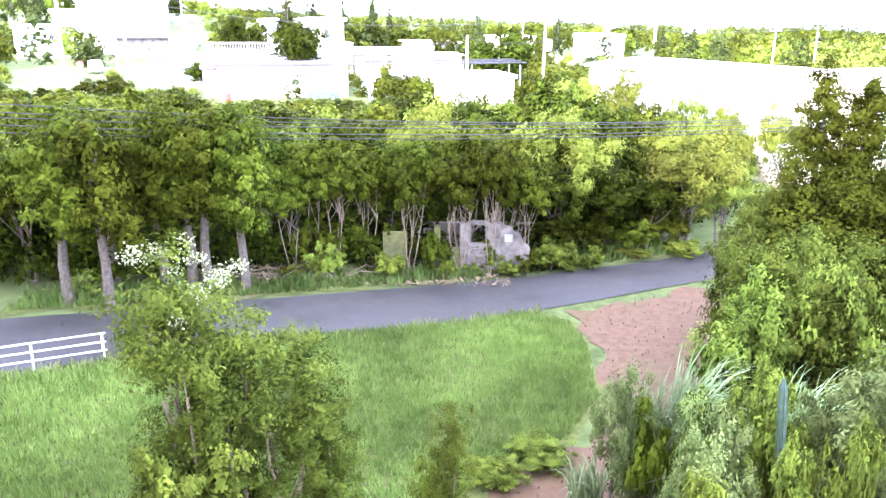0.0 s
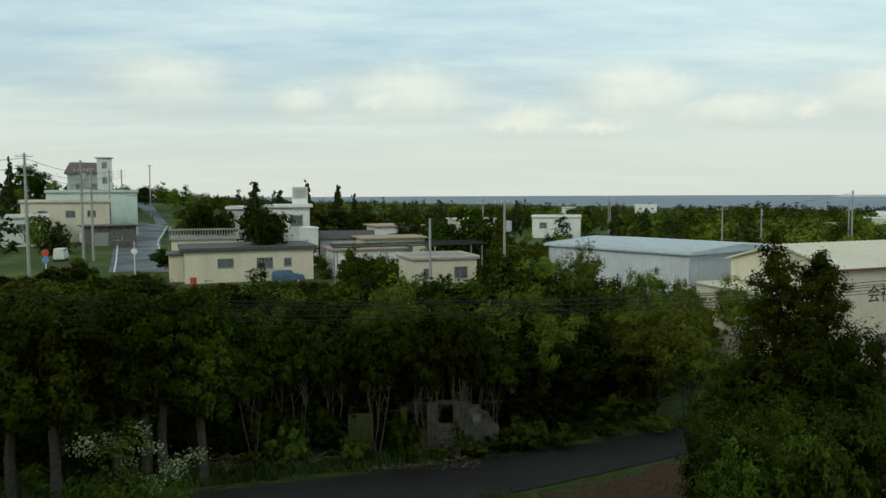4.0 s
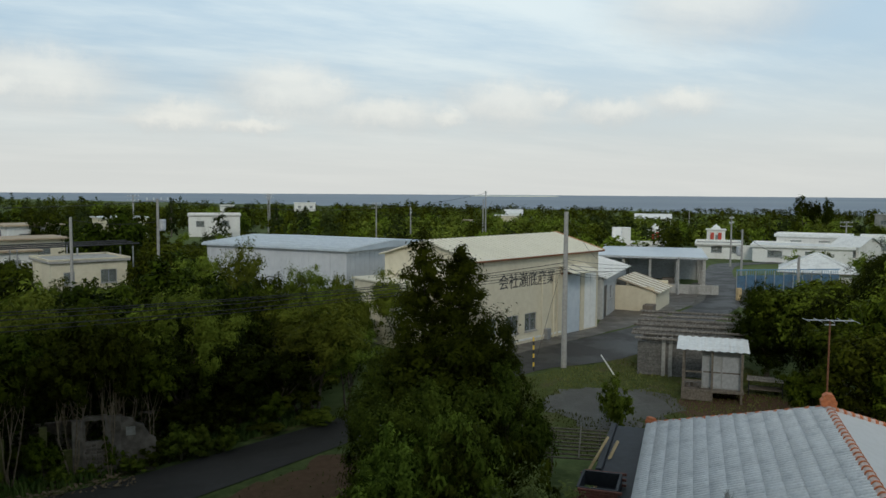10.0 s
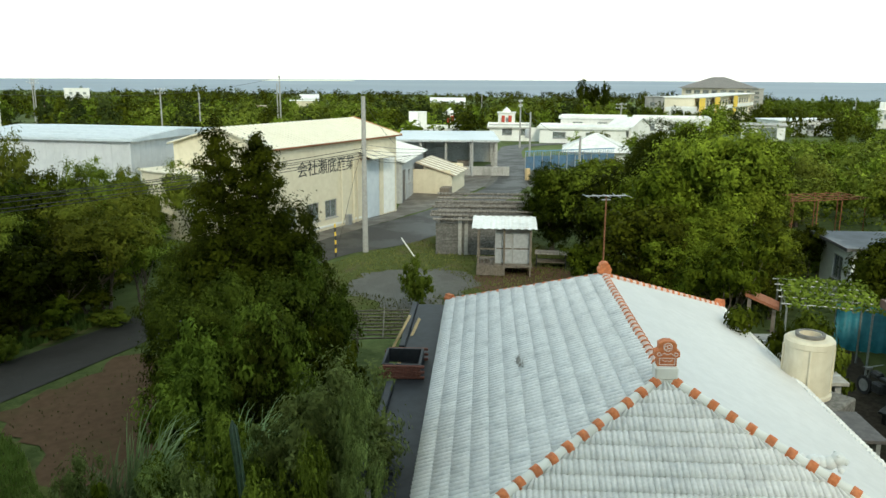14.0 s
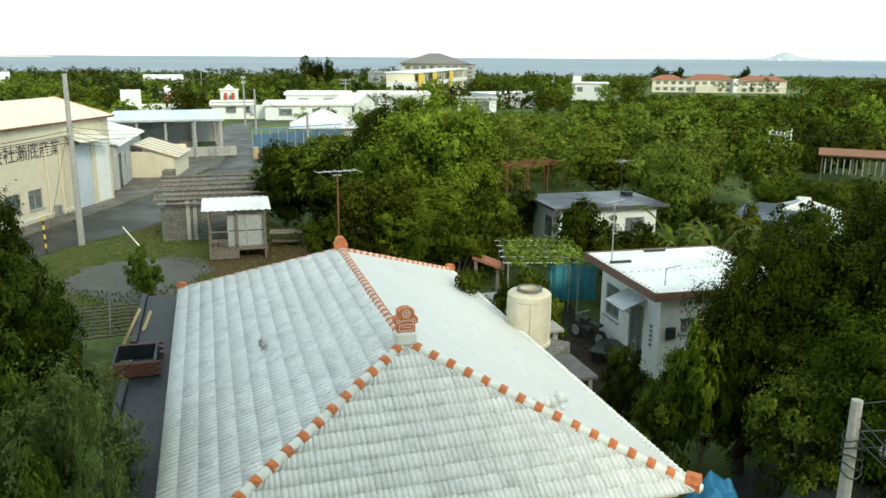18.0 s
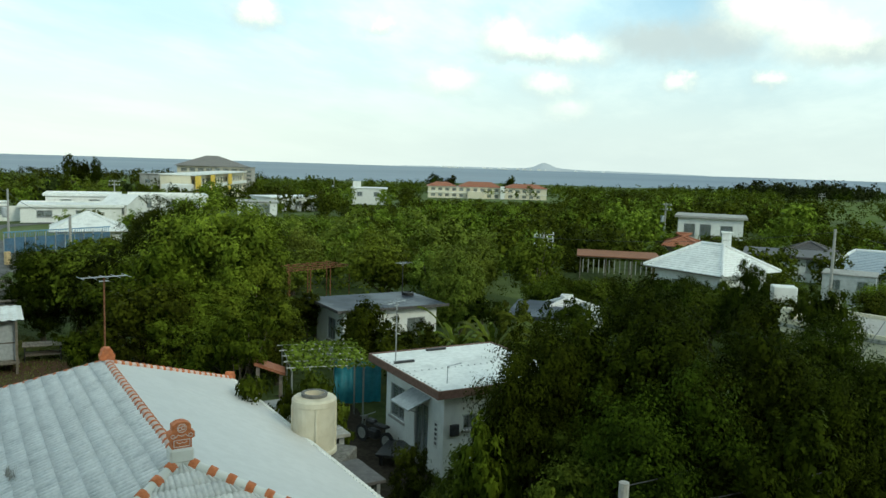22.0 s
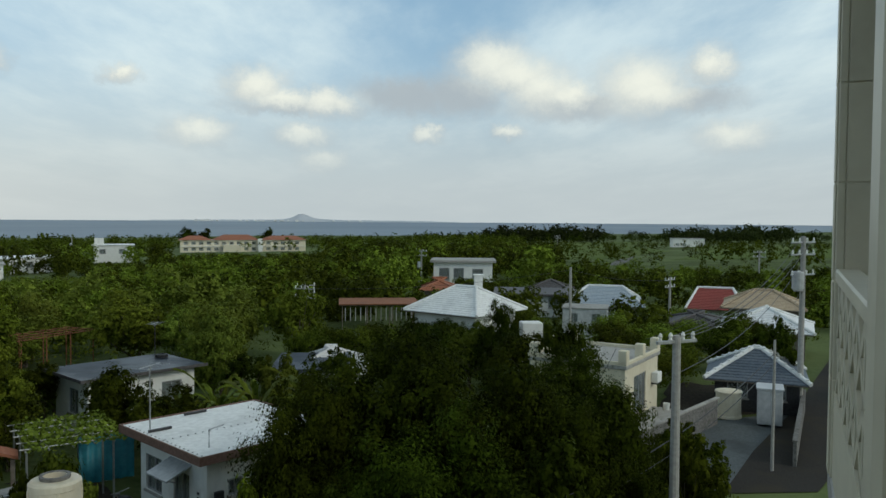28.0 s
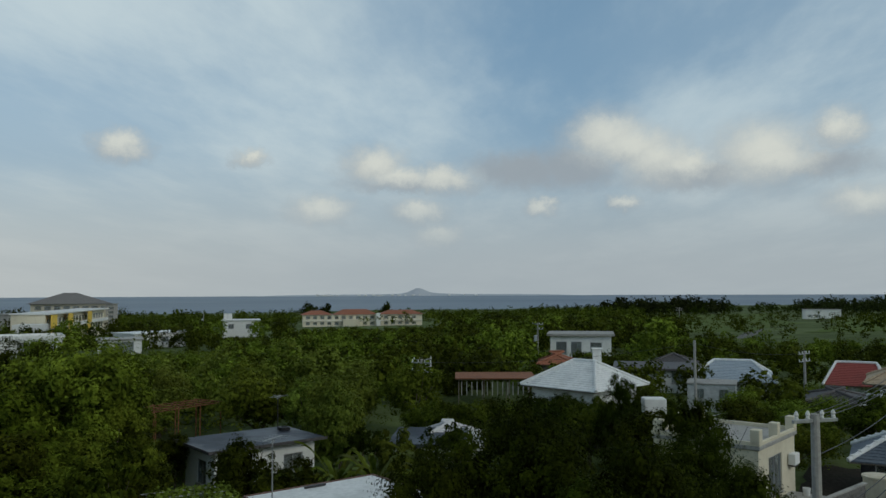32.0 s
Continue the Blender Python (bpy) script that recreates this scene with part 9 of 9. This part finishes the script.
def pampas(x, y, h, n, seed, lean):
    """A clump of tall arching grass."""
    g = random.Random(seed)
    t = thing("pampas_grass", pose(x, y, 0), "clump of tall arching pale green grass", "grass", "tall grass clumps")
    b = Build()
    for k in range(n):
        a = g.uniform(0, 6.28)
        d = Vector((cos(a) * 0.35 + lean, sin(a) * 0.35 - lean * 0.3, 0))
        base = Vector((g.uniform(-.3, .3), g.uniform(-.3, .3), 0))
        L, arch = h * g.uniform(0.65, 1.15), g.uniform(0.7, 1.75)
        side = Vector((-sin(a), cos(a), 0)) * 0.026
        v = []
        for i in range(7):
            s = i / 6
            p = base + d * (L * 0.45 * s ** 2 * arch) + Vector((0, 0, L * (s - 0.32 * arch * s ** 3)))
            w = 1 - s ** 2 if i < 6 else 0.02
            v += [p - side * w, p + side * w]
        b.add(v, [(2 * i, 2 * i + 1, 2 * i + 3, 2 * i + 2) for i in range(6)])
    part("blades", b, LEAF["pale"], t)
    return t


pampas(4.35, 14.45, 3.4, 190, 1, 0.1), pampas(5.14, 14.70, 4.0, 210, 2, 0.3), pampas(3.0, 13.4, 2.0, 90, 3, -0.1), pampas(7.3, 14.4, 3.6, 120, 4, 0.3)


def cactus(x, y, path, r, label):
    t = thing("cactus", pose(x, y, 0), label, "cactus")
    n = 24
    rings = []
    b = Build()
    P = [Vector(p) for p in bend([tuple(p) for p in path], 6)]
    v = []
    for k, p in enumerate(P):
        s = k / (len(P) - 1)
        rr = r * (1 if s < 0.92 else math.sqrt(max(0.02, 1 - ((s - 0.92) / 0.08) ** 2)))
        for i in range(n):
            q = rr * (1.0 if i % 3 == 0 else 0.74)
            v.append(p + Vector((q * cos(2 * pi * i / n), q * sin(2 * pi * i / n), 0)))
    f = [(k * n + i, k * n + (i + 1) % n, (k + 1) * n + (i + 1) % n, (k + 1) * n + i) for k in range(len(P) - 1) for i in range(n)]
    part("stem", b.add(v, f + [tuple((len(P) - 1) * n + i for i in range(n))]), "cactus", t)
    return t


cactus(5.55, 10.65, [(0, 0, 0), (-0.05, 0.03, 1.5), (-0.16, 0.1, 3.0), (-0.26, 0.16, 4.4)], 0.075, "tall ribbed column cactus tied with string")
cactus(5.75, 10.4, [(-0.35, 0.1, 0), (-0.2, 0.1, 1.2), (0.05, 0.05, 2.0), (0.12, 0.02, 3.0)], 0.085, "shorter bent column cactus")
tie = part("string", Build().tube([(4.95 + 0.0, 10.82, 3.35), (4.3, 11.2, 2.6), (3.6, 11.8, 1.9)], 0.003, 4), "wood")
tagged(tie, "thin pale string tied to the cactus", "string")
tagged(part("crate", Build().box(5.0, 11.4, 0.2, 5.6, 11.9, 1.1, 0.05), "blue_roof"), "dull blue-grey plastic box among the leaves", "box")
for q in ((6.9, 12.9, 0.5), (7.4, 13.3, 0.5)):
    tagged(part("plastic_crate", Build().box(q[0], q[1], 0.0, q[0] + 0.6, q[1] + 0.4, q[2], 0.02), "blue_sheet"), "bright blue plastic crate on the paving", "crate", "blue crates")


def banana(x, y, h, seed, n=17):
    g = random.Random(seed)
    t = thing("banana_plant", pose(x, y, 0, 0, 0, g.uniform(0, 360)), "banana plant with long torn leaves", "plant", "banana plants")
    sh = h * 0.55
    part("stem", Build().tube([(0, 0, -0.1), (0.03, 0, sh * 0.5), (0.05, 0.02, sh)], [0.14, 0.11, 0.07], 8), LEAF["light"], t)
    for k in range(n):
        a = 2.4 * k + g.uniform(-.3, .3)
        L, up, droop = h * g.uniform(0.42, 0.66), g.uniform(1.1, 2.0), g.uniform(0.9, 1.7)
        d, s = Vector((cos(a), sin(a), 0)), Vector((-sin(a), cos(a), 0))
        v = []
        m = 9
        for i in range(m):
            q = i / (m - 1)
            c = Vector((0.05, 0.02, sh)) + d * (L * q * 0.85) + Vector((0, 0, L * (up * q - droop * q * q)))
            w = 0.13 * math.sin(pi * min(0.97, q * 0.9 + 0.08)) * (0.7 if i % 2 else 1.15)
            v += [c - s * w - Vector((0, 0, 0.08)), c, c + s * w - Vector((0, 0, 0.08))]
        f = [(3 * i + j, 3 * i + j + 1, 3 * i + j + 4, 3 * i + j + 3) for i in range(m - 1) for j in (0, 1)]
        part("leaf", Build().add(v, f), LEAF["light" if k % 3 else "grey"], t)
    return t


for x, y, h, sd in ((31.6, 5.0, 3.5, 1), (31.0, 7.6, 3.0, 2), (32.0, 6.6, 3.2, 3), (30.3, 8.6, 2.8, 4), (33.2, 3.4, 3.3, 5)):
    banana(x, y, h, sd)
# creeper on the trellis, and a bright tiled porch behind the roof
g = np.random.default_rng(25)
n = 1700
vp = np.stack([g.uniform(-0.3, 3.7, n), g.uniform(-0.4, 2.6, n), 2.36 + np.abs(g.normal(size=n)) * 0.09], 1)
part("creeper", leaf_cloud("creeper", vp, g.normal(size=(n, 3)) * 0.5 + (0, 0, 1), g.uniform(0.1, 0.2, n), LEAF["wood_light"], 0.7, 5), None, vine_trellis, "climbing leaves over the bars")
porch = thing("tiled_porch", pose(25.6, 11.5, -0.35, 0, 0, 25), "small porch with an orange tile roof", "porch")
part("roof", Build().add([(0, 0, 2.45), (0.9, 0, 2.45), (0.9, 1.1, 2.85), (0, 1.1, 2.85), (0, 0, 2.35), (0.9, 0, 2.35), (0.9, 1.1, 2.75), (0, 1.1, 2.75)], [(0, 1, 2, 3), (7, 6, 5, 4), (0, 4, 5, 1), (1, 5, 6, 2), (2, 6, 7, 3), (3, 7, 4, 0)]), "orange_roof", porch)
for x in (0.1, 0.8):
    part("post", Build().box(x - 0.06, 0.1, 0, x + 0.06, 0.22, 2.36), "plaster", porch)
    part("post", Build().box(x - 0.06, 0.9, 0, x + 0.06, 1.02, 2.68), "plaster", porch)
tree("tallbush", 4.55, 4.85, 5.35, 0.7, label="slim sapling with fresh leaves before the roof")

# small hut with a blue awning behind the hedge
box_house("hut", (11.0, 49.2), (12.9, 48.6), 2.5, 3.2, "white", "white", "small white hut with a blue awning behind the hedge", "hut", over=0.05, slab=0.1)
tagged(part("awning", Build().box(0, 0, 0, 1.9, 1.6, 0.06), "blue_paint", None, m=pose(9.5, 47.6, 2.55, 14, 0, -16)), "dull blue awning sheet on the hut", "awning")

# ---------------------------------------------------------------- poles and cables
def utility_pole(x, y, h, arms=(0.5,), turn=0, arm=0.95, transformer=False, lamp=False, r=0.15, label="grey concrete utility pole with crossarms", z=None):
    p = thing("utility_pole", pose(x, y, ground_z(x, y) if z is None else z, 0, 0, turn), label, "pole", "utility poles")
    part("shaft", Build().tube([(0, 0, -0.3), (0, 0, h)], [r, r * 0.68], 10), "pole", p)
    for d in arms:
        c = part("crossarm", Build().box(-arm, -0.04, h - d - 0.04, arm, 0.04, h - d + 0.04, 0.01), "steel", p)
        for s in (-arm + 0.1, -arm * 0.32, arm * 0.32, arm - 0.1):
            part("insulator", Build().lathe([(0.0, 0), (0.05, 0.0), (0.035, 0.06), (0.055, 0.1), (0.02, 0.18), (0, 0.18)], 8, (s, 0, h - d + 0.05)), "white", c)
    if transformer:
        t = part("transformer", Build().lathe([(0, 0), (0.27, 0), (0.28, 0.05), (0.28, 0.8), (0.25, 0.86), (0, 0.88)], 14, (0.38, 0, h - 2.6)), "zinc", p)
        part("bracket", Build().box(0.05, -0.1, h - 2.7, 0.6, 0.1, h - 2.604), "steel", t)
    if lamp:
        part("lamp_arm", Build().tube([(0, 0, h - 2), (0.8, 0, h - 1.7)], 0.03, 6), "steel", p)
    return p


utility_pole(25.86, 35.25, 8.6, (), 20, label="plain tapering concrete utility pole beside the lane", r=0.17)
utility_pole(14.0, -0.22, 4.16, (), 0, r=0.14, label="short weathered concrete pole wound with cables")
utility_pole(18.69, -7.07, 6.9, (0.15,), 110, 0.6, r=0.14, label="pale concrete utility pole beside the large tree")
utility_pole(37.75, -20.6, 8.95, (0.3, 0.9, 1.9), 118, transformer=True, r=0.17)
utility_pole(29.4, -15.0, 5.1, (), 0, r=0.07, label="thin grey service pole by the yard")
utility_pole(-43.1, 94.6, 14.5, (0.4, 1.6, 2.6), 20, r=0.2)
utility_pole(-42.4, 109.0, 14.2, (0.3, 1.4, 2.4), 40, transformer=True, r=0.2)
utility_pole(-44.5, 118.0, 13.5, (0.3, 1.4), 30, r=0.2)
utility_pole(-62.5, 176.0, 15.0, (0.4, 1.5), 30, transformer=True, r=0.2), utility_pole(-66, 194.0, 15.5, (0.4, 1.5), 30, r=0.2), utility_pole(-71.0, 232.0, 15.0, (0.4,), 30, r=0.2)
utility_pole(9.3, 69.4, 8.9, (0.15,), 10, transformer=True), utility_pole(2.75, 70.0, 7.4, (), 0)
for x, y, top in ((46.9, 173.8, 8.7), (60.9, 103.4, 9.7), (84.9, 181.1, 5.0), (100.1, 240.0, 2.2), (63.3, 56.7, 6.0), (81.0, 74.4, 6.6), (68.0, 73.3, 4.2), (47.1, 37.2, 5.3), (140.6, 142.2, 5.0), (75.3, 80.2, 4.2), (69.7, 6.9, 4.0),
                  (59.7, 6.0, 4.6), (60.3, -14.3, 6.0), (244.2, -53.6, 4.7), (70.4, -25.9, 4.5), (49.1, 183.5, 8.8), (72.0, 154.0, 6.2), (75.7, 129.5, 8.2), (122.0, 87.3, 5.0), (214.8, 82.2, 4.2), (107.9, -52.5, 5.5), (109.9, -5.0, 5.4)):
    utility_pole(x, y, top - ground_z(x, y), (0.25, 0.9) if (x + y) % 3 > 1.3 else (), (x * 7) % 180, transformer=(x * 3) % 5 > 4.2, r=0.13)
for x, y, top in ((49.97, 120.0, 7.7), (55.1, 117.7, 6.9), (13.8, 129.3, 8.8)):
    utility_pole(x, y, top - ground_z(x, y), (0.25, 0.9), (x * 11) % 180, r=0.13)
utility_pole(54.2, 56.0, 3.6, (), 0, r=0.1, label="short grey pole before the open shed")


def cable(a, b, sag, r=0.012, label="thin black overhead cable"):
    n = 22
    pts = [Vector(a).lerp(Vector(b), k / n) - Vector((0, 0, 4 * sag * k / n * (1 - k / n))) for k in range(n + 1)]
    ob = part("cable", Build().tube(pts, r, 5), "cable")
    return tagged(ob, label, "cable", "overhead cables")


for dz, sag, dy in ((0.0, 0.75, 0), (0.12, 0.72, 0.25), (-0.2, 0.8, -0.2), (0.55, 0.95, 0.1), (-0.55, 0.7, 0.05)):
    cable((-20, 24 + dy, 6.7 + dz), (25.8, 35.2 + dy * 0.3, 5.55 + dz * 0.5), sag, 0.016)
utility_pole(-20, 24, 8.2, (0.9,), 80, transformer=True)
cl = thing("splice_box", pose(-14.6, 25.4, 6.0, 0, 0, 14), "grey cable splice box hanging on the overhead line", "box")
part("case", Build().box(-0.45, -0.1, -0.12, 0.45, 0.1, 0.12, 0.04), "steel", cl)
part("hanger", Build().box(-0.3, -0.01, 0.124, 0.3, 0.01, 0.22), "steel", cl)
for z in (5.6, 5.35, 5.9):
    cable((25.9, 35.2, z), (39.0, 47.2, 3.6 + (z - 5.6) * 0.4), 0.35, 0.014)
    cable((25.9, 35.2, z + 0.1), (54.2, 56.0, 3.4 + (z - 5.6) * 0.3), 0.5, 0.014)
cable((25.9, 35.2, 8.3), (35.0, 44.0, 5.0), 0.2, 0.012), cable((25.86, 35.25, 6.4), (23.9, 35.3, 0.1), 0.0, 0.01)
cable((14.0, -0.25, 4.1), (34.2, -10.2, 4.0), 1.2, 0.014), cable((14.0, -0.25, 3.6), (29.4, -15.0, 4.6), 0.9, 0.016), cable((14.0, -0.25, 3.3), (29.4, -15.0, 4.2), 1.0, 0.016)
for dz, dy in ((0.0, -0.8), (0.0, 0.0), (0.0, 0.8), (-0.9, 0.1)):
    cable((18.69, -7.07 + dy * 0.3, 6.85 + dz), (37.75, -20.6 + dy * 0.4, 8.6 + dz), 0.7, 0.012)
cable((37.75, -20.6, 8.0), (35.6, -12.0, 4.2), 0.4, 0.012), cable((37.75, -20.6, 7.4), (58, -31, 3.4), 0.5, 0.012), cable((37.75, -20.6, 8.5), (58, -37, 5.0), 0.6, 0.012)
for z in (13.9, 12.8):
    cable((-43.1, 94.6, z), (-62.5, 176.0, z + 0.6), 1.0, 0.03), cable((-43.1, 94.6, z), (-70, 70, z - 1), 1.0, 0.03), cable((-62.5, 176, z + 0.6), (-66, 194, z + 1), 0.5, 0.03)
cable((9.3, 69.4, 8.7), (60.9, 103.4, 9.4), 1.5, 0.02), cable((9.3, 69.4, 8.7), (-43, 94.6, 12.0), 2.0, 0.02), cable((2.75, 70, 7.2), (9.3, 69.4, 7.0), 0.3, 0.02)
cable((63.3, 56.7, 5.8), (81, 74.4, 6.3), 0.5, 0.014), cable((47.1, 37.2, 5.2), (63.3, 56.7, 5.7), 0.5, 0.014), cable((60.3, -14.3, 5.8), (59.7, 6.0, 4.4), 0.5, 0.012), cable((60.3, -14.3, 5.8), (70.4, -25.9, 4.3), 0.4, 0.012)
# coils and splice case on the short pole
sc = thing("splice_case", pose(13.95, -1.0, 3.35, 0, 0, 78), "grey moulded cable splice case slung from wires", "case")
part("case", Build().box(-0.36, -0.14, -0.1, 0.36, 0.14, 0.1, 0.06), "steel", sc)
for x in (-0.28, 0.28):
    part("strap", Build().box(x - 0.02, -0.15, -0.11, x + 0.02, 0.15, 0.25), "dark_metal", sc)
for k in range(5):
    zz = 3.5 - 0.16 * k
    ring = [(14.0 + 0.18 * cos(a), -0.25 + 0.18 * sin(a), zz + 0.05 * sin(2 * a + k)) for a in np.linspace(0, 2 * pi, 14)]
    tagged(part("cable_coil", Build().tube(ring, 0.014, 5, caps=False), "cable"), "loop of black cable round the pole", "cable", "cable loops")
for k in range(3):
    cable((14.0, -0.25, 3.9 - 0.2 * k), (10.2 + 0.5 * k, -4.4, 2.0), 0.2, 0.014)
# white edge lines of the hill road
for pts in ([(-35.4, 100), (-41.4, 118), (-57.4, 165), (-74.4, 222)], [(-27.6, 100), (-33.6, 114.2), (-48.6, 162.2), (-62.6, 218.2)]):
    ribbon("road_line", pts, [(x + 0.22, y) for x, y in pts], 0.05, "white", "white painted edge line of the road")
# road signs
for x, y, z, discs in ((-35.1, 80.7, 0, ((3.9, "red_paint"), (3.2, "blue_paint"))), (-30.5, 93.1, 0, ((3.1, "white"),))):
    sg = thing("road_sign", pose(x, y, z), "round road signs on a thin pole", "sign")
    part("pole", Build().tube([(0, 0, 0), (0, 0, 4.2)], 0.06, 8), "white", sg)
    for dz, mt in discs:
        part("disc", Build().tube([(0, -0.09, dz), (0, -0.06, dz)], 0.36, 20), mt, sg)

# ---------------------------------------------------------------- the building with the viewpoint
own = thing("apartment_house", pose(0, 0, 0, 0, 0, -28), "pale tiled apartment house with an open balcony and unseen bulk added for shade", "building")
# unseen bulk, lengthened and raised to shade hedge, lawn and tiled roof
part("wall", Build().box(-34, -12.0, 0, 6.5, -1.7, 24.0), "cream", own)
part("balcony_slab", Build().box(-22, -1.698, 7.95, 5.75, -0.24, 8.12, 0.01), "concrete", own)
part("balcony_parapet", Build().box(-22, -0.42, 8.122, 1.88, -0.28, 9.15, 0.01), "cream", own)
part("balcony_roof", Build().box(-22, -1.698, 11.3, 5.75, -0.2, 11.5, 0.01), "concrete", own)
col = part("column", Build().box(5.38, -0.46, 8.122, 5.72, -0.236, 11.298, 0.006), "beige_tile", own, "pale tiled column")
tl = Build().box(0, 0, 0, 0.17, 0.01, 0.59, 0.004).mesh("tile")
ts = Build().box(0, 0, 0, 0.045, 0.01, 0.59, 0.004).mesh("tile")
tl.materials.append(M["beige_tile"]), ts.materials.append(M["beige_tile"])
for k in range(5):
    part("tile", tl, None, col, m=pose(5.369, -0.287, 8.14 + 0.6 * k, 0, 0, -90))
    part("tile", ts, None, col, m=pose(5.369, -0.238, 8.14 + 0.6 * k, 0, 0, -90))
    part("tile", tl, None, col, m=pose(5.4, -0.235, 8.14 + 0.6 * k))
near = part("column", Build().box(1.9, -0.62, 8.122, 2.15, -0.165, 11.298, 0.02), "beige_tile", own, "pale painted corner post")
scr = part("screen_block_wall", Build().box(2.152, -0.36, 8.122, 5.378, -0.25, 8.66), "beige_tile", own, "parapet of pierced screen blocks")
part("coping", Build().box(2.152, -0.38, 9.33, 5.378, -0.24, 9.41, 0.01), "beige_tile", scr)
for k in range(8):
    x = 2.16 + 0.4 * k
    for a, b_ in (((x, 8.66), (x + 0.4, 8.995)), ((x, 8.995), (x + 0.4, 8.66)), ((x, 8.995), (x + 0.4, 9.33)), ((x, 9.33), (x + 0.4, 8.995)), ((x, 8.66), (x, 9.33))):
        d = Vector((b_[0] - a[0], 0, b_[1] - a[1])).normalized() * 0.03
        q = Vector((-d.z, 0, d.x))
        p0, p1 = Vector((a[0], -0.355, a[1])), Vector((b_[0], -0.355, b_[1]))
        v = [p0 - q, p0 + q, p1 + q, p1 - q]
        v += [w + Vector((0, 0.10, 0)) for w in v]
        part("screen_bar", Build().add(v, [(0, 1, 2, 3), (7, 6, 5, 4), (0, 4, 5, 1), (1, 5, 6, 2), (2, 6, 7, 3), (3, 7, 4, 0)]), "beige_tile", scr)
